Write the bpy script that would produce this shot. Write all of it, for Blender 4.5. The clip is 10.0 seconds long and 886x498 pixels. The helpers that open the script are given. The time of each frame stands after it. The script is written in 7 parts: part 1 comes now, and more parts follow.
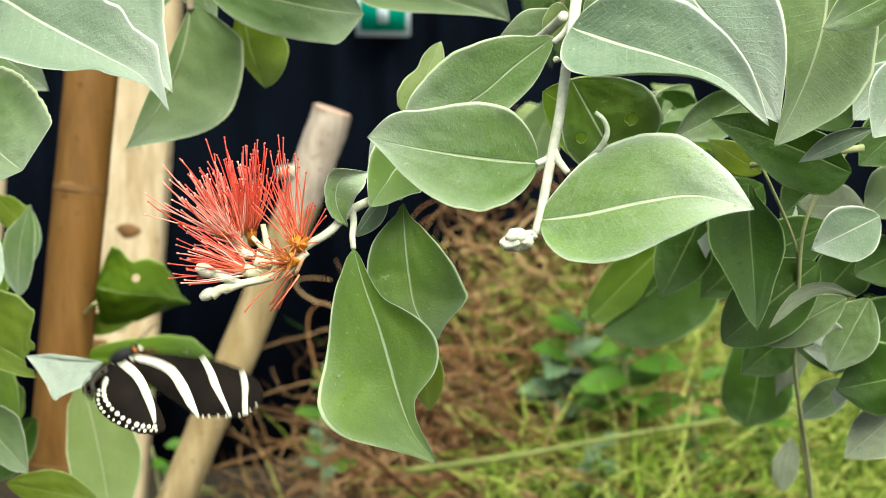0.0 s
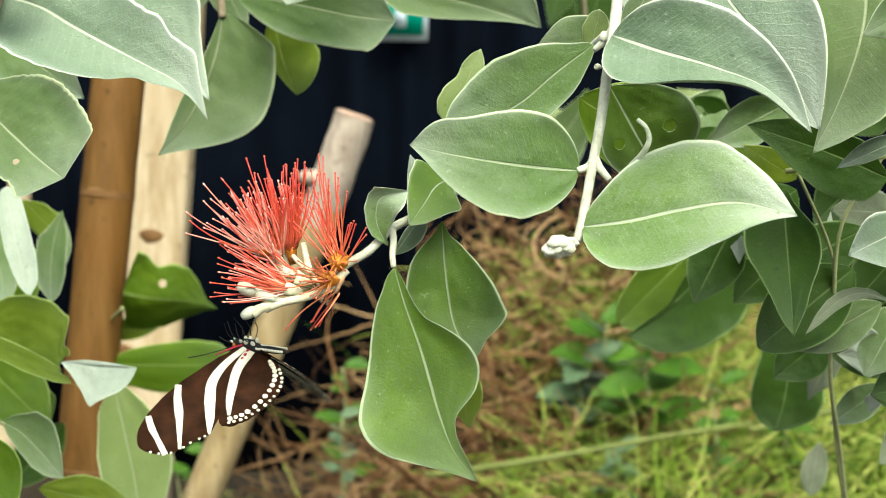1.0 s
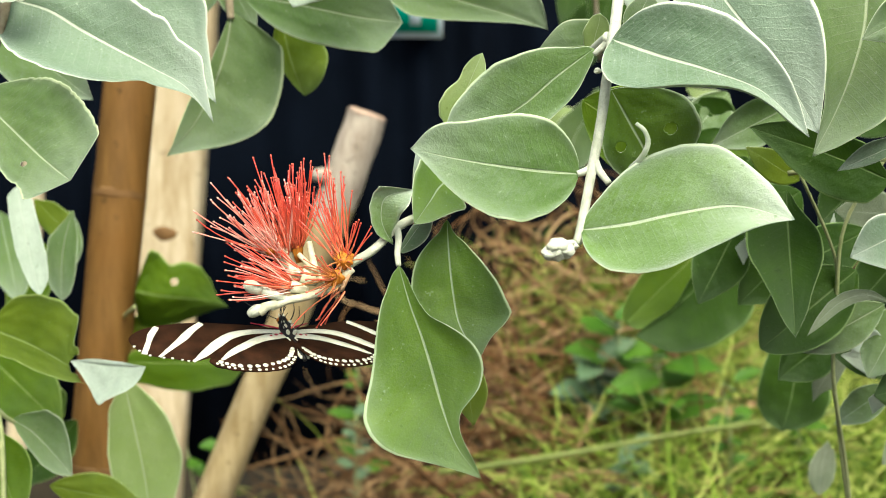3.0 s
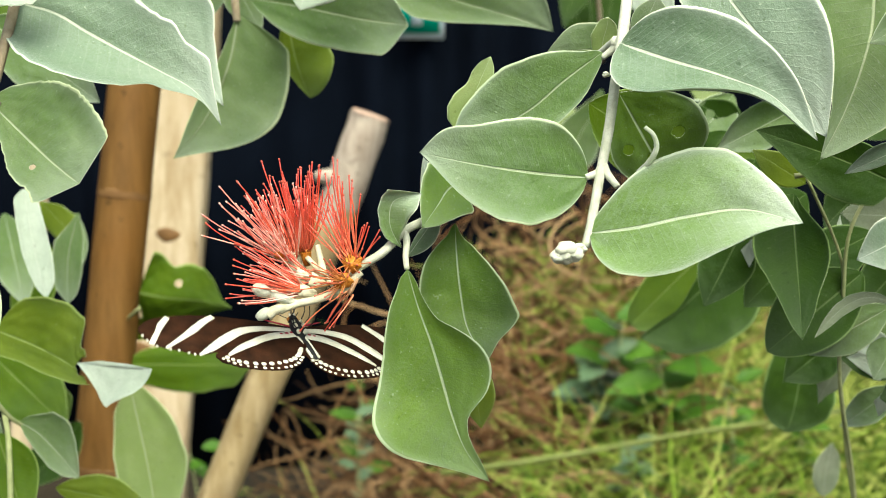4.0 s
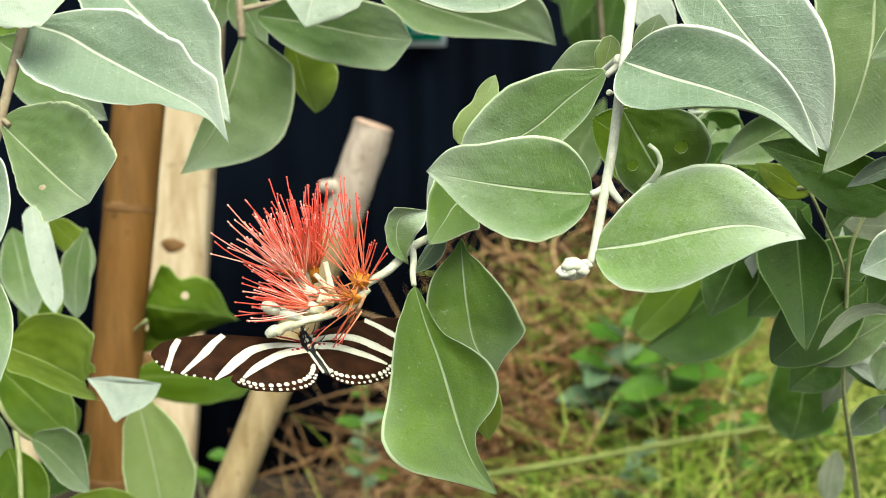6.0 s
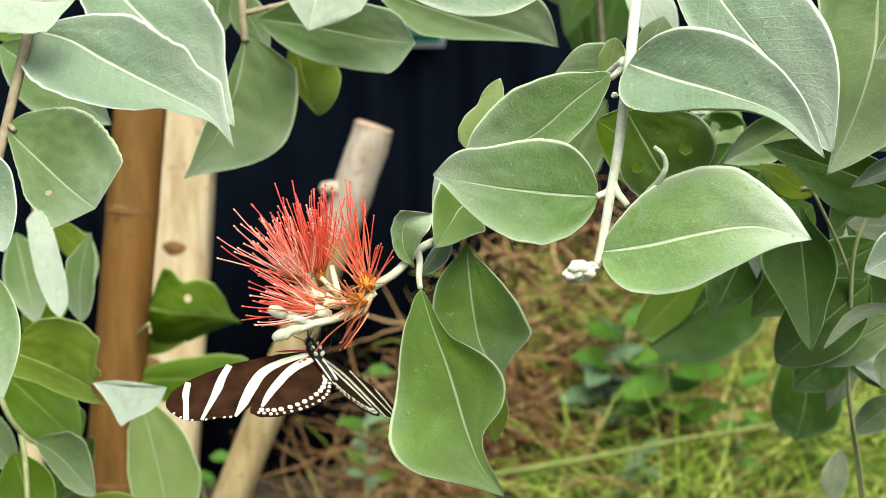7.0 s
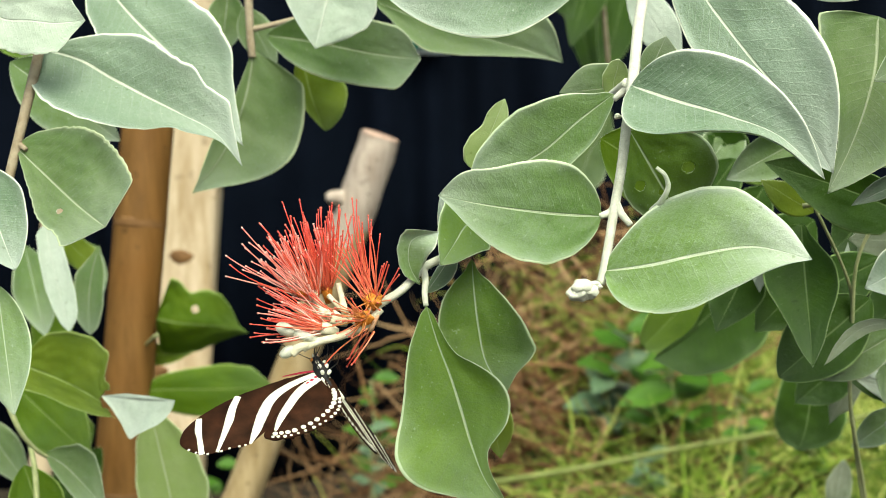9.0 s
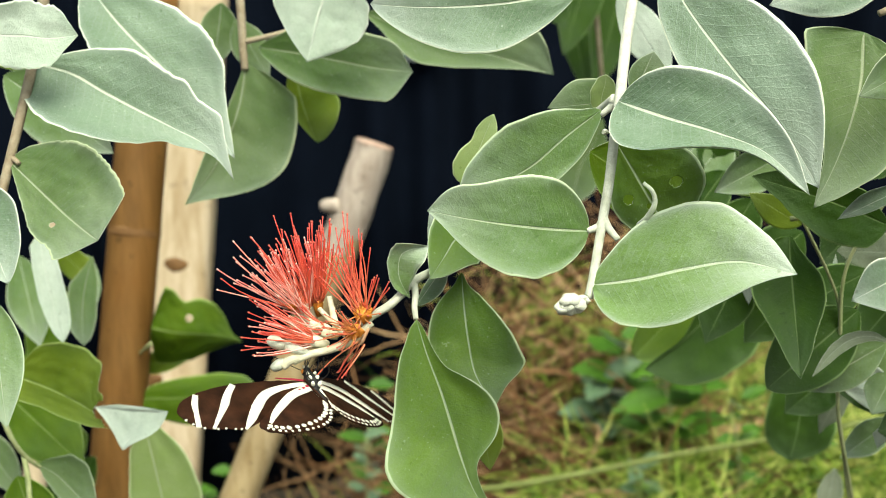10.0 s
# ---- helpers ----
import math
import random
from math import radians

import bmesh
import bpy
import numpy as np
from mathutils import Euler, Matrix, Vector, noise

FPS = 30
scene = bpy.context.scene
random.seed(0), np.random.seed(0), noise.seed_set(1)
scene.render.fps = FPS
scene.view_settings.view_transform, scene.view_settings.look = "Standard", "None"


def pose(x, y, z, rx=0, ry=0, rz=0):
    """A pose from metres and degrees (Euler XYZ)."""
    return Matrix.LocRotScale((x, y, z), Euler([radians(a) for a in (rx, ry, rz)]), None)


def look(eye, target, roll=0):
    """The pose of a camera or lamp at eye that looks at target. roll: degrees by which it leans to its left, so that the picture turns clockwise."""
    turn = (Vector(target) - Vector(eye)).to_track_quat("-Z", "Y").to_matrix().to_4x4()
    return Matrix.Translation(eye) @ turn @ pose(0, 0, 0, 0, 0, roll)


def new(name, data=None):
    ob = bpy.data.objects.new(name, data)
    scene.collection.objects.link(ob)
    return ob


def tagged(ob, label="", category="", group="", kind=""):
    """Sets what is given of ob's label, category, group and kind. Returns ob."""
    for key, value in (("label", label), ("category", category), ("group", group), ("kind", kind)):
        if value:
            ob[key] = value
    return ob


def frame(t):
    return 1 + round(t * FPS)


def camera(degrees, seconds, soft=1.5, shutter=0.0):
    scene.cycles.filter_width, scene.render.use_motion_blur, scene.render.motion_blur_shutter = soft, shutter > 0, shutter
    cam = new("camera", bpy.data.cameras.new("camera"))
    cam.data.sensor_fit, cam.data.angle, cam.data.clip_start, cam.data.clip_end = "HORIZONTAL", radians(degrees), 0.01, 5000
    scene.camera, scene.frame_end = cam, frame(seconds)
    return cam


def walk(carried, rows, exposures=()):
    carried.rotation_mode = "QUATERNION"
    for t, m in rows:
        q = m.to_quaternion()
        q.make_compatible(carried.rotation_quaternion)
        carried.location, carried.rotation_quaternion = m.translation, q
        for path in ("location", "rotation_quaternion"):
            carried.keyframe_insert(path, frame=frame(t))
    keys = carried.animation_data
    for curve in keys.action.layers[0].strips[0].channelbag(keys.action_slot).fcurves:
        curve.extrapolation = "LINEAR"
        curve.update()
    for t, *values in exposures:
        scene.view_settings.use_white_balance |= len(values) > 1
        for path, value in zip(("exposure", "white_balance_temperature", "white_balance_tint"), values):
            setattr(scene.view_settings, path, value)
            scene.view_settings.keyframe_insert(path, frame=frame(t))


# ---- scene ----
cam = camera(34, 10.0, soft=0.6, shutter=0.5)
cam.data.dof.use_dof = True
cam.data.dof.focus_distance = 0.455
cam.data.dof.aperture_fstop = 23.0
PATH = [
    (0, (0.00898, 0.00900, 1.14037), (0.01965, 0.45382, 1.04527), 0.565),
    (0.5, (0.00585, 0.00893, 1.13922), (0.01607, 0.45393, 1.04493), 0.319),
    (1, (0.00075, 0.00774, 1.14165), (0.00704, 0.45287, 1.04760), 0.342),
    (1.5, (0.00189, 0.00743, 1.13934), (0.00407, 0.45249, 1.04480), 0.402),
    (2, (0.00499, 0.00694, 1.14185), (0.00509, 0.45179, 1.04626), 0.278),
    (2.5, (0.00556, 0.00540, 1.14345), (0.00659, 0.45027, 1.04800), 0.274),
    (4, (0.00295, 0.00341, 1.14542), (0.00381, 0.44835, 1.05026), 0.242),
    (4.5, (-0.00012, 0.00248, 1.14654), (0.00065, 0.44735, 1.05105), 0.174),
    (5, (0.00000, -0.00000, 1.15000), (-0.00000, 0.44506, 1.05540), 0.000),
    (5.5, (0.00253, -0.00055, 1.15007), (0.00223, 0.44470, 1.05636), -0.085),
    (7, (-0.00061, -0.00186, 1.15132), (-0.00031, 0.44340, 1.05770), -0.626),
    (7.5, (-0.00045, -0.00238, 1.15336), (-0.00110, 0.44280, 1.05935), -0.593),
    (8, (0.00191, -0.00290, 1.15440), (0.00119, 0.44241, 1.06102), -0.768),
    (8.5, (-0.00016, -0.00607, 1.15779), (-0.00107, 0.43939, 1.06509), -0.875),
    (9, (-0.00031, -0.00681, 1.15703), (-0.00192, 0.43873, 1.06475), -0.731),
    (9.5, (0.00151, -0.00789, 1.15960), (0.00058, 0.43774, 1.06774), -0.768),
    (10, (0.00187, -0.01004, 1.16061), (0.00151, 0.43582, 1.06989), -0.720),
]
walk(cam, [(t, look(eye, target, roll)) for t, eye, target, roll in PATH], ((0.0, 0.72, 6500, -2), (4.0, 0.68, 6500, -2), (10.0, 0.58, 6450, -2)))

# ---- daylight: bright hazy sky over a light roof ----
world = bpy.data.worlds.new("sky")
scene.world = world
world.use_nodes = True
wn = world.node_tree.nodes
sky = wn.new("ShaderNodeTexSky")
sky.sky_type, sky.sun_disc = "NISHITA", False
sky.sun_elevation, sky.sun_rotation, sky.dust_density, sky.air_density, sky.ozone_density = radians(60), radians(165), 6.0, 0.8, 0.6
world.node_tree.links.new(sky.outputs["Color"], wn["Background"].inputs["Color"])
wn["Background"].inputs["Strength"].default_value = 0.13
sun = new("sun", bpy.data.lights.new("sun", "SUN"))
sun.data.energy, sun.data.angle, sun.data.color = 3.5, radians(48), (1.0, 0.97, 0.91)
sun.matrix_world = look((0.45, -1.65, 3.0), (0, 0, 0))


# ---- materials ----
def material(name, rough=0.6, spec=0.4):
    m = bpy.data.materials.new(name)
    m.use_nodes = True
    nt = m.node_tree
    b = nt.nodes["Principled BSDF"]
    b.inputs["Roughness"].default_value = rough
    b.inputs["Specular IOR Level"].default_value = spec
    return m, nt, b


def node(nt, kind, **values):
    n = nt.nodes.new("ShaderNode" + kind)
    for key, value in values.items():
        n.inputs[key].default_value = value
    return n


def math_node(nt, op, a, b=0.0, clamp=False):
    n = nt.nodes.new("ShaderNodeMath")
    n.operation, n.use_clamp = op, clamp
    for i, v in enumerate((a, b)):
        if isinstance(v, (int, float)):
            n.inputs[i].default_value = v
        else:
            nt.links.new(v, n.inputs[i])
    return n.outputs[0]


def mix(nt, fac, a, b, kind="MIX"):
    n = nt.nodes.new("ShaderNodeMix")
    n.data_type, n.blend_type = "RGBA", kind
    for sock, v in (("Factor", fac), ("A", a), ("B", b)):
        i = next(s for s in n.inputs if s.name == sock and (s.type == "RGBA" or sock == "Factor" and s.type == "VALUE"))
        if isinstance(v, (int, float, tuple)):
            i.default_value = (*v, 1) if isinstance(v, tuple) else v
        else:
            nt.links.new(v, i)
    return next(s for s in n.outputs if s.type == "RGBA")


def noise_out(nt, scale, detail=4.0, space="Object", rough=0.55):
    co = nt.nodes.new("ShaderNodeTexCoord")
    n = node(nt, "TexNoise", Scale=scale, Detail=detail, Roughness=rough)
    nt.links.new(co.outputs[space], n.inputs["Vector"])
    return n.outputs["Fac"]


def ramp(nt, fac, lo, hi):
    n = nt.nodes.new("ShaderNodeMapRange")
    n.clamp = True
    nt.links.new(fac, n.inputs["Value"])
    n.inputs["From Min"].default_value, n.inputs["From Max"].default_value = lo, hi
    return n.outputs["Result"]


def bump(nt, b, height, strength, distance):
    n = node(nt, "Bump", Strength=strength, Distance=distance)
    nt.links.new(height, n.inputs["Height"])
    nt.links.new(n.outputs["Normal"], b.inputs["Normal"])


def blotchy(name, dark, light, scale, rough=0.7, fine=8.0, depth=0.0004, spec=0.3, strength=0.5):
    """A matt surface with broad stains and fine grain."""
    m, nt, b = material(name, rough, spec)
    broad, grain = noise_out(nt, scale), noise_out(nt, scale * fine)
    c = mix(nt, ramp(nt, broad, 0.3, 0.7), dark, light)
    c = mix(nt, math_node(nt, "MULTIPLY", ramp(nt, grain, 0.45, 0.75), 0.35), c, tuple(v * 0.55 for v in dark))
    nt.links.new(c, b.inputs["Base Color"])
    bump(nt, b, grain, strength, depth)
    return m


def woody(name, dark, light, scale, stain, rough=0.75, depth=0.0008):
    """Wood with streaks along the z axis, blotches and dark specks."""
    m, nt, b = material(name, rough, 0.25)
    co = nt.nodes.new("ShaderNodeTexCoord")
    mp = node(nt, "Mapping")
    mp.inputs["Scale"].default_value = (scale, scale, scale * 0.09)
    nt.links.new(co.outputs["Object"], mp.inputs["Vector"])
    st = node(nt, "TexNoise", Scale=1.0, Detail=6.0, Roughness=0.65)
    nt.links.new(mp.outputs[0], st.inputs["Vector"])
    c = mix(nt, ramp(nt, st.outputs["Fac"], 0.32, 0.68), dark, light)
    c = mix(nt, math_node(nt, "MULTIPLY", ramp(nt, noise_out(nt, scale * 0.14, 3.0), 0.42, 0.72), 0.55), c, stain)
    c = mix(nt, math_node(nt, "MULTIPLY", ramp(nt, noise_out(nt, scale * 0.8, 2.0), 0.64, 0.72), 0.6), c, tuple(v * 0.45 for v in dark))
    nt.links.new(c, b.inputs["Base Color"])
    bump(nt, b, st.outputs["Fac"], 0.6, depth)
    return m


def leaf_skin(name, face, deep, vein, through_tint, felt, gloss, share, felt_sheen=0.0, veins=0.15):
    """One side of a leaf: the u of its map runs from stalk to tip, the v from the left rim over the midrib to the right rim."""
    m, nt, b = material(name, gloss, 0.10 if felt_sheen < 0.09 else 0.26)
    uv = nt.nodes.new("ShaderNodeUVMap")
    sep = nt.nodes.new("ShaderNodeSeparateXYZ")
    nt.links.new(uv.outputs["UV"], sep.inputs[0])
    u, across = sep.outputs["X"], math_node(nt, "ABSOLUTE", math_node(nt, "MULTIPLY", math_node(nt, "SUBTRACT", sep.outputs["Y"], 0.5), 2.0))
    wob = noise_out(nt, 90.0, 2.0)
    info = nt.nodes.new("ShaderNodeObjectInfo")
    # side veins leave the midrib slanting to the tip
    phase = math_node(nt, "ADD", math_node(nt, "MULTIPLY", u, 21.0), math_node(nt, "MULTIPLY", across, -3.4))
    phase = math_node(nt, "ADD", phase, math_node(nt, "MULTIPLY", wob, 0.9))
    saw = math_node(nt, "ABSOLUTE", math_node(nt, "SUBTRACT", math_node(nt, "FRACT", phase), 0.5))
    side = math_node(nt, "MULTIPLY", ramp(nt, saw, 0.09, 0.0), ramp(nt, across, 1.0, 0.55))
    net = node(nt, "TexVoronoi", Scale=800.0)
    net.feature = "DISTANCE_TO_EDGE"
    co = nt.nodes.new("ShaderNodeTexCoord")
    nt.links.new(co.outputs["Object"], net.inputs["Vector"])
    mesh_veins = ramp(nt, net.outputs["Distance"], 0.12, 0.0)
    rib = ramp(nt, math_node(nt, "MULTIPLY", across, math_node(nt, "ADD", 0.6, u)), 0.032, 0.014)
    rim = ramp(nt, math_node(nt, "ADD", across, math_node(nt, "MULTIPLY", wob, 0.02)), 0.957, 0.974)
    broad = noise_out(nt, 55.0, 3.0)
    c = mix(nt, ramp(nt, math_node(nt, "ADD", broad, math_node(nt, "MULTIPLY", info.outputs["Random"], 0.25)), 0.38, 0.82), face, deep)
    fuzz = noise_out(nt, 900.0, 3.0, rough=0.7)
    dust = noise_out(nt, 2600.0, 2.0)
    c = mix(nt, math_node(nt, "MULTIPLY", ramp(nt, fuzz, 0.42, 0.80), felt * 0.5), c, tuple(min(1, 0.35 + 0.8 * v) for v in face))
    mott = noise_out(nt, 260.0, 5.0, rough=0.65)
    c = mix(nt, math_node(nt, "MULTIPLY", ramp(nt, mott, 0.48, 0.74), 0.34), c, tuple(v * 0.72 for v in deep))
    # felt whitens rim and tip; the colour also holds the tips' sky sheen
    dense = math_node(nt, "ADD", math_node(nt, "ADD", math_node(nt, "POWER", across, 12.0), math_node(nt, "MULTIPLY", math_node(nt, "POWER", u, 3.5), 1.0)), math_node(nt, "MULTIPLY", math_node(nt, "ADD", broad, mott), 0.55))
    c = mix(nt, math_node(nt, "MULTIPLY", ramp(nt, dense, 0.55, 1.65), felt_sheen), c, (0.68, 0.72, 0.67))
    c = mix(nt, math_node(nt, "MULTIPLY", side, veins), c, vein)
    c = mix(nt, math_node(nt, "MULTIPLY", mesh_veins, 0.05), c, vein)
    flecks = ramp(nt, noise_out(nt, 700.0, 1.0), 0.70, 0.76)
    c = mix(nt, math_node(nt, "MULTIPLY", flecks, 0.30), c, vein)
    spots = ramp(nt, noise_out(nt, 420.0, 1.0), 0.72, 0.76)
    c = mix(nt, math_node(nt, "MULTIPLY", spots, 0.45), c, tuple(v * 0.4 for v in deep))
    c = mix(nt, math_node(nt, "MULTIPLY", rib, 0.85), c, vein)
    c = mix(nt, math_node(nt, "MULTIPLY", rim, 0.92), c, tuple(min(0.85, v * 1.2) for v in vein))
    nt.links.new(c, b.inputs["Base Color"])
    b.inputs["Sheen Weight"].default_value = min(1.0, felt * 2.4)
    b.inputs["Sheen Roughness"].default_value = 0.30
    b.inputs["Sheen Tint"].default_value = (0.94, 1.0, 0.97, 1)
    height = math_node(nt, "ADD", math_node(nt, "MULTIPLY", side, veins), math_node(nt, "MULTIPLY", rib, -0.5))
    height = math_node(nt, "ADD", height, math_node(nt, "MULTIPLY", fuzz, 0.55))
    height = math_node(nt, "ADD", height, math_node(nt, "MULTIPLY", broad, 1.2))
    height = math_node(nt, "ADD", height, math_node(nt, "MULTIPLY", dust, 0.12))
    bump(nt, b, height, 0.75, 0.0007)
    tr = node(nt, "BsdfTranslucent")
    nt.links.new(mix(nt, math_node(nt, "MULTIPLY", math_node(nt, "ADD", side, rib), 0.3), through_tint, tuple(v * 0.5 for v in through_tint)), tr.inputs["Color"])
    ms = node(nt, "MixShader", Fac=share)
    nt.links.new(b.outputs[0], ms.inputs[1])
    nt.links.new(tr.outputs[0], ms.inputs[2])
    nt.links.new(ms.outputs[0], nt.nodes["Material Output"].inputs["Surface"])
    return m


PALE = leaf_skin("leaf underside", (0.56, 0.63, 0.52), (0.44, 0.53, 0.40), (0.66, 0.71, 0.58), (0.45, 0.62, 0.20), 0.45, 0.6, 0.25)
GREY = leaf_skin("felted leaf", (0.190, 0.262, 0.176), (0.098, 0.168, 0.078), (0.64, 0.69, 0.52), (0.28, 0.44, 0.07), 0.28, 0.44, 0.18, 0.46, 0.10)
FRESH = leaf_skin("fresh felted leaf", (0.205, 0.305, 0.118), (0.128, 0.222, 0.048), (0.62, 0.69, 0.48), (0.34, 0.54, 0.05), 0.34, 0.46, 0.24, 0.70, 0.10)
SAGE = leaf_skin("smooth leaf", (0.170, 0.250, 0.092), (0.090, 0.166, 0.034), (0.50, 0.58, 0.36), (0.30, 0.52, 0.05), 0.20, 0.40, 0.28, 0.42, 0.07)
HANGING = leaf_skin("hanging leaf", (0.120, 0.196, 0.024), (0.066, 0.130, 0.008), (0.50, 0.58, 0.36), (0.32, 0.56, 0.03), 0.09, 0.40, 0.34, 0.20, 0.05)
GREEN = leaf_skin("green leaf", (0.116, 0.166, 0.060), (0.060, 0.114, 0.020), (0.42, 0.47, 0.28), (0.30, 0.52, 0.05), 0.14, 0.44, 0.30, 0.22, 0.10)
YOUNG = leaf_skin("young leaf", (0.150, 0.200, 0.018), (0.085, 0.132, 0.006), (0.30, 0.38, 0.11), (0.40, 0.56, 0.02), 0.02, 0.50, 0.30, 0.06, 0.08)
MOSS = leaf_skin("bright green leaf", (0.092, 0.146, 0.008), (0.050, 0.094, 0.003), (0.26, 0.35, 0.09), (0.32, 0.56, 0.02), 0.0, 0.46, 0.30, 0.05)
# dark green leaf; part of the thicket's inner shade is in this colour
DARK = leaf_skin("dark shaded leaf", (0.040, 0.086, 0.009), (0.019, 0.050, 0.004), (0.17, 0.25, 0.08), (0.14, 0.32, 0.02), 0.0, 0.36, 0.20, 0.05, 0.10)
LIME = leaf_skin("light green leaf", (0.30, 0.37, 0.15), (0.22, 0.30, 0.085), (0.50, 0.55, 0.32), (0.42, 0.60, 0.06), 0.10, 0.55, 0.30, 0.10, 0.08)
# darker copy of the underside, with the thicket's shade in its colour
SHADED_PALE = leaf_skin("shaded underside", (0.24, 0.27, 0.18), (0.15, 0.19, 0.11), (0.36, 0.41, 0.28), (0.30, 0.42, 0.10), 0.2, 0.6, 0.25)
RIM = blotchy("felted rim", (0.58, 0.64, 0.44), (0.75, 0.79, 0.62), 300, 0.9)
FELT = blotchy("felted stem", (0.50, 0.52, 0.38), (0.68, 0.69, 0.56), 380, 0.95, 6, 0.0004, 0.1, 0.6)
BARK = blotchy("brown twig", (0.22, 0.17, 0.10), (0.38, 0.33, 0.22), 220, 0.85)
GREENWOOD = blotchy("green twig", (0.26, 0.30, 0.12), (0.40, 0.42, 0.20), 220, 0.8)
STAKE = woody("brown stake", (0.105, 0.050, 0.010), (0.19, 0.098, 0.026), 110, (0.17, 0.074, 0.013), 0.5, 0.0003)
STAKE_KNOT = blotchy("stake joint", (0.12, 0.058, 0.016), (0.20, 0.105, 0.034), 60, 0.7)
POST = woody("pale weathered wood", (0.33, 0.235, 0.115), (0.62, 0.52, 0.36), 55, (0.50, 0.385, 0.225))
LOG = woody("peeled branch", (0.22, 0.150, 0.060), (0.48, 0.375, 0.21), 110, (0.40, 0.30, 0.14))
BARED = woody("bared wood", (0.26, 0.20, 0.15), (0.54, 0.46, 0.37), 150, (0.50, 0.43, 0.35), 0.8, 0.002)
CUT = blotchy("cut wood", (0.40, 0.25, 0.18), (0.55, 0.40, 0.30), 70, 0.85)
CURTAIN = blotchy("navy curtain", (0.0012, 0.0026, 0.0058), (0.0028, 0.0050, 0.0105), 5, 0.9, 60, 0.0004, 0.05)
SOIL = blotchy("soil", (0.010, 0.0075, 0.004), (0.030, 0.022, 0.010), 9, 0.95, 9, 0.01)
WEED = blotchy("weed leaf", (0.034, 0.100, 0.004), (0.080, 0.180, 0.012), 14, 0.6)
MIST = blotchy("grey weed leaf", (0.085, 0.15, 0.07), (0.15, 0.22, 0.12), 14, 0.7)


def strands(name, tints, rough):
    """Thin stalks, each with a tint of its own."""
    m, nt, b = material(name, rough, 0.3)
    own = nt.nodes.new("ShaderNodeNewGeometry").outputs["Random Per Island"]
    c = mix(nt, ramp(nt, own, 0.0, 0.45), tints[0], tints[1])
    c = mix(nt, ramp(nt, own, 0.45, 1.0), c, tints[2])
    c = mix(nt, math_node(nt, "MULTIPLY", ramp(nt, noise_out(nt, 40.0), 0.45, 0.7), 0.4), c, tuple(v * 0.5 for v in tints[0]))
    nt.links.new(c, b.inputs["Base Color"])
    return m


STALK = blotchy("pale stalk", (0.12, 0.15, 0.028), (0.22, 0.25, 0.07), 30, 0.6)
STRAW = strands("dry needles", ((0.050, 0.022, 0.007), (0.200, 0.096, 0.032), (0.52, 0.34, 0.17)), 0.7)
GRASS = strands("grass", ((0.040, 0.090, 0.005), (0.20, 0.30, 0.022), (0.58, 0.62, 0.16)), 0.6)


def filament(name, foot, top):
    """A stamen's thread, paler at its foot."""
    m, nt, b = material(name, 0.28, 0.5)
    co = nt.nodes.new("ShaderNodeTexCoord")
    sep = nt.nodes.new("ShaderNodeSeparateXYZ")
    nt.links.new(co.outputs["Generated"], sep.inputs[0])
    own = nt.nodes.new("ShaderNodeObjectInfo").outputs["Random"]
    c = mix(nt, ramp(nt, math_node(nt, "ADD", sep.outputs["Z"], math_node(nt, "MULTIPLY", own, 0.30)), 0.15, 1.10), foot, top)
    c = mix(nt, math_node(nt, "MULTIPLY", own, 0.22), c, (0.90, 0.34, 0.26))
    nt.links.new(c, b.inputs["Base Color"])
    return m


RED_STAMEN = filament("red filament", (0.80, 0.17, 0.08), (0.60, 0.020, 0.013))
PINK_STAMEN = filament("pink filament", (0.94, 0.76, 0.62), (0.86, 0.19, 0.15))
CORAL_STAMEN = filament("coral filament", (0.90, 0.36, 0.16), (0.78, 0.055, 0.030))
RUST_STAMEN = filament("rusty filament", (0.55, 0.27, 0.06), (0.48, 0.10, 0.035))
ANTHER = blotchy("anther", (0.50, 0.06, 0.04), (0.72, 0.20, 0.13), 400, 0.6)
PALE_ANTHER = blotchy("pale anther", (0.75, 0.34, 0.28), (0.85, 0.62, 0.52), 400, 0.6)
CUP = blotchy("orange flower cup", (0.46, 0.12, 0.01), (0.68, 0.30, 0.04), 500, 0.5)
BLUSH = blotchy("blush flower cup", (0.60, 0.30, 0.15), (0.72, 0.50, 0.30), 300, 0.7)
CREAM = blotchy("cream calyx", (0.52, 0.50, 0.31), (0.76, 0.72, 0.54), 300, 0.85)
SIGN_WHITE = blotchy("sign white", (0.55, 0.66, 0.72), (0.66, 0.76, 0.80), 20, 0.4)
SIGN_GREEN = blotchy("sign green", (0.0, 0.26, 0.17), (0.0, 0.30, 0.20), 20, 0.4)
WING = blotchy("dark brown wing", (0.010, 0.0045, 0.0019), (0.042, 0.016, 0.007), 140, 0.75, 20, 0.0001, 0.06)
STRIPE = blotchy("cream stripe", (0.62, 0.61, 0.46), (0.78, 0.77, 0.63), 200, 0.7)
BLACK = blotchy("black scale", (0.006, 0.006, 0.006), (0.014, 0.013, 0.012), 400, 0.55)
CRIMSON = blotchy("crimson scale", (0.30, 0.012, 0.03), (0.42, 0.02, 0.05), 400, 0.6)


# ---- shaping helpers ----
def mesh_of(bm, mat, name):
    me = bpy.data.meshes.new(name)
    bm.to_mesh(me)
    bm.free()
    for m in mat if isinstance(mat, (list, tuple)) else [mat]:
        me.materials.append(m)
    for p in me.polygons:
        p.use_smooth = True
    return me


def part(name, bm, mat, parent, label=""):
    ob = new(name, mesh_of(bm, mat, name))
    ob.parent = parent
    return tagged(ob, label) if label else ob


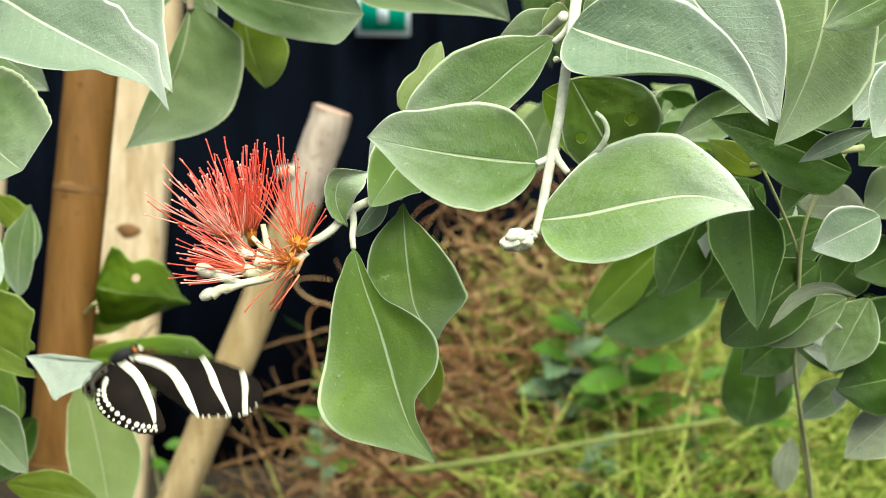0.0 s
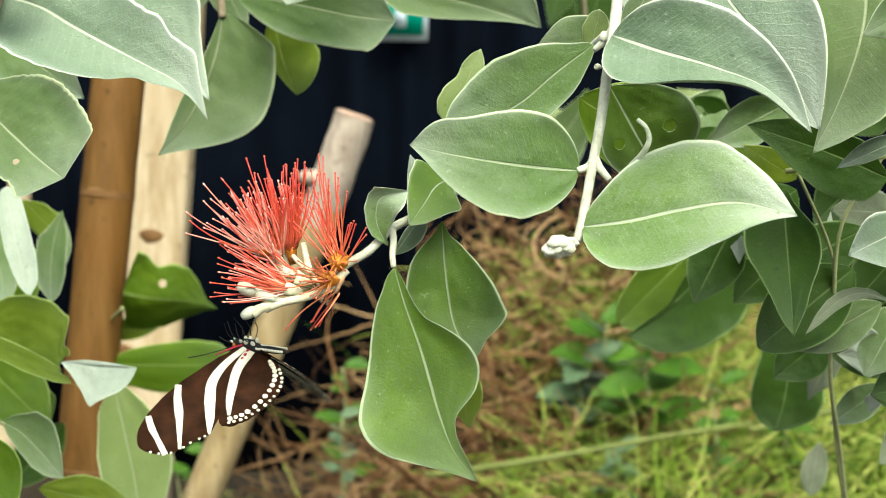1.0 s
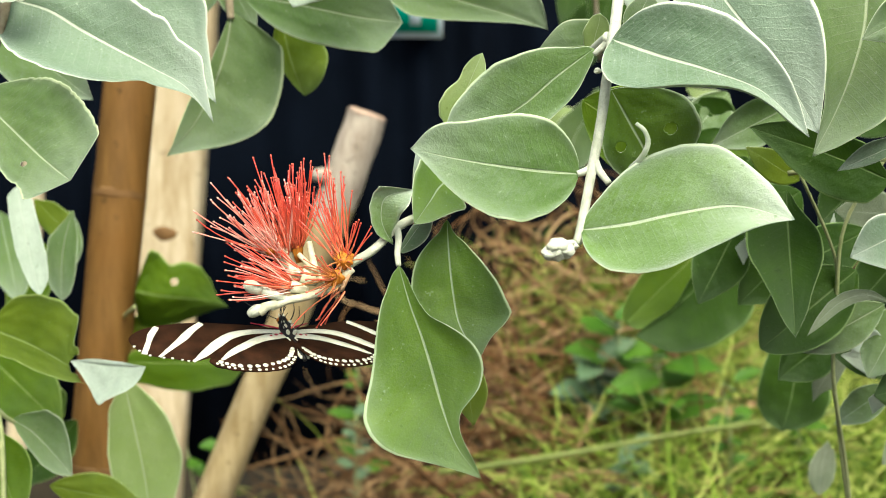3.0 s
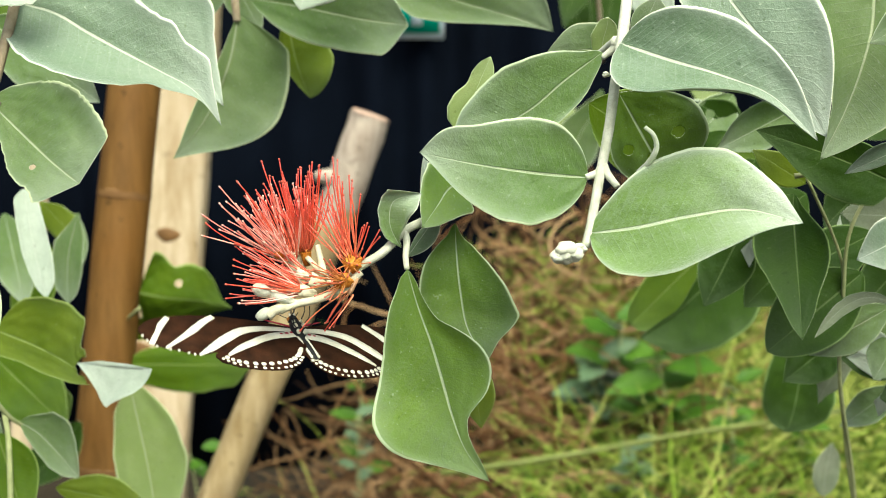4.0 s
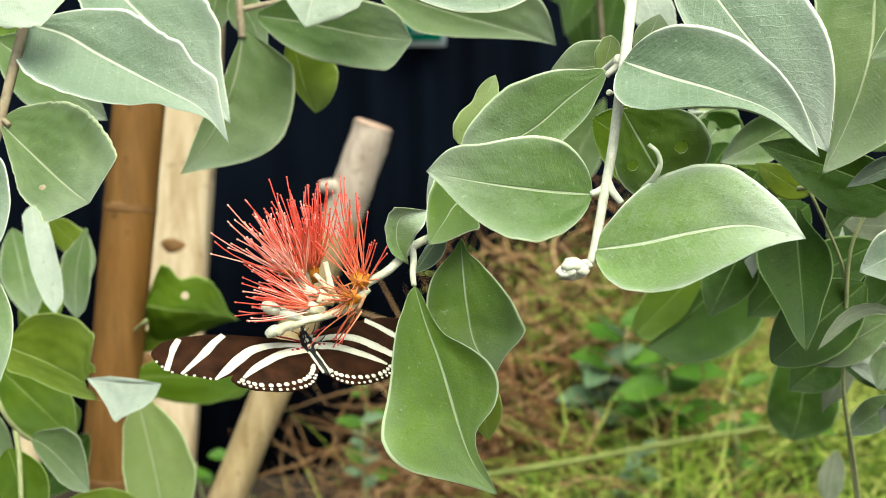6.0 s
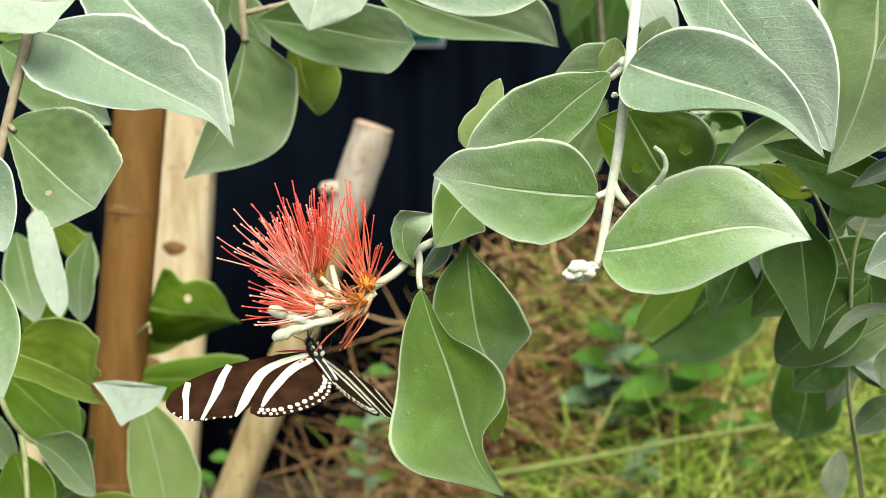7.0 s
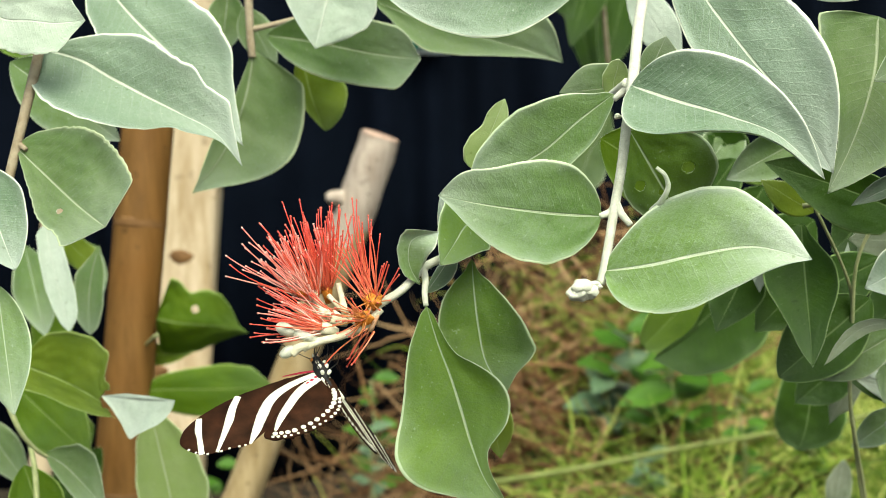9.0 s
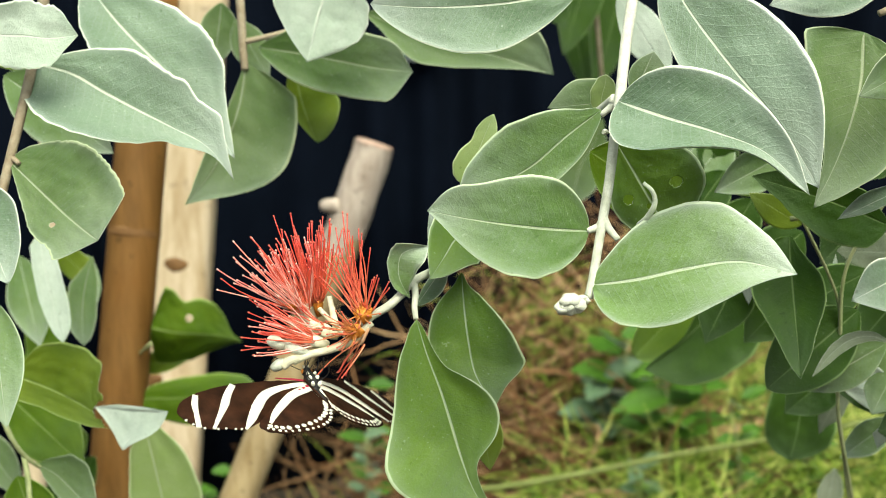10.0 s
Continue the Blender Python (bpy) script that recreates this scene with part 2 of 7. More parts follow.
def spline(points, steps):
    """A smooth line through the points (Catmull-Rom)."""
    p = [Vector(q) for q in points]
    p = [2 * p[0] - p[1], *p, 2 * p[-1] - p[-2]]
    out = []
    for i in range(1, len(p) - 2):
        a, b, c, d = p[i - 1 : i + 3]
        for k in range(steps):
            t = k / steps
            out.append(0.5 * (2 * b + (c - a) * t + (2 * a - 5 * b + 4 * c - d) * t * t + (3 * b - a - 3 * c + d) * t**3))
    out.append(p[-2])
    return out


def sweep(bm, line, radius, sides=8, cap=True):
    """A tube along the line; radius(i, n, angle) gives its half-thickness."""
    n, rings = len(line), []
    side = None
    for i, q in enumerate(line):
        way = (line[min(i + 1, n - 1)] - line[max(i - 1, 0)]).normalized()
        if side is None:
            side = way.orthogonal().normalized()
        side = (side - way * side.dot(way)).normalized()
        up = way.cross(side)
        ring = []
        for k in range(sides):
            a = 2 * math.pi * k / sides
            ring.append(bm.verts.new(q + (side * math.cos(a) + up * math.sin(a)) * radius(i, n, a)))
        rings.append(ring)
    for a, b in zip(rings, rings[1:]):
        for k in range(sides):
            bm.faces.new((a[k], a[(k + 1) % sides], b[(k + 1) % sides], b[k]))
    if cap:
        bm.faces.new(rings[0][::-1])
        bm.faces.new(rings[-1])
    return rings


def tube(points, r0, r1, sides=10, steps=6, rough=0.11):
    bm = bmesh.new()
    line = spline(points, steps)
    seed = random.random() * 50

    def radius(i, n, a):
        s = i / (n - 1)
        return (r0 + (r1 - r0) * s) * (1 + rough * noise.noise((math.cos(a) * 2 + seed, math.sin(a) * 2, s * len(points) * 2)))

    sweep(bm, line, radius, sides)
    return bm


def blob(bm, centre, size, axis=(0, 0, 1), rough=0.0, rings=6, sides=8):
    """A closed rounded body with half-axes size, its third along axis."""
    turn = Vector(axis).to_track_quat("Z", "Y")
    rows = []
    for i in range(1, rings):
        th = math.pi * i / rings
        rows.append([bm.verts.new(Vector(centre) + turn @ Vector((size[0] * math.sin(th) * math.cos(a), size[1] * math.sin(th) * math.sin(a), size[2] * math.cos(th)))
                                  * (1 + rough * noise.noise((a, th, size[2] * 900)))) for a in (2 * math.pi * k / sides for k in range(sides))])
    top, end = bm.verts.new(Vector(centre) + turn @ Vector((0, 0, size[2]))), bm.verts.new(Vector(centre) - turn @ Vector((0, 0, size[2])))
    for k in range(sides):
        j = (k + 1) % sides
        bm.faces.new((top, rows[0][k], rows[0][j]))
        bm.faces.new((end, rows[-1][j], rows[-1][k]))
        for a, b in zip(rows, rows[1:]):
            bm.faces.new((a[k], b[k], b[j], a[j]))


def half_width(s, peak, sharp, foot=0.75):
    """The outline of one half of a leaf blade from stalk (0) to tip (1)."""
    if s < peak:
        return math.sin(math.pi / 2 * s / peak) ** foot
    return max(0.0, math.cos(math.pi / 2 * (s - peak) / (1 - peak))) ** sharp


def steps_at(values, s):
    """A smooth line through values at even steps, at s from 0 to 1."""
    n = len(values) - 1
    x = min(max(s, 0.0), 1.0) * n
    i = min(int(x), n - 1)
    t = x - i
    b, c = values[i], values[i + 1]
    a, d = (values[i - 1] if i else 2 * b - c), (values[i + 2] if i + 2 <= n else 2 * c - b)
    return 0.5 * (2 * b + (c - a) * t + (2 * a - 5 * b + 4 * c - d) * t * t + (3 * b - a - 3 * c + d) * t**3)


def edge_at(widths, s):
    """A half-width: rounded at the stalk, running out at the tip."""
    n = len(widths) + 1
    if s * n < 1:
        return widths[0] * max(0.0, s * n) ** 0.6
    return max(0.0, steps_at((widths[0] * 0.55, *widths, 0.0), s))


def leaf(parent, base, tip, face, left, right, peak=(0.42, 0.42), sharp=(1.0, 1.0), bow=0.0, sag=0.0, fold=(0, 0),
         wave=0.0, skin=None, under=False, holes=(), bites=(), teeth=0.0, foot=0.75, outline=None, spine=(0, 0, 0), crease=0.25):
    """A leaf blade with thickness: half-widths in metres, fold in degrees up (towards face) of each half, bites and holes as
    (place along, place across from -1 right to 1 left, radius). outline: half-widths of both halves at even steps, in millimetres, in
    place of left, right, peak and sharp; spine: how far the midrib leaves the straight line at even steps, in millimetres;
    crease: how sharply the halves bend at the midrib."""
    base, tip = Vector(base), Vector(tip)
    length = (tip - base).length
    along = (tip - base) / length
    face = Vector(face)
    face = (face - along * face.dot(along)).normalized()
    out = face.cross(along)
    near = length > 0.03
    ns, nc = (44, 13) if near else (20, 6)
    if holes or bites:
        ns, nc = 120, 40
    seed = random.random() * 100
    thick = 0.00022
    grid = []
    for i in range(ns + 1):
        s = i / ns
        drift = bow * 4 * s * (1 - s) + steps_at((0, *spine, 0), s) * 0.001
        mid = base + along * (length * s) + out * drift + face * (sag * 4 * s * (1 - s))
        row = []
        for j in range(-nc, nc + 1):
            c = j / nc
            k = 0 if j >= 0 else 1
            w = edge_at(outline[k], s) * 0.001 if outline else (left, right)[k] * half_width(s, peak[k], sharp[k], foot)
            edge = noise.noise((s * 5 + seed, k * 7.0, 0.0))
            w *= 1 + (0.012 if outline else 0.035) * edge + (teeth + 0.5) * 0.02 * noise.noise((s * 30, seed, k))
            twist = 0.65 + 0.75 * s if outline and fold[k] > 20 else 1.0
            a = radians(fold[k]) * twist * (crease + (1.2 - crease) * abs(c) ** 1.5)
            if outline:
                w /= max(0.45, math.cos(radians(fold[k]) * twist * 1.2))
            lift = math.sin(a) * abs(c) * w
            lift += (0.085 + 0.35 * wave) * w * abs(c) ** 2 * math.sin(s * 9 + seed + 2 * k) + 0.05 * w * noise.noise((s * 4, c * 2 + seed, 0.5)) + 0.022 * w * noise.noise((s * 11, c * 5 + seed, 2.5))
            lift -= 0.02 * w * (1 - abs(c)) ** 6
            q = mid + out * (math.copysign(1, c) * abs(c) * w * math.cos(a)) + face * lift
            row.append(q)
        grid.append(row)
    gone = set()
    for s0, c0, r in (*holes, *bites):
        i0, j0 = min(ns, round(s0 * ns)), max(0, min(2 * nc, nc + round(c0 * nc)))
        mid = grid[i0][j0].copy()
        for i in range(ns + 1):
            for j in range(2 * nc + 1):
                d = grid[i][j] - mid
                rr = r * (1 + 0.22 * noise.noise((d.x * 900, d.z * 900, seed)))
                if d.length < rr * 0.8:
                    gone.add((i, j))
                elif d.length < rr * 1.25 and d.length > 1e-7:
                    grid[i][j] = mid + d.normalized() * max(rr, d.length)
    bm = bmesh.new()
    layer = bm.loops.layers.uv.new("UVMap")
    tops, lows = {}, {}
    for i in range(ns + 1):
        for j in range(2 * nc + 1):
            if (i, j) not in gone:
                swell = thick * (1 + 2.2 * max(0.0, 1 - abs(j - nc) / nc * 9) * (1 - 0.7 * i / ns))
                tops[i, j] = bm.verts.new(grid[i][j])
                lows[i, j] = bm.verts.new(grid[i][j] - face * swell)
    for i in range(ns):
        for j in range(2 * nc):
            keys = ((i, j), (i, j + 1), (i + 1, j + 1), (i + 1, j))
            if any(k in gone for k in keys):
                continue
            for side, order, slot in ((tops, keys[::-1], 0), (lows, keys, 1)):
                f = bm.faces.new([side[k] for k in order])
                f.material_index = slot
                for loop, (a, b) in zip(f.loops, order):
                    loop[layer].uv = (a / ns, b / (2 * nc))
    pairs = {v: k for k, v in tops.items()}
    rimmed = [e for e in bm.edges if len(e.link_faces) == 1 and e.verts[0] in pairs]
    for e in rimmed:
        a, b = (pairs[v] for v in e.verts)
        f = bm.faces.new((tops[a], tops[b], lows[b], lows[a]))
        f.material_index = 2
    bmesh.ops.remove_doubles(bm, verts=bm.verts, dist=2e-6)
    bmesh.ops.recalc_face_normals(bm, faces=bm.faces)
    top = skin or GREY
    back = SHADED_PALE if top is DARK else PALE
    return part("leaf", bm, (back, top, RIM) if under else (top, back, RIM), parent)


def bud_cluster(parent, at, size, mat=None):
    bm = bmesh.new()
    rnd = random.Random(int(size * 1e6))
    for k in range(9):
        a = k * 2.4
        d = Vector((math.cos(a) * 0.5 - 0.3 * (k % 3), math.sin(a) * 0.3, math.sin(a * 1.7) * 0.5)) * size
        blob(bm, Vector(at) + d, (size * 0.72, size * 0.64, size * rnd.uniform(0.7, 0.95)), (-0.8, -0.2 + 0.2 * math.cos(a), 0.4 * math.sin(a)), 0.45, 9, 12)
    part("leaf_bud", bm, mat or FELT, parent, "woolly cream bud")


# ---- ground and curtain behind ----
def soil_height(x, y):
    """A planted bank rises to the side of the stakes."""
    t = min(1.0, max(0.0, (x + 0.30) / 0.36))
    rise = 0.30 * t * t * (3 - 2 * t) * min(1.0, max(0.0, y - 0.6)) * (1 if x < 3 else max(0.0, 4 - x))
    return rise + 0.03 * noise.noise((x * 2, y * 2, 0)) + 0.012 * noise.noise((x * 7, y * 7, 3))


def ground():
    bm = bmesh.new()
    xs = [-60, -20, -6, -3] + [-2.4 + 0.12 * i for i in range(41)] + [3, 6, 20, 60]
    ys = [-60, -20, -6, -2] + [-1 + 0.12 * i for i in range(42)] + [6, 20, 60]
    rows = [[bm.verts.new((x, y, soil_height(x, y) if abs(x) < 5 and -3 < y < 5 else 0)) for x in xs] for y in ys]
    for a, b in zip(rows, rows[1:]):
        for k in range(len(xs) - 1):
            bm.faces.new((a[k], a[k + 1], b[k + 1], b[k]))
    ob = new("ground", mesh_of(bm, SOIL, "ground"))
    tagged(ob, "dark brown garden soil under grass and dry needles", "ground", kind="structure")


def curtain():
    """A hanging dark sheet in soft vertical pleats, 3 m behind the leaves."""
    bm = bmesh.new()
    front, back = [], []
    n = 700
    for i in range(n + 1):
        x = -4.5 + 9.0 * i / n
        y = 3.02 + 0.022 * math.sin(x * 46 + 1.5 * math.sin(x * 9)) + 0.015 * math.sin(x * 17)
        front.append([bm.verts.new((x, y + 0.01 * math.sin(z * 3 + x), z)) for z in (-0.04, 0.7, 1.6, 3.0)])
        back.append([bm.verts.new((x, y + 0.012 + 0.01 * math.sin(z * 3 + x), z)) for z in (-0.04, 0.7, 1.6, 3.0)])
    for rows, flip in ((front, 1), (back, -1)):
        for a, b in zip(rows, rows[1:]):
            for k in range(3):
                bm.faces.new((a[k], b[k], b[k + 1], a[k + 1])[::flip])
    for a, b, c, d in zip(front, front[1:], back, back[1:]):
        bm.faces.new((a[3], b[3], d[3], c[3]))
        bm.faces.new((a[0], c[0], d[0], b[0]))
    ob = new("backdrop", mesh_of(bm, CURTAIN, "backdrop"))
    tagged(ob, "dark navy pleated sheet hanging behind the planting", "curtain", kind="structure")


ground()
curtain()

# ---- shrub, branch by branch ----


def fuzz(parent, points, radius, count, seed):
    """Short pale hairs standing off a felted stem."""
    rnd = random.Random(seed)
    line = spline(points, 12)
    verts, faces = [], []
    for k in range(count):
        i = rnd.randrange(len(line) - 1)
        p = line[i].lerp(line[i + 1], rnd.random())
        way = (line[i + 1] - line[i]).normalized()
        out = way.orthogonal().normalized()
        out.rotate(Matrix.Rotation(rnd.uniform(0, 6.283), 3, way))
        side = way.cross(out) * 0.00003
        foot, top = p + out * radius * 0.9, p + out * (radius + rnd.uniform(0.0002, 0.0006)) + way * rnd.uniform(-0.0004, 0.0004)
        n = len(verts)
        verts += [foot - side, foot + side, foot + way * 0.00005, top]
        faces += [(n, n + 1, n + 3), (n + 1, n + 2, n + 3), (n + 2, n, n + 3)]
    me = bpy.data.meshes.new("hairs")
    me.from_pydata(verts, [], faces)
    me.materials.append(RIM)
    ob = new("hairs", me)
    ob.parent = parent
    tagged(ob, kind="stuff")

twig = tagged(new("leafy_branch"), "pale felted twig with grey-green leaves hanging from above", "branch", "branches of the flowering shrub")
part("stem", tube([(0.0644, 0.4621, 1.1527), (0.0601, 0.4513, 1.1323), (0.0574, 0.4420, 1.1172), (0.0554, 0.4385, 1.1050), (0.0532, 0.4345, 1.0901), (0.0505, 0.4300, 1.0770), (0.0479, 0.4255, 1.0641), (0.0460, 0.4232, 1.0564)], 0.0019, 0.0013), FELT, twig)
leaf(twig, (0.0471, 0.4236, 1.0605), (0.1041, 0.3998, 1.0684), (-0.4013, -0.8990, 0.1752), 0, 0, outline=((8.44, 13.35, 17.00, 18.92, 19.60, 19.83, 18.89, 17.42, 14.24, 10.89, 7.00), (9.05, 12.39, 13.86, 15.15, 15.54, 15.39, 14.17, 12.27, 9.63, 5.81, 2.42)), spine=(1.12, 3.59, 4.66), sag=0.0025, fold=(-12, 38), crease=0.6, skin=FRESH)
leaf(twig, (0.0469, 0.4300, 1.0761), (-0.0031, 0.4196, 1.0850), (0.2219, -0.9678, 0.1191), 0, 0, outline=((8.70, 12.06, 13.71, 15.27, 15.08, 14.93, 13.64, 11.87, 9.36, 6.37, 3.04), (9.21, 12.96, 15.22, 15.96, 16.04, 15.04, 13.74, 12.09, 10.68, 9.66, 6.69)), spine=(0.82, 1.08, 0.86), sag=0.0016, fold=(14, 4), skin=SAGE)
leaf(twig, (0.0564, 0.4394, 1.1153), (0.1080, 0.4045, 1.0909), (-0.4630, -0.8536, 0.2388), 0, 0, outline=((10.71, 14.56, 16.43, 17.13, 16.95, 16.01, 13.96, 11.78, 9.53, 7.51, 4.27), (9.76, 12.23, 12.35, 11.59, 9.23, 6.49, 4.56, 3.33, 2.81, 2.18, 1.57)), spine=(1.92, 4.41, 5.51), sag=0.0033, fold=(6, 50), crease=0.6)
leaf(twig, (0.0722, 0.4679, 1.1580), (0.1191, 0.4366, 1.0876), (-0.3085, -0.9283, 0.2075), 0, 0, outline=((4.15, 8.25, 12.86, 18.07, 20.15, 21.08, 20.37, 18.83, 15.58, 11.31, 5.89), (4.74, 8.72, 10.63, 12.19, 13.02, 13.85, 12.89, 11.72, 10.03, 7.99, 4.72)), spine=(-1.15, -0.35, 1.53), sag=0.0018, fold=(6, 8))
leaf(twig, (0.0517, 0.4438, 1.1122), (0.0055, 0.4498, 1.0826), (-0.1623, -0.9852, 0.0544), 0, 0, outline=((4.18, 6.70, 8.22, 8.65, 8.70, 7.93, 7.40, 7.27, 6.10, 5.23, 3.13), (3.56, 7.00, 9.88, 12.19, 13.99, 15.32, 14.88, 13.85, 11.82, 9.34, 4.84)), spine=(1.29, 3.48, 2.71), fold=(10, 4), skin=SAGE)
leaf(twig, (0.0614, 0.4793, 1.0962), (0.0827, 0.4839, 1.0601), (0.0086, -0.9925, -0.1216), 0.0213, 0.0125, peak=(0.45, 0.5), fold=(4, 4), skin=HANGING, holes=((0.44, -0.50, 0.0019), (0.50, 0.52, 0.0021), (0.58, -0.10, 0.0010)))
leaf(twig, (0.0097, 0.4577, 1.0856), (0.0186, 0.4597, 1.1096), (-0.0367, -0.9947, 0.0964), 0, 0, outline=((5.2, 5.7, 6.2, 5.9, 5.8, 4.8, 3.6, 3.5, 3.5, 2.9, 2.0), (1.1, 2.3, 3.2, 3.6, 3.9, 4.1, 4.1, 4.1, 3.7, 3.0, 1.8)), spine=(1.1, 0.7, 0.4), fold=(8, 16), crease=0.5, skin=LIME)
leaf(twig, (0.0671, 0.4725, 1.1125), (0.0372, 0.4770, 1.1094), (-0.1548, -0.9850, 0.0768), 0.0022, 0.0088, peak=(0.5, 0.6), skin=GREEN)
leaf(twig, (0.0661, 0.4788, 1.1129), (0.0741, 0.4859, 1.1273), (0.0437, -0.9039, 0.4254), 0.0048, 0.0112, peak=(0.5, 0.5), skin=GREEN)
leaf(twig, (0.0524, 0.4618, 1.1085), (0.0550, 0.4595, 1.1219), (-0.1544, -0.9782, -0.1387), 0, 0, outline=((1.2, 2.4, 3.3, 3.6, 3.8, 4.1, 4.0, 3.8, 3.4, 3.0, 2.1), (1.1, 2.2, 3.3, 3.6, 3.8, 4.1, 4.3, 4.0, 3.4, 3.0, 2.1)), spine=(-0.3, -0.1, -0.3), skin=LIME)
part("petiole", tube([(0.0514, 0.4310, 1.0798), (0.0528, 0.4293, 1.0770), (0.0554, 0.4270, 1.0739)], 0.0014, 0.001), FELT, twig)
part("petiole", tube([(0.0514, 0.4312, 1.0797), (0.0497, 0.4309, 1.0774), (0.0462, 0.4300, 1.0762)], 0.0015, 0.001), FELT, twig)
part("petiole", tube([(0.0576, 0.4425, 1.1171), (0.0552, 0.4433, 1.1136), (0.0518, 0.4442, 1.1105)], 0.0017, 0.0009), FELT, twig)
part("petiole", tube([(0.0574, 0.4420, 1.1166), (0.0581, 0.4405, 1.1152), (0.0593, 0.4390, 1.1143)], 0.0014, 0.0009), FELT, twig)
part("petiole", tube([(0.0468, 0.4240, 1.0600), (0.0473, 0.4238, 1.0584), (0.0483, 0.4230, 1.0577)], 0.0011, 0.0008), FELT, twig)
part("young_shoot", tube([(0.0619, 0.4280, 1.0782), (0.0634, 0.4240, 1.0809), (0.0650, 0.4210, 1.0844), (0.0655, 0.4200, 1.0874), (0.0642, 0.4190, 1.0906), (0.0618, 0.4190, 1.0927)], 0.0010, 0.0006), RIM, twig)
bud_cluster(twig, (0.0411, 0.4210, 1.0548), 0.0031)
bud_cluster(twig, (0.0444, 0.4222, 1.0559), 0.0017)
bud_cluster(twig, (0.0521, 0.4344, 1.1063), 0.0008)

bloom = tagged(new("flowering_branch"), "pale felted branch carrying a red brush flower and grey-green leaves", "branch", "branches of the flowering shrub")
part("stem", tube([(0.0556, 0.4425, 1.1158), (0.0528, 0.4519, 1.1115), (0.0451, 0.4702, 1.1018), (0.0335, 0.4849, 1.0841), (0.0226, 0.4936, 1.0672), (0.0089, 0.4857, 1.0592), (0.0002, 0.4786, 1.0547), (-0.0087, 0.4738, 1.0510), (-0.0158, 0.4703, 1.0445), (-0.0224, 0.4695, 1.0404), (-0.0271, 0.4688, 1.0375)], 0.0016, 0.0014), FELT, bloom)
part("petiole", tube([(-0.0087, 0.4737, 1.0507), (-0.0081, 0.4709, 1.0472), (-0.0084, 0.4681, 1.0434), (-0.0080, 0.4662, 1.0396)], 0.0013, 0.0009), FELT, bloom)
part("petiole", tube([(0.0031, 0.4800, 1.0564), (0.0059, 0.4830, 1.0562), (0.0071, 0.4844, 1.0528)], 0.0010, 0.0008), FELT, bloom)
leaf(bloom, (-0.0077, 0.4599, 1.0411), (0.0193, 0.4484, 0.9728), (0.0365, -0.9830, 0.1799), 0, 0, outline=((1.6, 2.2, 3.1, 4.8, 9.1, 12.9, 15.5, 16.5, 15.6, 12.3, 5.2, 3.1, 2.7, 2.4, 1.4), (5.1, 8.9, 11.6, 14.0, 16.2, 18.5, 21.0, 23.9, 25.5, 24.7, 22.6, 18.7, 13.2, 8.1, 3.7)), spine=(-1.0, -1.3, -2.3, -3.4, -3.4), sag=0.0015, fold=(16, 10), crease=0.5, wave=0.15, skin=HANGING)
leaf(bloom, (0.0079, 0.4866, 1.0511), (0.0191, 0.4704, 1.0072), (-0.0524, -0.9411, 0.3342), 0, 0, outline=((1.3, 2.9, 5.6, 7.7, 9.8, 11.7, 13.3, 14.9, 16.1, 17.0, 17.7, 17.9, 14.2, 8.1, 3.8), (2.4, 6.2, 9.4, 11.5, 12.7, 13.5, 13.9, 13.6, 13.3, 12.9, 11.3, 10.0, 9.1, 6.7, 4.1)), spine=(-2.1, -3.7, -4.1), fold=(16, 8), crease=0.4, skin=HANGING)
leaf(bloom, (0.0131, 0.4906, 1.0053), (0.0176, 0.4868, 0.9777), (-0.0018, -0.9906, 0.1367), 0.0068, 0.0060, peak=(0.55, 0.5), skin=YOUNG)
leaf(bloom, (-0.0099, 0.4694, 1.0460), (-0.0033, 0.4677, 1.0646), (-0.0429, -0.9962, -0.0759), 0, 0, outline=((4.0, 3.9, 3.9, 3.6, 3.7, 4.1, 3.8, 3.9, 4.7, 5.7, 7.5), (1.1, 2.2, 3.6, 4.9, 5.9, 6.4, 6.8, 7.2, 7.1, 5.7, 2.8)), spine=(5.2, 7.5, 7.1), fold=(14, 24), crease=0.3, skin=FRESH)
leaf(bloom, (0.0104, 0.4873, 1.0653), (-0.0030, 0.4689, 1.0528), (0.3863, -0.6944, 0.6070), 0, 0, outline=((3.6, 7.1, 10.4, 11.4, 10.0, 8.5, 7.2, 6.0, 4.9, 3.7, 1.9), (9.6, 11.4, 10.4, 9.9, 9.5, 8.5, 7.4, 6.2, 4.9, 3.4, 1.8)), spine=(-1.9, -1.2, -0.6), fold=(8, 6), skin=HANGING)
leaf(bloom, (0.0011, 0.4928, 1.0478), (-0.0030, 0.4969, 1.0721), (0.0037, -0.9857, 0.1687), 0.0027, 0.0057, peak=(0.5, 0.5))
leaf(bloom, (-0.0081, 0.4798, 1.0408), (0.0031, 0.4831, 1.0563), (0.0042, -0.9787, 0.2050), 0.0019, 0.0046, peak=(0.5, 0.5))

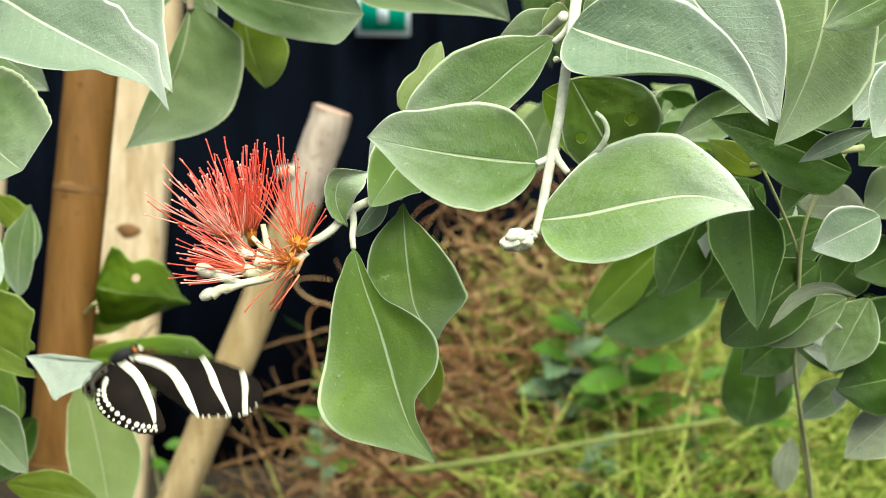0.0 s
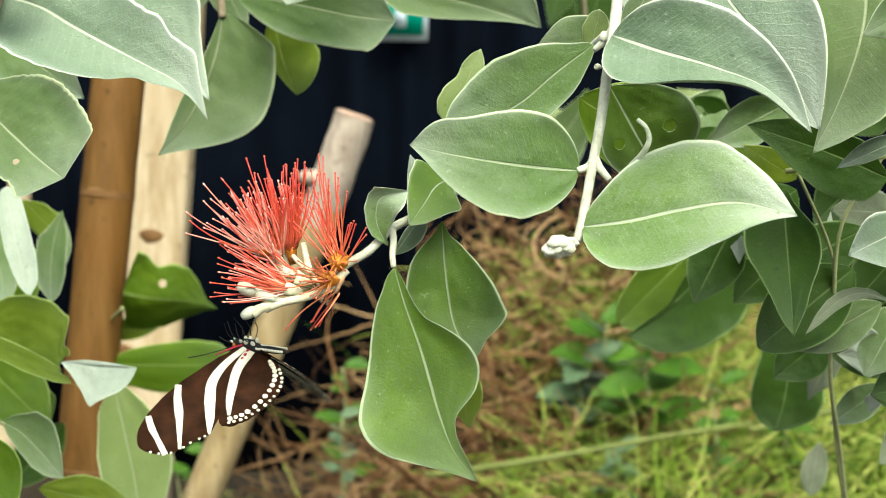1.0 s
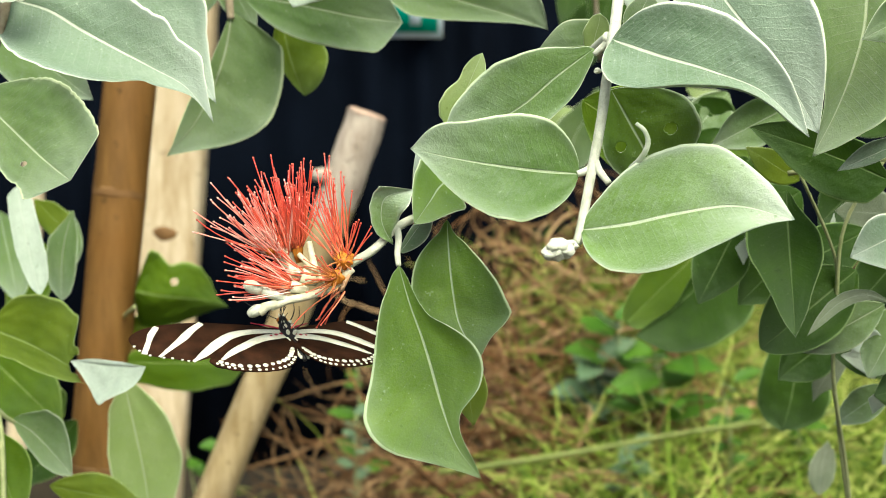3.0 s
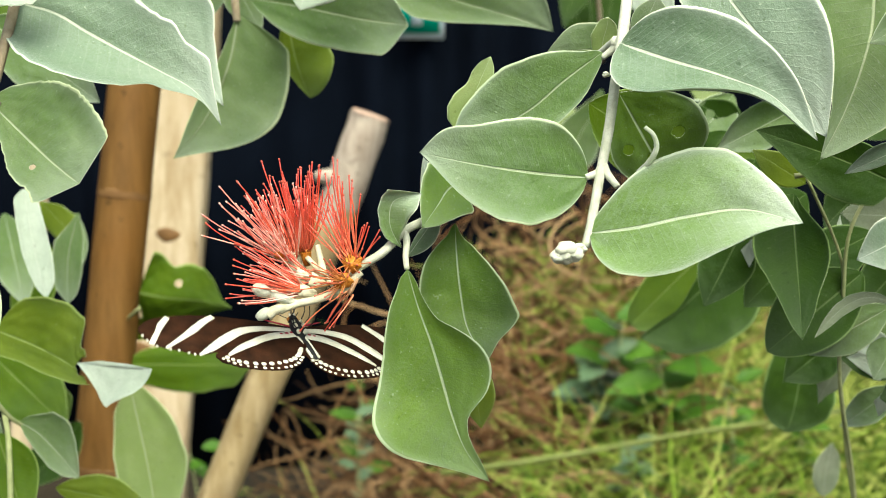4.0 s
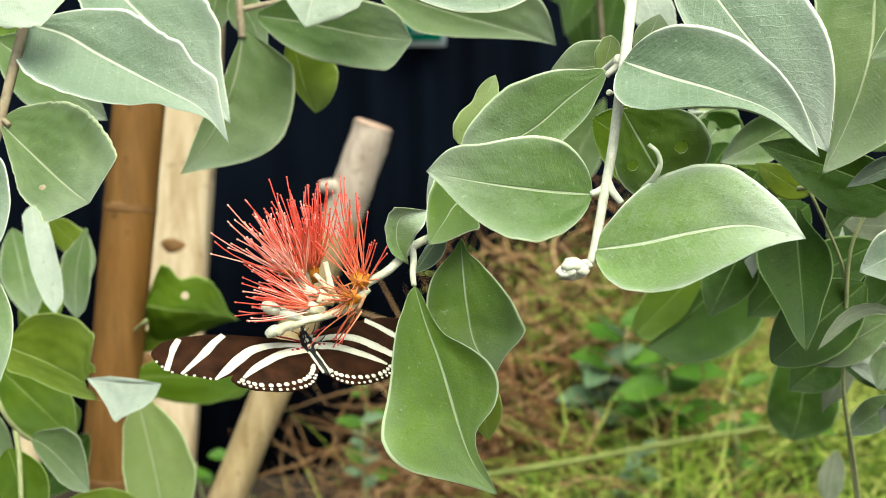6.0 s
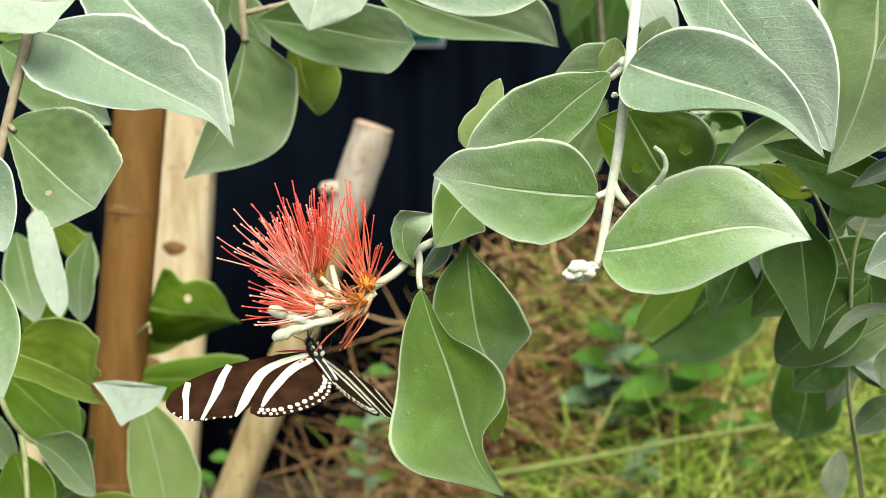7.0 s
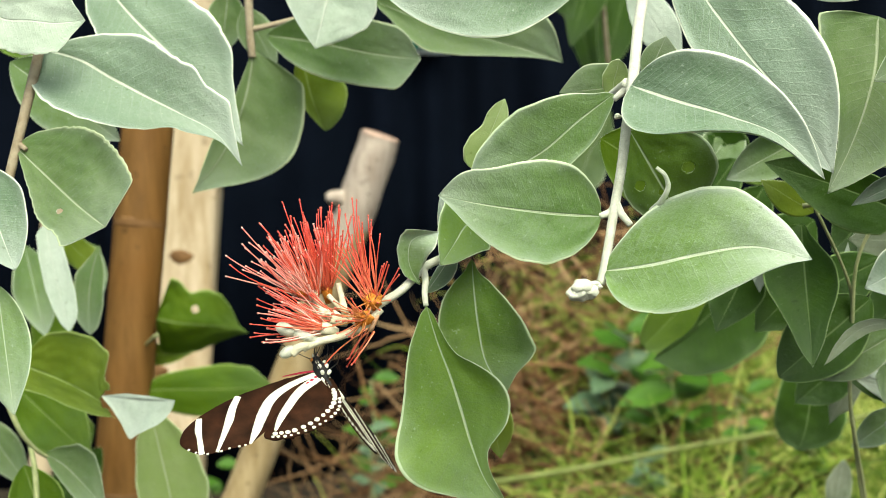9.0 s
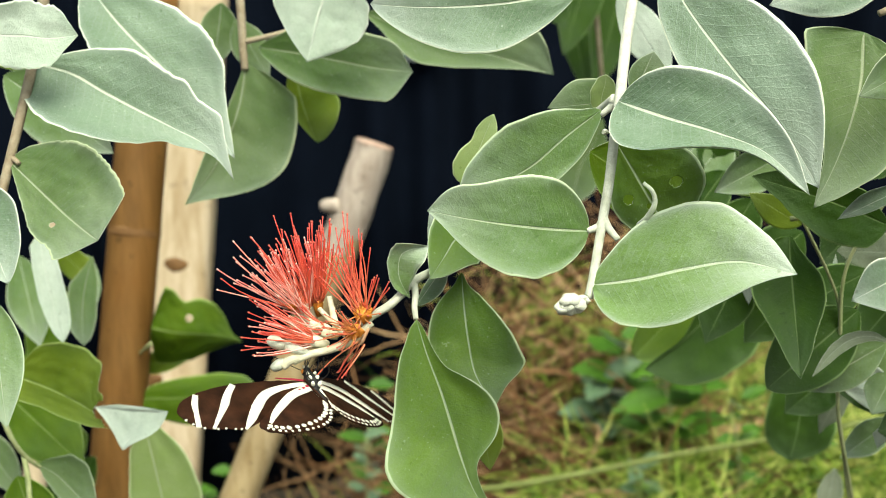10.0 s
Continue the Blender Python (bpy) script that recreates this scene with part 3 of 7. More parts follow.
side = tagged(new("leafy_branch"), "thin brown twig with large grey-green leaves with chewed edges", "branch", "branches of the flowering shrub")
part("stem", tube([(-0.1490, 0.5450, 1.1410), (-0.1499, 0.5310, 1.1232), (-0.1523, 0.5202, 1.1057), (-0.1555, 0.5126, 1.0894), (-0.1589, 0.5047, 1.0714), (-0.1639, 0.4993, 1.0461)], 0.0021, 0.0016), BARK, side)
leaf(side, (-0.1506, 0.5366, 1.1225), (-0.0755, 0.5198, 1.0798), (-0.0644, -0.9620, 0.2652), 0, 0, outline=((4.7, 8.2, 11.5, 14.7, 17.8, 19.2, 18.6, 17.7, 17.3, 17.7, 14.1, 12.9, 12.5, 7.4, 3.4), (13.4, 17.2, 19.3, 19.9, 19.1, 18.5, 17.2, 15.8, 13.4, 10.7, 6.2, 5.6, 3.4, 0.9, 0.1)), spine=(3.7, 3.8, 4.4, 5.2, 5.6), sag=0.0027, fold=(4, 40), crease=0.75, wave=0.1, teeth=1.5)
leaf(side, (-0.1422, 0.5881, 1.1513), (-0.0804, 0.5582, 1.0825), (-0.0575, -0.9332, 0.3547), 0, 0, outline=((5.77, 11.47, 17.18, 20.79, 21.73, 22.56, 21.03, 18.21, 11.49, 6.74, 3.57), (8.26, 12.24, 13.79, 15.61, 14.73, 13.86, 12.99, 11.84, 10.45, 7.65, 4.05)), spine=(-0.68, 1.26, 3.46), fold=(4, 42), crease=0.8, wave=0.1, teeth=1.5)
leaf(side, (-0.1560, 0.5126, 1.0890), (-0.1184, 0.4840, 1.0646), (-0.1769, -0.7635, 0.6211), 0, 0, outline=((9.3, 12.9, 15.9, 18.0, 19.7, 21.3, 21.9, 22.6, 23.0, 23.0, 23.0, 22.3, 21.4, 19.5, 16.5), (1.3, 2.6, 3.9, 5.2, 6.6, 8.0, 9.5, 11.3, 12.7, 13.2, 13.3, 12.8, 13.1, 14.6, 14.1)), spine=(-0.4, -0.7, -0.8), fold=(12, 8), crease=0.4, skin=GREEN, holes=((0.66, -0.42, 0.0011),), teeth=1.2)
leaf(side, (-0.1665, 0.4974, 1.0853), (-0.1494, 0.4798, 1.0506), (0.1628, -0.8456, 0.5083), 0.0126, 0.0131, peak=(0.42, 0.5), sharp=(0.7, 0.9), fold=(18, 14))
leaf(side, (-0.1587, 0.4885, 1.0434), (-0.1502, 0.4694, 1.0016), (0.2649, -0.8554, 0.4451), 0.0090, 0.0102, peak=(0.45, 0.5), fold=(10, -10), skin=SAGE)
leaf(side, (-0.1664, 0.5150, 1.1415), (-0.1285, 0.5150, 1.1337), (0.0478, -0.9713, 0.2330), 0, 0, outline=((3.9, 7.9, 10.5, 11.8, 12.5, 12.7, 12.3, 11.9, 11.3, 8.4, 4.2), (3.5, 7.1, 10.5, 10.8, 11.7, 12.7, 12.4, 12.1, 11.3, 10.2, 4.8)), spine=(-4.9, -3.9, -2.8), fold=(8, 6), under=True, teeth=3.0)
leaf(side, (-0.1896, 0.6256, 1.1112), (-0.1440, 0.6283, 1.0757), (0.1751, -0.9728, 0.1514), 0.0166, 0.0154, peak=(0.4, 0.45), fold=(14, 12), skin=SAGE)
part("petiole", tube([(-0.1551, 0.5127, 1.0898), (-0.1536, 0.5116, 1.0895), (-0.1514, 0.5093, 1.0884)], 0.0012, 0.0009), BARK, side)
leaf(twig, (0.0572, 0.5335, 1.0869), (0.0971, 0.5333, 1.0616), (0.0179, -0.9991, 0.0388), 0.0190, 0.0148, peak=(0.5, 0.5), fold=(6, 6), skin=MOSS)

low = tagged(new("leafy_branch"), "slender shoot with soft green leaves near the brown stake", "branch", "branches of the flowering shrub")
part("stem", tube([(-0.2069, 0.6344, 0.9602), (-0.1992, 0.6306, 0.9425), (-0.1935, 0.6335, 0.9321), (-0.1886, 0.6374, 0.9261)], 0.0014, 0.0009), GREENWOOD, low)
part("stem", tube([(-0.1955, 0.6338, 0.9334), (-0.1920, 0.6264, 0.9224), (-0.1895, 0.6163, 0.8991), (-0.1873, 0.6063, 0.8763)], 0.0013, 0.0013), GREENWOOD, low)
leaf(low, (-0.1976, 0.6913, 1.0271), (-0.1831, 0.6683, 0.9785), (0.1708, -0.8698, 0.4629), 0, 0, outline=((4.8, 6.1, 6.6, 7.0, 7.2, 7.3, 7.4, 7.5, 6.9, 6.2, 4.2), (5.1, 5.3, 5.6, 5.8, 5.8, 5.9, 5.9, 5.3, 4.8, 3.9, 2.8)), spine=(-0.7, -0.8, -0.6), fold=(10, 16), under=True)
leaf(low, (-0.1983, 0.6372, 0.9714), (-0.1470, 0.6220, 0.9502), (-0.0804, -0.8921, 0.4446), 0, 0, outline=((14.5, 18.2, 20.0, 21.9, 22.7, 23.1, 23.6, 22.8, 21.5, 20.2, 9.9, 8.4, 1.8, 1.2, 0.6), (4.9, 9.8, 10.0, 9.7, 9.3, 9.3, 9.4, 9.4, 9.0, 8.4, 7.6, 6.9, 5.5, 3.7, 1.8)), spine=(1.5, 2.0, 1.3), fold=(8, 10), skin=YOUNG, bites=((0.80, 0.92, 0.0045), (0.89, 0.9, 0.0040)))
leaf(low, (-0.1243, 0.6188, 0.9591), (-0.1587, 0.6241, 0.9601), (-0.1361, -0.9391, 0.3155), 0, 0, outline=((8.28, 11.28, 12.91, 14.54, 16.29, 18.23, 15.91, 11.82, 8.30, 4.93, 2.46), (0.38, 0.76, 1.14, 1.45, 1.61, 1.76, 1.85, 1.93, 1.55, 1.04, 0.52)), spine=(0.12, 0.23, 0.11), fold=(16, 0), wave=0.2, skin=GREEN, under=True)
leaf(low, (-0.1901, 0.6375, 0.9280), (-0.1599, 0.6224, 0.9065), (-0.0084, -0.8237, 0.5670), 0, 0, outline=((5.8, 8.4, 11.3, 11.9, 12.7, 12.7, 11.0, 9.4, 7.3, 5.3, 3.0), (2.1, 4.1, 5.3, 6.1, 6.6, 6.8, 7.1, 7.2, 6.3, 5.4, 3.3)), spine=(2.0, 1.9, 1.2), fold=(14, 12), skin=GREEN)
leaf(low, (-0.1971, 0.6272, 0.9262), (-0.1824, 0.6137, 0.8866), (0.2572, -0.8809, 0.3973), 0.0131, 0.0127, peak=(0.4, 0.4), fold=(12, 14), skin=MOSS)
leaf(low, (-0.1864, 0.6786, 0.8797), (-0.1401, 0.6768, 0.8709), (0.0404, -0.9125, 0.4071), 0.0107, 0.0084, peak=(0.5, 0.5), skin=YOUNG)
leaf(low, (-0.1678, 0.7664, 0.9077), (-0.1510, 0.7472, 0.8177), (0.2149, -0.9463, 0.2414), 0, 0, outline=((8.98, 14.25, 17.98, 19.92, 21.01, 22.27, 20.64, 17.71, 14.26, 11.31, 5.73), (6.04, 11.19, 13.16, 15.10, 16.93, 17.21, 17.14, 17.02, 15.36, 12.85, 8.74)), spine=(1.02, 1.96, 1.75), fold=(4, 14), skin=LIME)
leaf(low, (-0.2385, 0.7504, 0.9286), (-0.1959, 0.7418, 0.8885), (0.1797, -0.9060, 0.3831), 0.0183, 0.0167, peak=(0.5, 0.5), skin=MOSS)
leaf(low, (-0.2437, 0.8074, 0.9084), (-0.2208, 0.7958, 0.8539), (0.2651, -0.9144, 0.3060), 0.0098, 0.0111, skin=MOSS)
leaf(low, (-0.2633, 0.7657, 0.9046), (-0.2352, 0.7573, 0.8650), (0.2563, -0.8925, 0.3711), 0.0106, 0.0106, skin=GREEN)

leaf(low, (-0.1840, 0.7400, 1.0065), (-0.1866, 0.7200, 0.9629), (0.0103, -0.9093, 0.4161), 0, 0, outline=((2.0, 4.0, 5.8, 6.9, 7.5, 7.9, 8.0, 7.9, 6.9, 5.8, 4.0), (1.9, 3.8, 5.8, 7.8, 7.7, 7.9, 8.2, 7.7, 6.9, 6.2, 3.6)), spine=(-1.9, -2.7, -1.8), fold=(6, 10), skin=GREEN)
leaf(low, (-0.2208, 0.8000, 1.0014), (-0.2023, 0.8000, 0.9787), (0.1209, -0.9878, 0.0985), 0, 0, outline=((2.0, 3.9, 5.9, 7.2, 7.6, 8.0, 8.3, 8.5, 7.8, 5.1, 2.5), (2.0, 4.0, 5.9, 7.8, 8.1, 8.0, 8.1, 8.2, 7.8, 5.4, 2.7)), spine=(0.7, 0.9, 1.6), skin=YOUNG)
leaf(low, (-0.2510, 0.7800, 0.9199), (-0.2049, 0.7800, 0.8827), (0.1199, -0.9816, 0.1488), 0, 0, outline=((2.1, 4.2, 6.7, 6.9, 7.7, 8.5, 8.9, 8.8, 8.7, 8.9, 8.0), (2.4, 4.9, 6.7, 7.6, 7.9, 8.5, 9.4, 10.3, 8.7, 5.9, 3.0)), spine=(4.5, 3.5, 2.9), fold=(6, 6), skin=MOSS)

mid = tagged(new("leafy_branch"), "short twig with bright green chewed leaves against pale wood", "branch", "branches of the flowering shrub")
leaf(mid, (-0.2091, 0.9971, 0.9004), (-0.1459, 1.0119, 0.8853), (0.2746, -0.9318, 0.2376), 0, 0, outline=((29.3, 30.1, 28.7, 24.9, 22.6, 23.9, 25.5, 25.5, 24.3, 22.8, 18.8, 15.0, 9.4, 4.1, 2.1), (12.1, 20.7, 23.4, 23.7, 23.5, 22.2, 20.9, 19.7, 17.6, 15.2, 12.7, 10.1, 7.3, 4.2, 1.8)), spine=(-0.2, 0.9, 1.9), fold=(6, -40), crease=0.9, skin=MOSS, holes=((0.38, 0.45, 0.0028),))
leaf(mid, (-0.2206, 0.9988, 0.8469), (-0.1277, 0.9899, 0.8530), (-0.1099, -0.9543, 0.2778), 0, 0, outline=((8.91, 11.41, 13.16, 14.76, 15.71, 16.66, 17.61, 17.76, 16.20, 14.64, 7.79), (13.34, 15.48, 17.62, 19.16, 19.61, 20.06, 20.00, 17.97, 16.88, 15.79, 7.93)), spine=(-0.16, -1.24, -1.59), fold=(-10, -6), skin=MOSS)
leaf(mid, (-0.2311, 1.0232, 0.8653), (-0.1859, 1.0144, 0.8720), (-0.2180, -0.9504, 0.2219), 0.0082, 0.0082, skin=YOUNG)
part("stem", tube([(-0.2249, 1.0036, 0.8454), (-0.2311, 1.0232, 0.8653), (-0.2040, 0.9704, 0.8962)], 0.0014, 0.0012), GREENWOOD, mid)

upper = tagged(new("leafy_branch"), "brown twig with broad soft green leaves hanging overhead", "branch", "branches of the flowering shrub")
part("stem", tube([(-0.0966, 0.7063, 1.1542), (-0.0950, 0.6998, 1.1332), (-0.0940, 0.6949, 1.1149), (-0.0930, 0.6932, 1.1070)], 0.0022, 0.0018), BARK, upper)
part("stem", tube([(-0.0940, 0.6960, 1.1201), (-0.0764, 0.6999, 1.1239), (-0.0611, 0.7109, 1.1276)], 0.0014, 0.0012), BARK, upper)
leaf(upper, (-0.0930, 0.6940, 1.1107), (-0.1217, 0.6728, 1.0447), (0.2047, -0.9543, 0.2175), 0, 0, outline=((25.6, 28.1, 29.6, 30.4, 30.9, 30.9, 29.5, 26.7, 21.8, 15.0, 6.9), (1.5, 3.0, 4.2, 4.9, 5.4, 6.4, 7.2, 7.0, 6.0, 4.2, 1.8)), spine=(4.7, 6.4, 5.2), fold=(10, 10), skin=GREEN)
leaf(upper, (-0.0860, 0.6934, 1.1176), (-0.0118, 0.6656, 1.1072), (-0.3336, -0.9353, 0.1181), 0, 0, outline=((5.57, 9.38, 11.94, 14.47, 14.92, 15.36, 15.81, 15.56, 14.98, 13.89, 9.56), (6.03, 9.73, 12.54, 14.52, 15.58, 15.84, 15.82, 15.58, 15.18, 14.97, 13.33)), spine=(0.33, -0.26, -0.85), fold=(10, 12), skin=GREEN)
leaf(upper, (-0.0704, 0.7072, 1.1102), (-0.0599, 0.7037, 1.0698), (0.0857, -0.9905, 0.1074), 0.0186, 0.0087, peak=(0.55, 0.4), sharp=(0.6, 0.9), bow=-0.0022, fold=(-14, 35), skin=YOUNG)
leaf(upper, (-0.0347, 0.7018, 1.1331), (0.0557, 0.6883, 1.1031), (-0.1212, -0.9893, 0.0814), 0, 0, outline=((4.69, 9.24, 11.91, 14.07, 15.86, 17.26, 18.36, 19.19, 18.79, 18.72, 12.44), (4.12, 7.89, 11.00, 13.12, 12.12, 10.72, 8.68, 6.75, 4.85, 2.63, 0.94)), spine=(-1.44, -1.27, 0.05), fold=(10, 20), skin=GREEN)
leaf(upper, (-0.0445, 0.6352, 1.1561), (-0.0561, 0.6164, 1.1160), (0.1870, -0.9097, 0.3709), 0, 0, outline=((10.37, 19.56, 20.83, 22.09, 21.74, 20.88, 19.70, 16.34, 12.98, 8.66, 4.29), (3.95, 7.86, 11.77, 15.67, 19.59, 20.68, 20.28, 19.87, 16.60, 12.89, 8.00)), spine=(-0.53, -0.75, -0.38), fold=(-26, 30), crease=0.9, under=True)
leaf(upper, (0.0478, 0.4802, 1.1484), (-0.0214, 0.4712, 1.1449), (0.1270, -0.9918, 0.0150), 0.0161, 0.0146, peak=(0.5, 0.5), sharp=(0.7, 0.8), bow=0.0029, fold=(14, 4))
leaf(upper, (-0.1022, 0.7318, 1.1297), (-0.0854, 0.7253, 1.0994), (0.0322, -0.9738, 0.2249), 0.0084, 0.0095, skin=GREEN)
leaf(upper, (-0.1107, 0.7437, 1.1377), (-0.1150, 0.7366, 1.1043), (0.1708, -0.9680, 0.1839), 0.0102, 0.0097, skin=GREEN)

outer = tagged(new("leafy_branch"), "leafy branch with large smooth green leaves", "branch", "branches of the flowering shrub")
part("stem", tube([(0.1862, 0.4811, 1.1529), (0.1679, 0.4800, 1.1475), (0.1471, 0.4762, 1.1395)], 0.0018, 0.0012), BARK, outer)
leaf(outer, (0.1424, 0.4762, 1.1335), (0.1230, 0.4576, 1.0776), (-0.1753, -0.9144, 0.3649), 0, 0, outline=((11.5, 13.8, 16.4, 17.3, 17.9, 18.8, 17.6, 16.5, 14.2, 10.1, 5.8), (19.4, 19.9, 18.9, 16.4, 13.5, 10.7, 7.9, 5.6, 3.8, 2.6, 1.3)), spine=(3.4, 3.9, 2.7), fold=(4, 22), crease=0.5, skin=GREEN)
leaf(outer, (0.1607, 0.4505, 1.1289), (0.1319, 0.4425, 1.1154), (0.1254, -0.9478, 0.2931), 0.0070, 0.0084, peak=(0.5, 0.5), fold=(-10, 10), skin=GREEN)
leaf(outer, (0.1669, 0.5126, 1.1569), (0.1158, 0.4992, 1.1418), (0.2084, -0.9659, 0.1539), 0.0116, 0.0116, peak=(0.5, 0.5))
leaf(outer, (0.1733, 0.4615, 1.1089), (0.1536, 0.4556, 1.0809), (-0.1936, -0.9231, 0.3323), 0.0129, 0.0110, peak=(0.5, 0.5), fold=(14, 12))

thicket = tagged(new("leafy_branch"), "dense leafy branch with dark green leaves and pale undersides", "branch", "branches of the flowering shrub")
part("stem", tube([(0.1718, 0.5348, 1.0688), (0.1579, 0.5389, 1.0401), (0.1575, 0.5424, 1.0082), (0.1592, 0.5460, 0.9774), (0.1722, 0.5680, 0.9362), (0.1816, 0.5804, 0.8984)], 0.0007, 0.0009), GREENWOOD, thicket)
part("stem", tube([(0.1381, 0.5331, 1.0606), (0.1550, 0.5416, 1.0285), (0.1575, 0.5424, 1.0082)], 0.0006, 0.0007), GREENWOOD, thicket)
part("stem", tube([(0.1728, 0.5245, 1.0683), (0.1480, 0.5237, 1.0647), (0.1327, 0.5280, 1.0610)], 0.0014, 0.0010), GREENWOOD, thicket)
leaf(thicket, (0.1447, 0.5685, 1.0828), (0.1117, 0.5697, 1.0647), (-0.1341, -0.9751, 0.1768), 0.0091, 0.0108, peak=(0.5, 0.5), fold=(10, 30), skin=SAGE)
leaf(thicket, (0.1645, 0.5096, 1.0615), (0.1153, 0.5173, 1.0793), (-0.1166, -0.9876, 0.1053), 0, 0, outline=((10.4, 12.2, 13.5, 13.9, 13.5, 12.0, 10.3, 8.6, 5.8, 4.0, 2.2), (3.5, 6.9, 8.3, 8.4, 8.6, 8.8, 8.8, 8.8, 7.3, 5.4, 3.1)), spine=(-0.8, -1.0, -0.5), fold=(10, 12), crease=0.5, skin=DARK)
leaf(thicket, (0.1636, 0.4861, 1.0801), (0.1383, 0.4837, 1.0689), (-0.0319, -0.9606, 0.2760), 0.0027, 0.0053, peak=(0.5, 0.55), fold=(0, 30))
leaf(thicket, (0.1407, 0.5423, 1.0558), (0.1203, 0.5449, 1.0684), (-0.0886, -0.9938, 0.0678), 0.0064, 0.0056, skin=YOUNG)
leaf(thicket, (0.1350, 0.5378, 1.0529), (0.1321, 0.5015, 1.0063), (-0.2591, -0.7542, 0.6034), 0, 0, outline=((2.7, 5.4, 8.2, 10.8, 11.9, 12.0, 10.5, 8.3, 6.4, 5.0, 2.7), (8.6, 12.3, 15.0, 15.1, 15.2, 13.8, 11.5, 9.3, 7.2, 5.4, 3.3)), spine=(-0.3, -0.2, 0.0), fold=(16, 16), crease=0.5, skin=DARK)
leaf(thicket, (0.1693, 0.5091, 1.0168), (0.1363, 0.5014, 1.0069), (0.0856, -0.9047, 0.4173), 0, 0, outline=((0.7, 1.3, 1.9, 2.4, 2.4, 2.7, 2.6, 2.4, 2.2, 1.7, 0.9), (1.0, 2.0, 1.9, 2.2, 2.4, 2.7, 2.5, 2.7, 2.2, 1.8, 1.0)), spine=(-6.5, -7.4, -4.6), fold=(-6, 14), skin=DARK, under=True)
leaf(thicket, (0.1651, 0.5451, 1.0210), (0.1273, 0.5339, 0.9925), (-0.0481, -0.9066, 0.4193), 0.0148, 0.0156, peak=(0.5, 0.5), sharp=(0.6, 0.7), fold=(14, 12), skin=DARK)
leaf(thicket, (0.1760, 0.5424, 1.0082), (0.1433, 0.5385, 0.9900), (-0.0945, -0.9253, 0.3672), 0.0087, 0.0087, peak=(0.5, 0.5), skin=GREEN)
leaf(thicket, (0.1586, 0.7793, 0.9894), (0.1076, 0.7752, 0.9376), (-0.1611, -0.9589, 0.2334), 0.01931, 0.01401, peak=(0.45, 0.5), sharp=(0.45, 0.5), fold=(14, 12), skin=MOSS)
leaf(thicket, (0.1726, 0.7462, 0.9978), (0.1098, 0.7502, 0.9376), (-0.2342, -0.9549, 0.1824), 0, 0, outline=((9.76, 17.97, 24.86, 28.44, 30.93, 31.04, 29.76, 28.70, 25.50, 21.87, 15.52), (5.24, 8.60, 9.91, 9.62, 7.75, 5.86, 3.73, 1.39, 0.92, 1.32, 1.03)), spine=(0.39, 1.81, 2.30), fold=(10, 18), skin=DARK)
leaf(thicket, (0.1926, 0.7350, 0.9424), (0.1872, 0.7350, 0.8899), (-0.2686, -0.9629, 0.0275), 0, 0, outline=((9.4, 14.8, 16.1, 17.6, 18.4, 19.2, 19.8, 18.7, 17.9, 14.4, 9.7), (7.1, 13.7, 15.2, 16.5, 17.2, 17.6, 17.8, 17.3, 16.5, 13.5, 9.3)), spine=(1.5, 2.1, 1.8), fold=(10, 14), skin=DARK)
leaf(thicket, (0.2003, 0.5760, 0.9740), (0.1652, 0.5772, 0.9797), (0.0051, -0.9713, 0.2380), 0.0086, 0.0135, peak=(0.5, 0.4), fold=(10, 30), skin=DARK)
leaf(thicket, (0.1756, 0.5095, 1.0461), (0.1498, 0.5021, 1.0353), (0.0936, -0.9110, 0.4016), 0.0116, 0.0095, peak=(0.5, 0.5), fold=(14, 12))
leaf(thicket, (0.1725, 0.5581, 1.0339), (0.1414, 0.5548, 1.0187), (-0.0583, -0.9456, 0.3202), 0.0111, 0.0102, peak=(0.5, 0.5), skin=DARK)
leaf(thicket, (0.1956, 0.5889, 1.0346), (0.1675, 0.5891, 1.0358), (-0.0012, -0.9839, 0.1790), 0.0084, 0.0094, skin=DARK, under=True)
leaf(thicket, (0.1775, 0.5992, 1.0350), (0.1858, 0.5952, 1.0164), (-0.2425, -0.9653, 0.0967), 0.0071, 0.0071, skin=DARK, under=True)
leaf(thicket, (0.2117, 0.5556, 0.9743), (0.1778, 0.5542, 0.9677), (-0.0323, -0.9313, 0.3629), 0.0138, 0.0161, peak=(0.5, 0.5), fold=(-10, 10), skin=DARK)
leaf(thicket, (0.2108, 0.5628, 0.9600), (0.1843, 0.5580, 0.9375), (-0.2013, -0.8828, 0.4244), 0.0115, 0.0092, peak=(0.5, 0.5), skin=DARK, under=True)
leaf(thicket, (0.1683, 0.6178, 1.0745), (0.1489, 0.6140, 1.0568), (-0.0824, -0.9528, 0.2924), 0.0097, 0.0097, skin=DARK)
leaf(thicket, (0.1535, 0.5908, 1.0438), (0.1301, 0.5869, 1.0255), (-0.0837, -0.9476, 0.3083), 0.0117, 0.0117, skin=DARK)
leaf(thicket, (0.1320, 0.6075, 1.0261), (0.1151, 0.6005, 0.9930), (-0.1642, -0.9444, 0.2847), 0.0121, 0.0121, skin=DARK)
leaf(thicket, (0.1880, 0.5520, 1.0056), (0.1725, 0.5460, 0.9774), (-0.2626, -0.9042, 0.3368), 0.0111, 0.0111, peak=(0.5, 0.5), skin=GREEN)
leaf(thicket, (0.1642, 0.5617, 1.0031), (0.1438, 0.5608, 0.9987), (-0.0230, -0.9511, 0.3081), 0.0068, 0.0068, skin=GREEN)
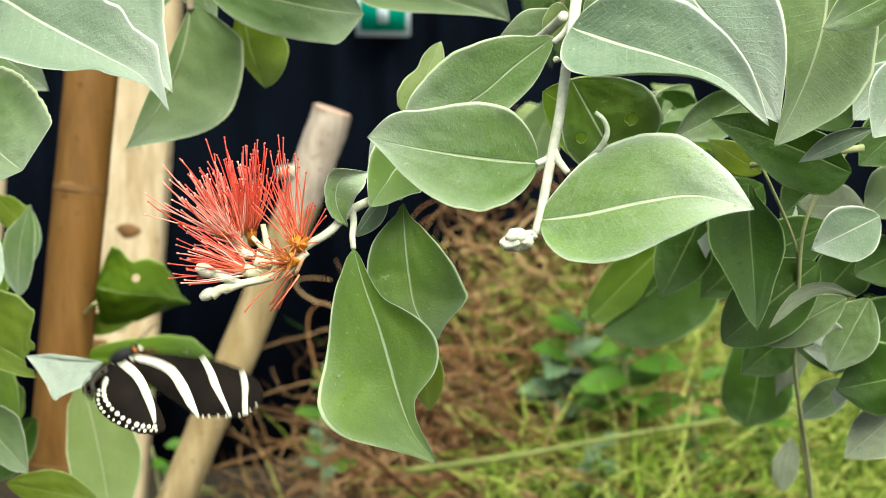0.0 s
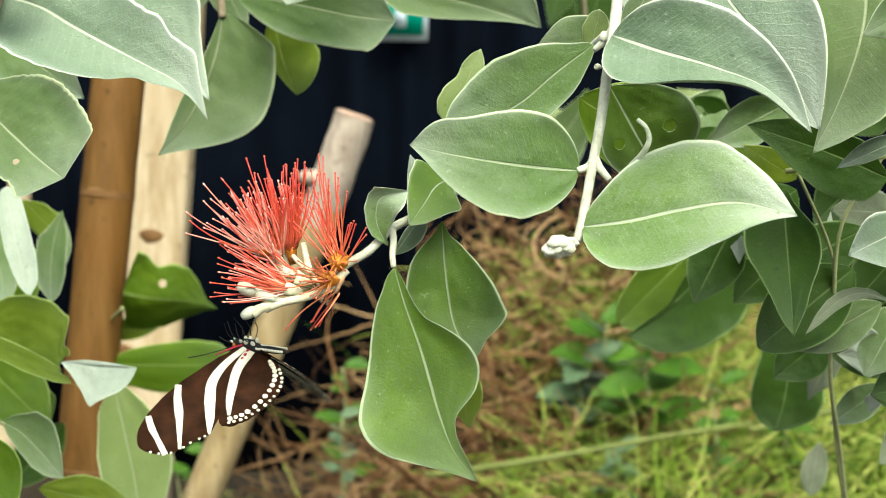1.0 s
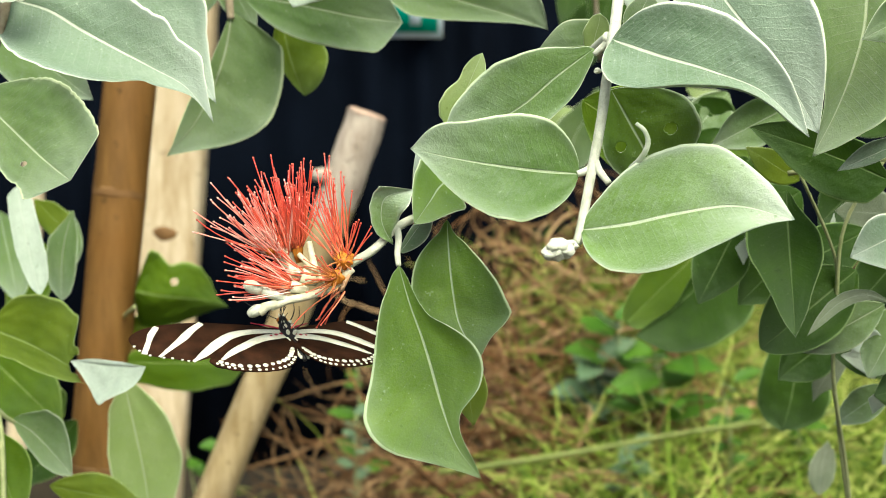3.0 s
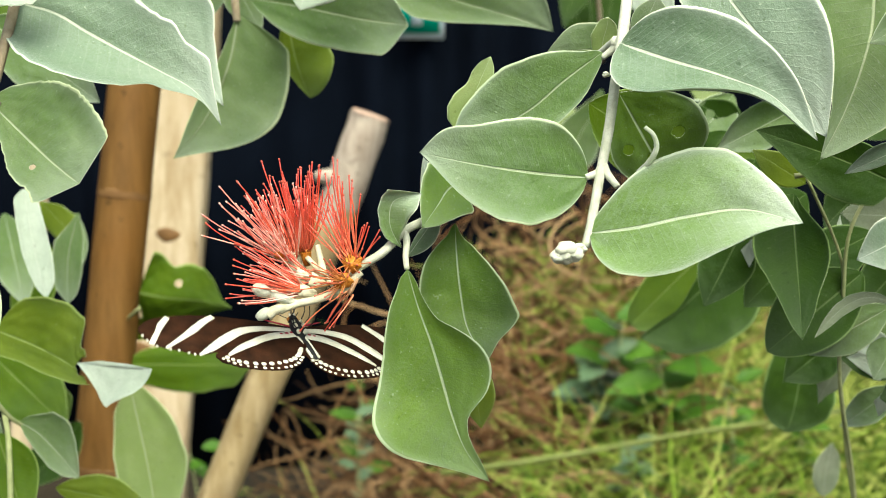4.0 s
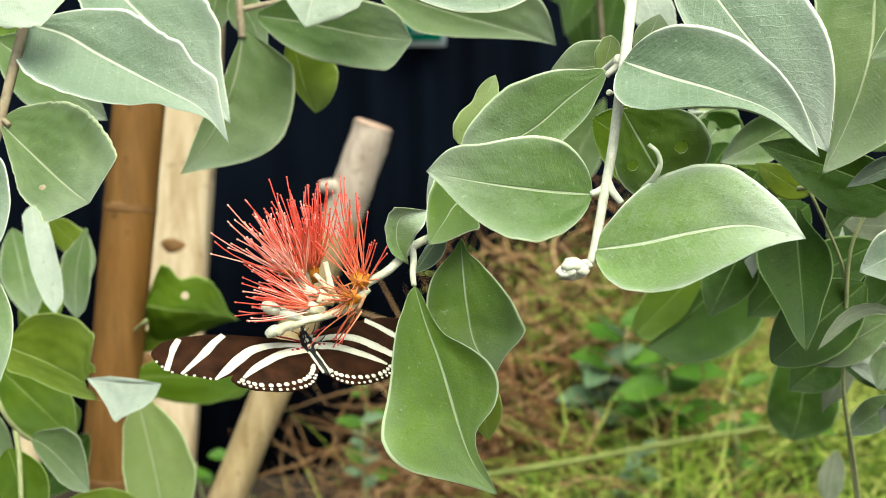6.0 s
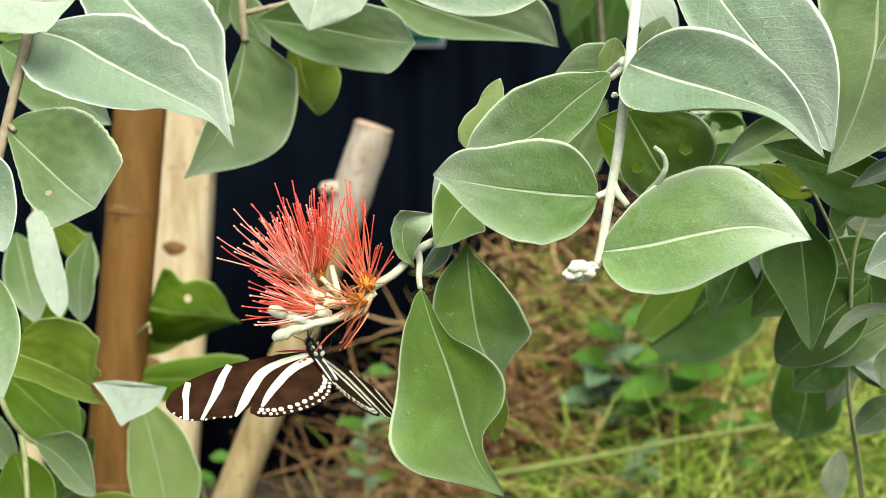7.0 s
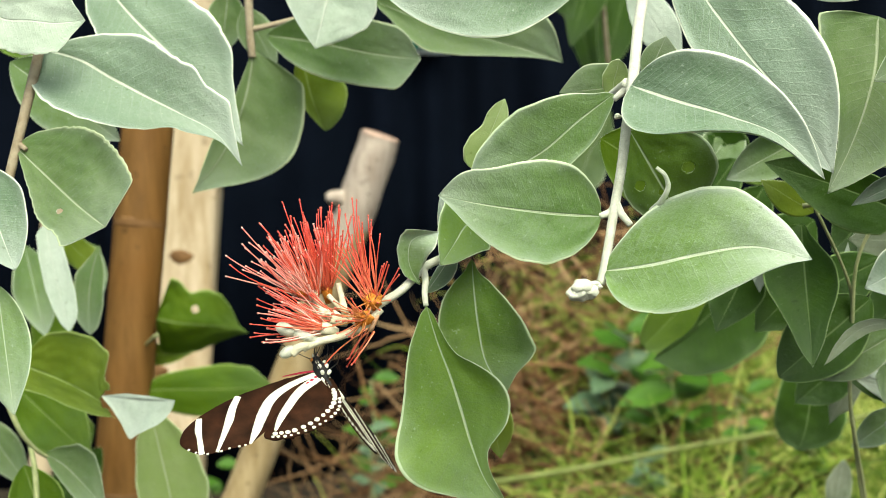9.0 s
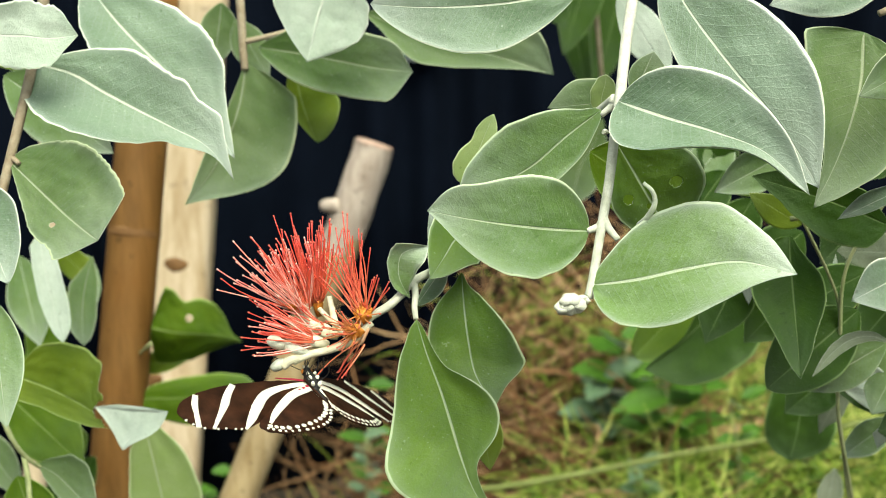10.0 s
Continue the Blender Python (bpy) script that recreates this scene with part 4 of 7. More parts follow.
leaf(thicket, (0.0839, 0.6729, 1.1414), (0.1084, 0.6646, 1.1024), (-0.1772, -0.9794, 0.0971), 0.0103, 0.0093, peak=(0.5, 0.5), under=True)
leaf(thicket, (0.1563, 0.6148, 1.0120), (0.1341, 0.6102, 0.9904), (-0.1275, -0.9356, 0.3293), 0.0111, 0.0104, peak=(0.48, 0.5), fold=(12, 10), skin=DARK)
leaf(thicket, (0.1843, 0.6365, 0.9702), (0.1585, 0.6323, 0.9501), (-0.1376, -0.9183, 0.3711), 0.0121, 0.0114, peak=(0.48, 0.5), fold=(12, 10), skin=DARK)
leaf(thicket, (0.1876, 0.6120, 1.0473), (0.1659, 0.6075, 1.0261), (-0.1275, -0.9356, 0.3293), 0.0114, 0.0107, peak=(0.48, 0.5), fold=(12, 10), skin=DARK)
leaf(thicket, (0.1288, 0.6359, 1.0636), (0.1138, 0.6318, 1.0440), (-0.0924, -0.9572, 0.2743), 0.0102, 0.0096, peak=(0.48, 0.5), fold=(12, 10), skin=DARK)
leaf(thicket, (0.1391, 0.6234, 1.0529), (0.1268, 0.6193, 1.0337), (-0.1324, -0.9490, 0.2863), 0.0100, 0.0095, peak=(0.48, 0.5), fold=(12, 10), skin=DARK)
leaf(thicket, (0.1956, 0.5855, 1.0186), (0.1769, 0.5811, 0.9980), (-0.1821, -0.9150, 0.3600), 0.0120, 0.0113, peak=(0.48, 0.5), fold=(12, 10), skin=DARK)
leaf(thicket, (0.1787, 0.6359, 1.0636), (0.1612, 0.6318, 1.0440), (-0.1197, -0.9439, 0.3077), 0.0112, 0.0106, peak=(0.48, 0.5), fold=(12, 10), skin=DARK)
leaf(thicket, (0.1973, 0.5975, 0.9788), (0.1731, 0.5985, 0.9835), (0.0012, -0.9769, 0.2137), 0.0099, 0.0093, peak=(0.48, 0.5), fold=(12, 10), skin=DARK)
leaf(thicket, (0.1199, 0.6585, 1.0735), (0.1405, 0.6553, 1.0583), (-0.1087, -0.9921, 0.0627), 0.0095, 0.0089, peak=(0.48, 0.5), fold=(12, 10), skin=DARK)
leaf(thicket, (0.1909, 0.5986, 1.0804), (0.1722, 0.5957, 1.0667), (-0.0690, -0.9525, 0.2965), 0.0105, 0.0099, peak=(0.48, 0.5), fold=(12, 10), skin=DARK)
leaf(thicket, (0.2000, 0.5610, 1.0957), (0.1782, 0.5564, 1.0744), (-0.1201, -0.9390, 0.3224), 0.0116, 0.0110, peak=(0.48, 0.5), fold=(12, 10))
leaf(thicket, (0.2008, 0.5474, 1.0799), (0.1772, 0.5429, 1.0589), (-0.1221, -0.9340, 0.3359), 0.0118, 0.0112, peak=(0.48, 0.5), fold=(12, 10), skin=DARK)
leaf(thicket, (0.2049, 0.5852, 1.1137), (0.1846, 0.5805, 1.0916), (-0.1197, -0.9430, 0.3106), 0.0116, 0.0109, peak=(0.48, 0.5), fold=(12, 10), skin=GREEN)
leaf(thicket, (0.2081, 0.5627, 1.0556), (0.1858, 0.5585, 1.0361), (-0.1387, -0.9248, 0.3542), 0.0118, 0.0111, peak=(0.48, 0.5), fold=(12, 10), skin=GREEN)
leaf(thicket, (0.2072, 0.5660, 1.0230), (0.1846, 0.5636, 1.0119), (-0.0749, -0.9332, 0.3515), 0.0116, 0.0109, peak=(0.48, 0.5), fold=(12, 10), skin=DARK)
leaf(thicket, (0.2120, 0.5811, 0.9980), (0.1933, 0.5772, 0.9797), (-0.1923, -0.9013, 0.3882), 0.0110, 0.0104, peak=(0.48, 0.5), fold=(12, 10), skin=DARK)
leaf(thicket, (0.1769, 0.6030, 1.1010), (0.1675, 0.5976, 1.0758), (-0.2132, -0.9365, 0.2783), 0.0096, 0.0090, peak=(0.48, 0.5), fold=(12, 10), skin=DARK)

leaf(thicket, (0.1878, 0.6400, 0.9612), (0.1770, 0.6400, 0.9370), (-0.0930, -0.9948, 0.0418), 0, 0, outline=((3.4, 6.8, 6.8, 6.5, 6.1, 5.9, 5.8, 4.6, 3.1, 1.7, 0.9), (2.2, 4.5, 6.8, 6.4, 6.2, 5.9, 5.2, 4.4, 3.1, 2.0, 1.0)), spine=(-0.7, -0.1, -0.5), under=True, skin=DARK)
leaf(thicket, (0.1885, 0.5700, 0.9818), (0.1683, 0.5700, 0.9799), (-0.0229, -0.9704, 0.2404), 0, 0, outline=((1.5, 2.9, 4.5, 6.0, 7.7, 6.1, 5.0, 4.2, 3.5, 2.3, 1.2), (1.5, 3.0, 4.5, 5.9, 6.3, 6.1, 5.5, 4.6, 3.5, 2.3, 1.2)), spine=(2.0, 3.3, 1.8), fold=(10, 16), under=True)
leaf(thicket, (0.1872, 0.5700, 0.9674), (0.1829, 0.5700, 0.9547), (-0.0759, -0.9968, 0.0258), 0, 0, outline=((0.5, 1.0, 1.6, 2.1, 2.6, 3.1, 3.6, 2.9, 2.2, 1.5, 0.8), (0.5, 1.0, 1.6, 2.1, 2.6, 3.1, 3.7, 3.0, 2.2, 1.5, 0.7)), spine=(-0.2, -0.4, -0.3), under=True)
leaf(thicket, (0.1734, 0.6000, 1.0359), (0.1805, 0.6000, 1.0210), (0.0967, -0.9942, 0.0462), 0, 0, outline=((1.1, 2.2, 3.4, 4.6, 5.7, 6.0, 6.6, 6.0, 4.8, 4.2, 3.9), (1.2, 2.3, 3.4, 4.5, 5.6, 6.0, 5.9, 5.6, 4.8, 3.5, 1.7)), spine=(2.6, 4.7, 4.2), under=True)
leaf(thicket, (0.1593, 0.5600, 1.0403), (0.1592, 0.5600, 1.0262), (-0.0013, -1.0000, 0.0000), 0, 0, outline=((0.3, 0.7, 1.0, 1.4, 1.7, 2.0, 2.1, 1.6, 1.1, 0.7, 0.4), (0.3, 0.7, 1.0, 1.4, 1.8, 2.0, 1.7, 1.4, 1.1, 0.8, 0.4)), spine=(-0.1, -0.2, 0.0), under=True)
leaf(thicket, (0.1343, 0.7800, 1.0624), (0.1524, 0.7800, 1.0452), (0.1228, -0.9840, 0.1292), 0, 0, outline=((1.3, 2.7, 4.0, 5.3, 6.7, 8.0, 7.3, 6.5, 6.1, 5.5, 2.7), (1.3, 2.7, 4.0, 5.3, 6.7, 8.0, 7.8, 7.2, 6.1, 4.3, 2.2)), spine=(0.8, 1.6, 2.7), under=True)
leaf(thicket, (0.1823, 0.7000, 1.0673), (0.1578, 0.7000, 1.0642), (-0.0295, -0.9706, 0.2390), 0, 0, outline=((0.7, 1.5, 2.2, 3.0, 3.7, 4.5, 5.2, 4.0, 2.9, 1.9, 0.9), (0.7, 1.5, 2.2, 3.0, 3.7, 4.5, 4.4, 3.7, 2.9, 2.0, 1.0)), spine=(0.2, 0.4, 0.5), under=True)
leaf(thicket, (0.1342, 0.6000, 1.0227), (0.1335, 0.6000, 1.0104), (-0.0130, -0.9999, 0.0007), 0, 0, outline=((0.6, 1.3, 1.9, 2.3, 2.7, 3.0, 2.5, 2.0, 1.5, 1.0, 0.5), (0.6, 1.2, 1.9, 2.6, 3.5, 3.0, 2.4, 2.0, 1.5, 1.0, 0.5)), spine=(-0.7, -0.7, -0.4), under=True)

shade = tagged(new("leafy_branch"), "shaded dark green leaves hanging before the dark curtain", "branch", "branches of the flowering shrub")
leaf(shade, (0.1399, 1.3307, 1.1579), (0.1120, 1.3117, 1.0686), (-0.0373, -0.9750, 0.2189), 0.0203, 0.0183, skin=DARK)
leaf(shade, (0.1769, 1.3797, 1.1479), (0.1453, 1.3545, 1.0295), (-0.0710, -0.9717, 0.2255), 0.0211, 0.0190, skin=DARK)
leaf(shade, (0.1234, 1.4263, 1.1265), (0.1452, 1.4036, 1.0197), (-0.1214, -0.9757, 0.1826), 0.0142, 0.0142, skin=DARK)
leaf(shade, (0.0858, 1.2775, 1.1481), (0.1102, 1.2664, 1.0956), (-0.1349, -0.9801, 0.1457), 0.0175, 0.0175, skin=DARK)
leaf(shade, (0.1305, 1.1500, 1.0298), (0.1027, 1.1500, 0.9548), (-0.0811, -0.9963, 0.0300), 0, 0, outline=((3.8, 7.6, 11.8, 15.0, 16.7, 17.8, 17.9, 17.5, 15.0, 10.0, 5.0), (4.1, 8.1, 11.8, 14.7, 17.1, 17.8, 16.5, 15.7, 15.0, 12.1, 6.1)), spine=(0.2, -3.1, -1.7), fold=(8, 8), skin=GREEN)
leaf(shade, (0.1350, 1.2500, 0.9973), (0.0887, 1.2500, 0.9850), (-0.0603, -0.9720, 0.2270), 0, 0, outline=((2.4, 4.7, 7.0, 9.0, 10.9, 12.7, 14.2, 12.0, 8.2, 5.2, 2.6), (2.3, 4.5, 7.0, 9.6, 12.3, 12.7, 11.3, 10.0, 8.2, 5.8, 2.9)), spine=(-0.4, 0.4, 2.1), skin=LIME)
leaf(shade, (0.1826, 1.0500, 1.0402), (0.2206, 1.0500, 1.0135), (0.1153, -0.9797, 0.1638), 0, 0, outline=((2.0, 4.1, 6.2, 8.4, 10.8, 11.6, 9.7, 7.8, 5.8, 3.9, 1.9), (2.1, 4.2, 6.2, 8.1, 9.9, 11.6, 9.7, 7.8, 5.8, 3.9, 1.9)), spine=(0.6, 0.5, 0.2), skin=LIME)
part("stem", tube([(0.1399, 1.3349, 1.1777), (0.1409, 1.3244, 1.1281), (0.1521, 1.3456, 1.0355)], 0.0030, 0.0020), BARK, shade)
leaf(thicket, (0.1933, 0.5777, 0.9820), (0.1687, 0.5765, 0.9763), (-0.0335, -0.9386, 0.3435), 0.0061, 0.0070, peak=(0.5, 0.5), under=True)
leaf(thicket, (0.2005, 0.6030, 0.9568), (0.1759, 0.5994, 0.9400), (-0.1470, -0.9018, 0.4064), 0.0075, 0.0075, peak=(0.5, 0.5), fold=(12, 12), skin=SAGE)
part("stem", tube([(0.1619, 0.5556, 0.9743), (0.1694, 0.5714, 0.9522), (0.1739, 0.5774, 0.9327), (0.1804, 0.5819, 0.9055)], 0.0009, 0.0010), GREENWOOD, thicket)
fuzz(twig, [(0.0644, 0.4621, 1.1527), (0.0601, 0.4513, 1.1323), (0.0574, 0.4420, 1.1172), (0.0554, 0.4385, 1.1050), (0.0532, 0.4345, 1.0901), (0.0505, 0.4300, 1.0770), (0.0479, 0.4255, 1.0641), (0.0460, 0.4232, 1.0564)], 0.0014, 2600, 3)
fuzz(bloom, [(0.0226, 0.4936, 1.0672), (0.0089, 0.4857, 1.0592), (0.0002, 0.4786, 1.0547), (-0.0087, 0.4738, 1.0510), (-0.0158, 0.4703, 1.0445), (-0.0224, 0.4695, 1.0404), (-0.0271, 0.4688, 1.0375)], 0.0014, 1200, 4)
leaf(thicket, (0.1807, 0.5532, 0.9868), (0.1609, 0.5492, 0.9921), (0.2356, -0.9587, 0.1595), 0.0036, 0.0081, peak=(0.4, 0.5), fold=(0, 20), under=True)
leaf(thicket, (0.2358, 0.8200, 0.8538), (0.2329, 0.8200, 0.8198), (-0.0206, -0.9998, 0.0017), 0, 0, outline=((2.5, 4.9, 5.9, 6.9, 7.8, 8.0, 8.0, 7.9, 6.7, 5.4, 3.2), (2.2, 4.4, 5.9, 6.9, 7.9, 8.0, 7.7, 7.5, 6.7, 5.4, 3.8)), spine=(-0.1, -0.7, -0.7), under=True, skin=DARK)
leaf(low, (-0.2545, 0.8444, 0.9863), (-0.2421, 0.8329, 0.9322), (0.2673, -0.9283, 0.2586), 0.0144, 0.0129, peak=(0.48, 0.5), fold=(12, 10), skin=SAGE)
leaf(low, (-0.2436, 0.8992, 0.9556), (-0.2651, 0.8873, 0.8994), (0.2243, -0.9672, 0.1196), 0.0139, 0.0125, peak=(0.48, 0.5), fold=(12, 10), skin=MOSS)
leaf(low, (-0.2077, 0.8248, 0.9901), (-0.2116, 0.8163, 0.9500), (0.2394, -0.9542, 0.1793), 0.0094, 0.0084, peak=(0.48, 0.5), fold=(12, 10), skin=SAGE)
leaf(low, (-0.2285, 0.7318, 1.1297), (-0.2038, 0.7264, 1.1044), (0.0736, -0.9584, 0.2757), 0.0126, 0.0113, peak=(0.48, 0.5), fold=(12, 10), skin=MOSS)
leaf(low, (-0.2682, 0.9201, 0.9094), (-0.2830, 0.9101, 0.8623), (0.2372, -0.9627, 0.1300), 0.0136, 0.0122, peak=(0.48, 0.5), fold=(12, 10), skin=MOSS)
leaf(low, (-0.2538, 0.9388, 0.8532), (-0.2652, 0.9301, 0.8120), (0.2111, -0.9664, 0.1466), 0.0133, 0.0119, peak=(0.48, 0.5), fold=(12, 10), skin=MOSS)
leaf(low, (-0.2433, 0.9523, 0.8204), (-0.2823, 0.9426, 0.7746), (0.0820, -0.9868, 0.1399), 0.0159, 0.0143, peak=(0.48, 0.5), fold=(12, 10), skin=DARK)
leaf(thicket, (0.1354, 0.6593, 1.0772), (0.1161, 0.6545, 1.0546), (-0.0716, -0.9615, 0.2654), 0.0111, 0.0099, peak=(0.48, 0.5), fold=(12, 10), skin=SAGE)
leaf(thicket, (0.1163, 0.6981, 1.0675), (0.1436, 0.6958, 1.0568), (-0.0541, -0.9958, 0.0735), 0.0078, 0.0070, peak=(0.48, 0.5), fold=(12, 10))
leaf(thicket, (0.1315, 0.6768, 1.0633), (0.1527, 0.6729, 1.0452), (-0.1225, -0.9902, 0.0674), 0.0081, 0.0073, peak=(0.48, 0.5), fold=(12, 10), skin=MOSS)


# ---- the red brush flower ----
def stamen_mesh(length, bend, twist, mat, sides=5):
    bm = bmesh.new()
    line = [Vector((bend * math.sin(s * 1.6) * length * 0.35, twist * length * 0.12 * s * s, length * s * (1 - 0.06 * bend * bend * s))) for s in (k / 7 for k in range(8))]
    sweep(bm, line, lambda i, n, a: 0.00025 - 0.00006 * i / n, sides)
    blob(bm, line[-1], (0.00036, 0.00036, 0.00046), (0, 0, 1), 0, 4, 6)
    me = mesh_of(bm, mat, "stamen")
    me.materials.append(PALE_ANTHER if mat is PINK_STAMEN else ANTHER)
    for p in me.polygons[-24:]:
        p.material_index = 1
    return me


def floret(parent, at, axis, spread, count, reach, mats, seed, shell, big):
    """A cup with a brush of stamens that opens about the axis."""
    rnd = random.Random(seed)
    at, axis = Vector(at), Vector(axis).normalized()
    bm = bmesh.new()
    line = [at - axis * 0.0052, at - axis * 0.0036, at - axis * 0.0012, at + axis * 0.0010, at + axis * 0.0004]
    wide = (0.0009, 0.0013, 0.0017, 0.0020, 0.0012)
    sweep(bm, line, lambda i, n, a: big * wide[i] * (1 + 0.12 * math.sin(5 * a)), 15)
    cup = part("flower_cup", bm, shell, parent)
    meshes = [stamen_mesh(reach * rnd.uniform(0.70, 1.12), rnd.uniform(-0.9, 1.0), rnd.uniform(-1.4, 1.4), rnd.choice(mats)) for _ in range(14)]
    turn = axis.to_track_quat("Z", "Y")
    for k in range(count):
        a, r = k * 2.39996, math.sqrt((k + 0.5) / count)
        tilt = spread * r * rnd.uniform(0.85, 1.1)
        way = turn @ Vector((math.sin(tilt) * math.cos(a), math.sin(tilt) * math.sin(a), math.cos(tilt)))
        ob = new("stamen", rnd.choice(meshes))
        ob.parent = cup
        foot = at + turn @ Vector((0.0023 * r * math.cos(a), 0.0023 * r * math.sin(a), 0.0003))
        ob.matrix_basis = Matrix.LocRotScale(foot, way.normalized().to_track_quat("Z", "Y") @ Euler((0, 0, rnd.uniform(0, 6.28))).to_quaternion(), (1, 1, rnd.uniform(0.8, 1.12)))
    return cup


floret(bloom, (-0.0500, 0.4740, 1.0429), (-0.5483, -0.2323, 0.8034), 0.46, 40, 0.0242, (RED_STAMEN, PINK_STAMEN, PINK_STAMEN, PINK_STAMEN,), 2, BLUSH, 1.1)
floret(bloom, (-0.0457, 0.4700, 1.0422), (-0.3265, -0.3011, 0.8960), 0.3, 26, 0.0265, (RED_STAMEN, PINK_STAMEN,), 3, CREAM, 0.75)
floret(bloom, (-0.0422, 0.4780, 1.0431), (-0.0912, -0.0821, 0.9924), 0.25, 50, 0.025, (RED_STAMEN, RED_STAMEN, RED_STAMEN, CORAL_STAMEN,), 4, CUP, 1.0)
floret(bloom, (-0.0443, 0.4800, 1.0411), (-0.2398, 0.1546, 0.9585), 0.26, 24, 0.027, (RED_STAMEN, PINK_STAMEN,), 12, CREAM, 0.75)
floret(bloom, (-0.0260, 0.4700, 1.0411), (-0.0480, 0.0000, 0.9988), 0.09, 17, 0.0290, (RED_STAMEN, CORAL_STAMEN,), 5, CUP, 1.75)
floret(bloom, (-0.0271, 0.4700, 1.0414), (-0.4579, 0.1872, 0.8691), 0.16, 12, 0.0225, (RED_STAMEN, CORAL_STAMEN,), 13, CUP, 0.9)
floret(bloom, (-0.0243, 0.4680, 1.0423), (0.3411, -0.1585, 0.9266), 0.16, 6, 0.0125, (RED_STAMEN,), 14, CUP, 0.8)
floret(bloom, (-0.0262, 0.4670, 1.0414), (0.0003, -0.8316, 0.5554), 0.95, 16, 0.0058, (RUST_STAMEN,), 11, CUP, 1.2)
floret(bloom, (-0.0425, 0.4640, 1.0329), (-0.9339, -0.1995, 0.2968), 0.36, 46, 0.0212, (PINK_STAMEN, PINK_STAMEN, RED_STAMEN,), 6, CREAM, 1.2)
floret(bloom, (-0.0393, 0.4680, 1.0354), (-0.8898, -0.1391, 0.4346), 0.45, 18, 0.015, (PINK_STAMEN, RED_STAMEN,), 8, CREAM, 1.3)
floret(bloom, (-0.0295, 0.4650, 1.0357), (-0.5893, -0.7605, 0.2727), 0.62, 30, 0.0105, (RUST_STAMEN, CORAL_STAMEN, RUST_STAMEN,), 7, CUP, 1.4)
floret(bloom, (-0.0266, 0.4660, 1.0320), (-0.4870, -0.1049, -0.8671), 0.24, 7, 0.018, (RED_STAMEN, CORAL_STAMEN,), 9, BLUSH, 0.45)
for at, size in (((-0.0252, 0.4665, 1.0407), 0.0023), ((-0.0280, 0.4650, 1.0359), 0.0025), ((-0.0501, 0.4715, 1.0430), 0.0017)):
    cup = bmesh.new()
    blob(cup, at, (size, size * 0.85, size * 0.9), (-0.2, -0.5, 0.8), 0.6, 9, 14)
    part("flower_cup", cup, CUP, bloom, "orange flower cup")
part("flower_stalk", tube([(-0.0233, 0.4687, 1.0381), (-0.0288, 0.4660, 1.0330), (-0.0362, 0.4635, 1.0303), (-0.0444, 0.4610, 1.0289), (-0.0493, 0.4597, 1.0269)], 0.0014, 0.0013), CREAM, bloom)
part("flower_stalk", tube([(-0.0435, 0.4615, 1.0289), (-0.0480, 0.4605, 1.0309), (-0.0520, 0.4600, 1.0326), (-0.0550, 0.4595, 1.0340)], 0.0012, 0.0021), FELT, bloom)
part("flower_stalk", tube([(-0.0471, 0.4600, 1.0282), (-0.0504, 0.4595, 1.0275), (-0.0531, 0.4590, 1.0257)], 0.0014, 0.0018), CREAM, bloom)
part("flower_stalk", tube([(-0.0353, 0.4680, 1.0369), (-0.0366, 0.4720, 1.0412), (-0.0378, 0.4740, 1.0460)], 0.0013, 0.0009), CREAM, bloom)
part("flower_stalk", tube([(-0.0345, 0.4670, 1.0337), (-0.0412, 0.4690, 1.0361), (-0.0480, 0.4720, 1.0408)], 0.0010, 0.0010), CREAM, bloom)
part("flower_stalk", tube([(-0.0308, 0.4670, 1.0327), (-0.0347, 0.4700, 1.0358), (-0.0415, 0.4760, 1.0412)], 0.0010, 0.0009), CREAM, bloom)
for at, way, size in (((-0.0541, 0.4590, 1.0261), (-0.8, -0.1, -0.5), 0.0019), ((-0.0547, 0.4585, 1.0341), (-0.9, -0.1, 0.4), 0.0022)):
    club = bmesh.new()
    blob(club, at, (size, size, size * 1.5), way, 0.15, 9, 14)
    part("flower_bud", club, FELT, bloom, "woolly cream bud")
bud_cluster(bloom, (-0.0419, 0.4660, 1.0374), 0.0015, CREAM)
bud_cluster(bloom, (-0.0427, 0.4669, 1.0379), 0.0012)


# ---- stakes and the leaning branch ----
def stake(at0, at1, r0, r1, mat=None, label="smooth brown cane stake with a raised joint standing in soil"):
    thing = tagged(new("garden_stake"), label, "stake")
    a, b = Vector(at0), Vector(at1)
    joints = (0.856, 0.686)
    bm = bmesh.new()
    line = [a.lerp(b, k / 120) for k in range(121)]

    def radius(i, n, ang):
        s = i / (n - 1)
        r = r0 + (r1 - r0) * s
        for j in joints:
            r *= 1 + 0.018 * math.exp(-((s - j) / 0.006) ** 2)
        return r * (1 + 0.012 * noise.noise((ang, s * 30, 1)))

    sweep(bm, line, radius, 28)
    part("shaft", bm, mat or STAKE, thing)
    for j in joints if mat is None else ():
        c = a.lerp(b, j)
        bm = bmesh.new()
        d = (b - a).normalized()
        r = (r0 + (r1 - r0) * j) * 1.012
        sweep(bm, [c + d * h for h in (-0.0035, -0.002, 0.0, 0.002, 0.0035)], lambda i, n, ang: r * (1 + 0.006 * (2 - abs(i - 2)) + 0.012 * noise.noise((ang * 2, i, j * 9))), 28)
        part("joint_ring", bm, STAKE_KNOT, thing)


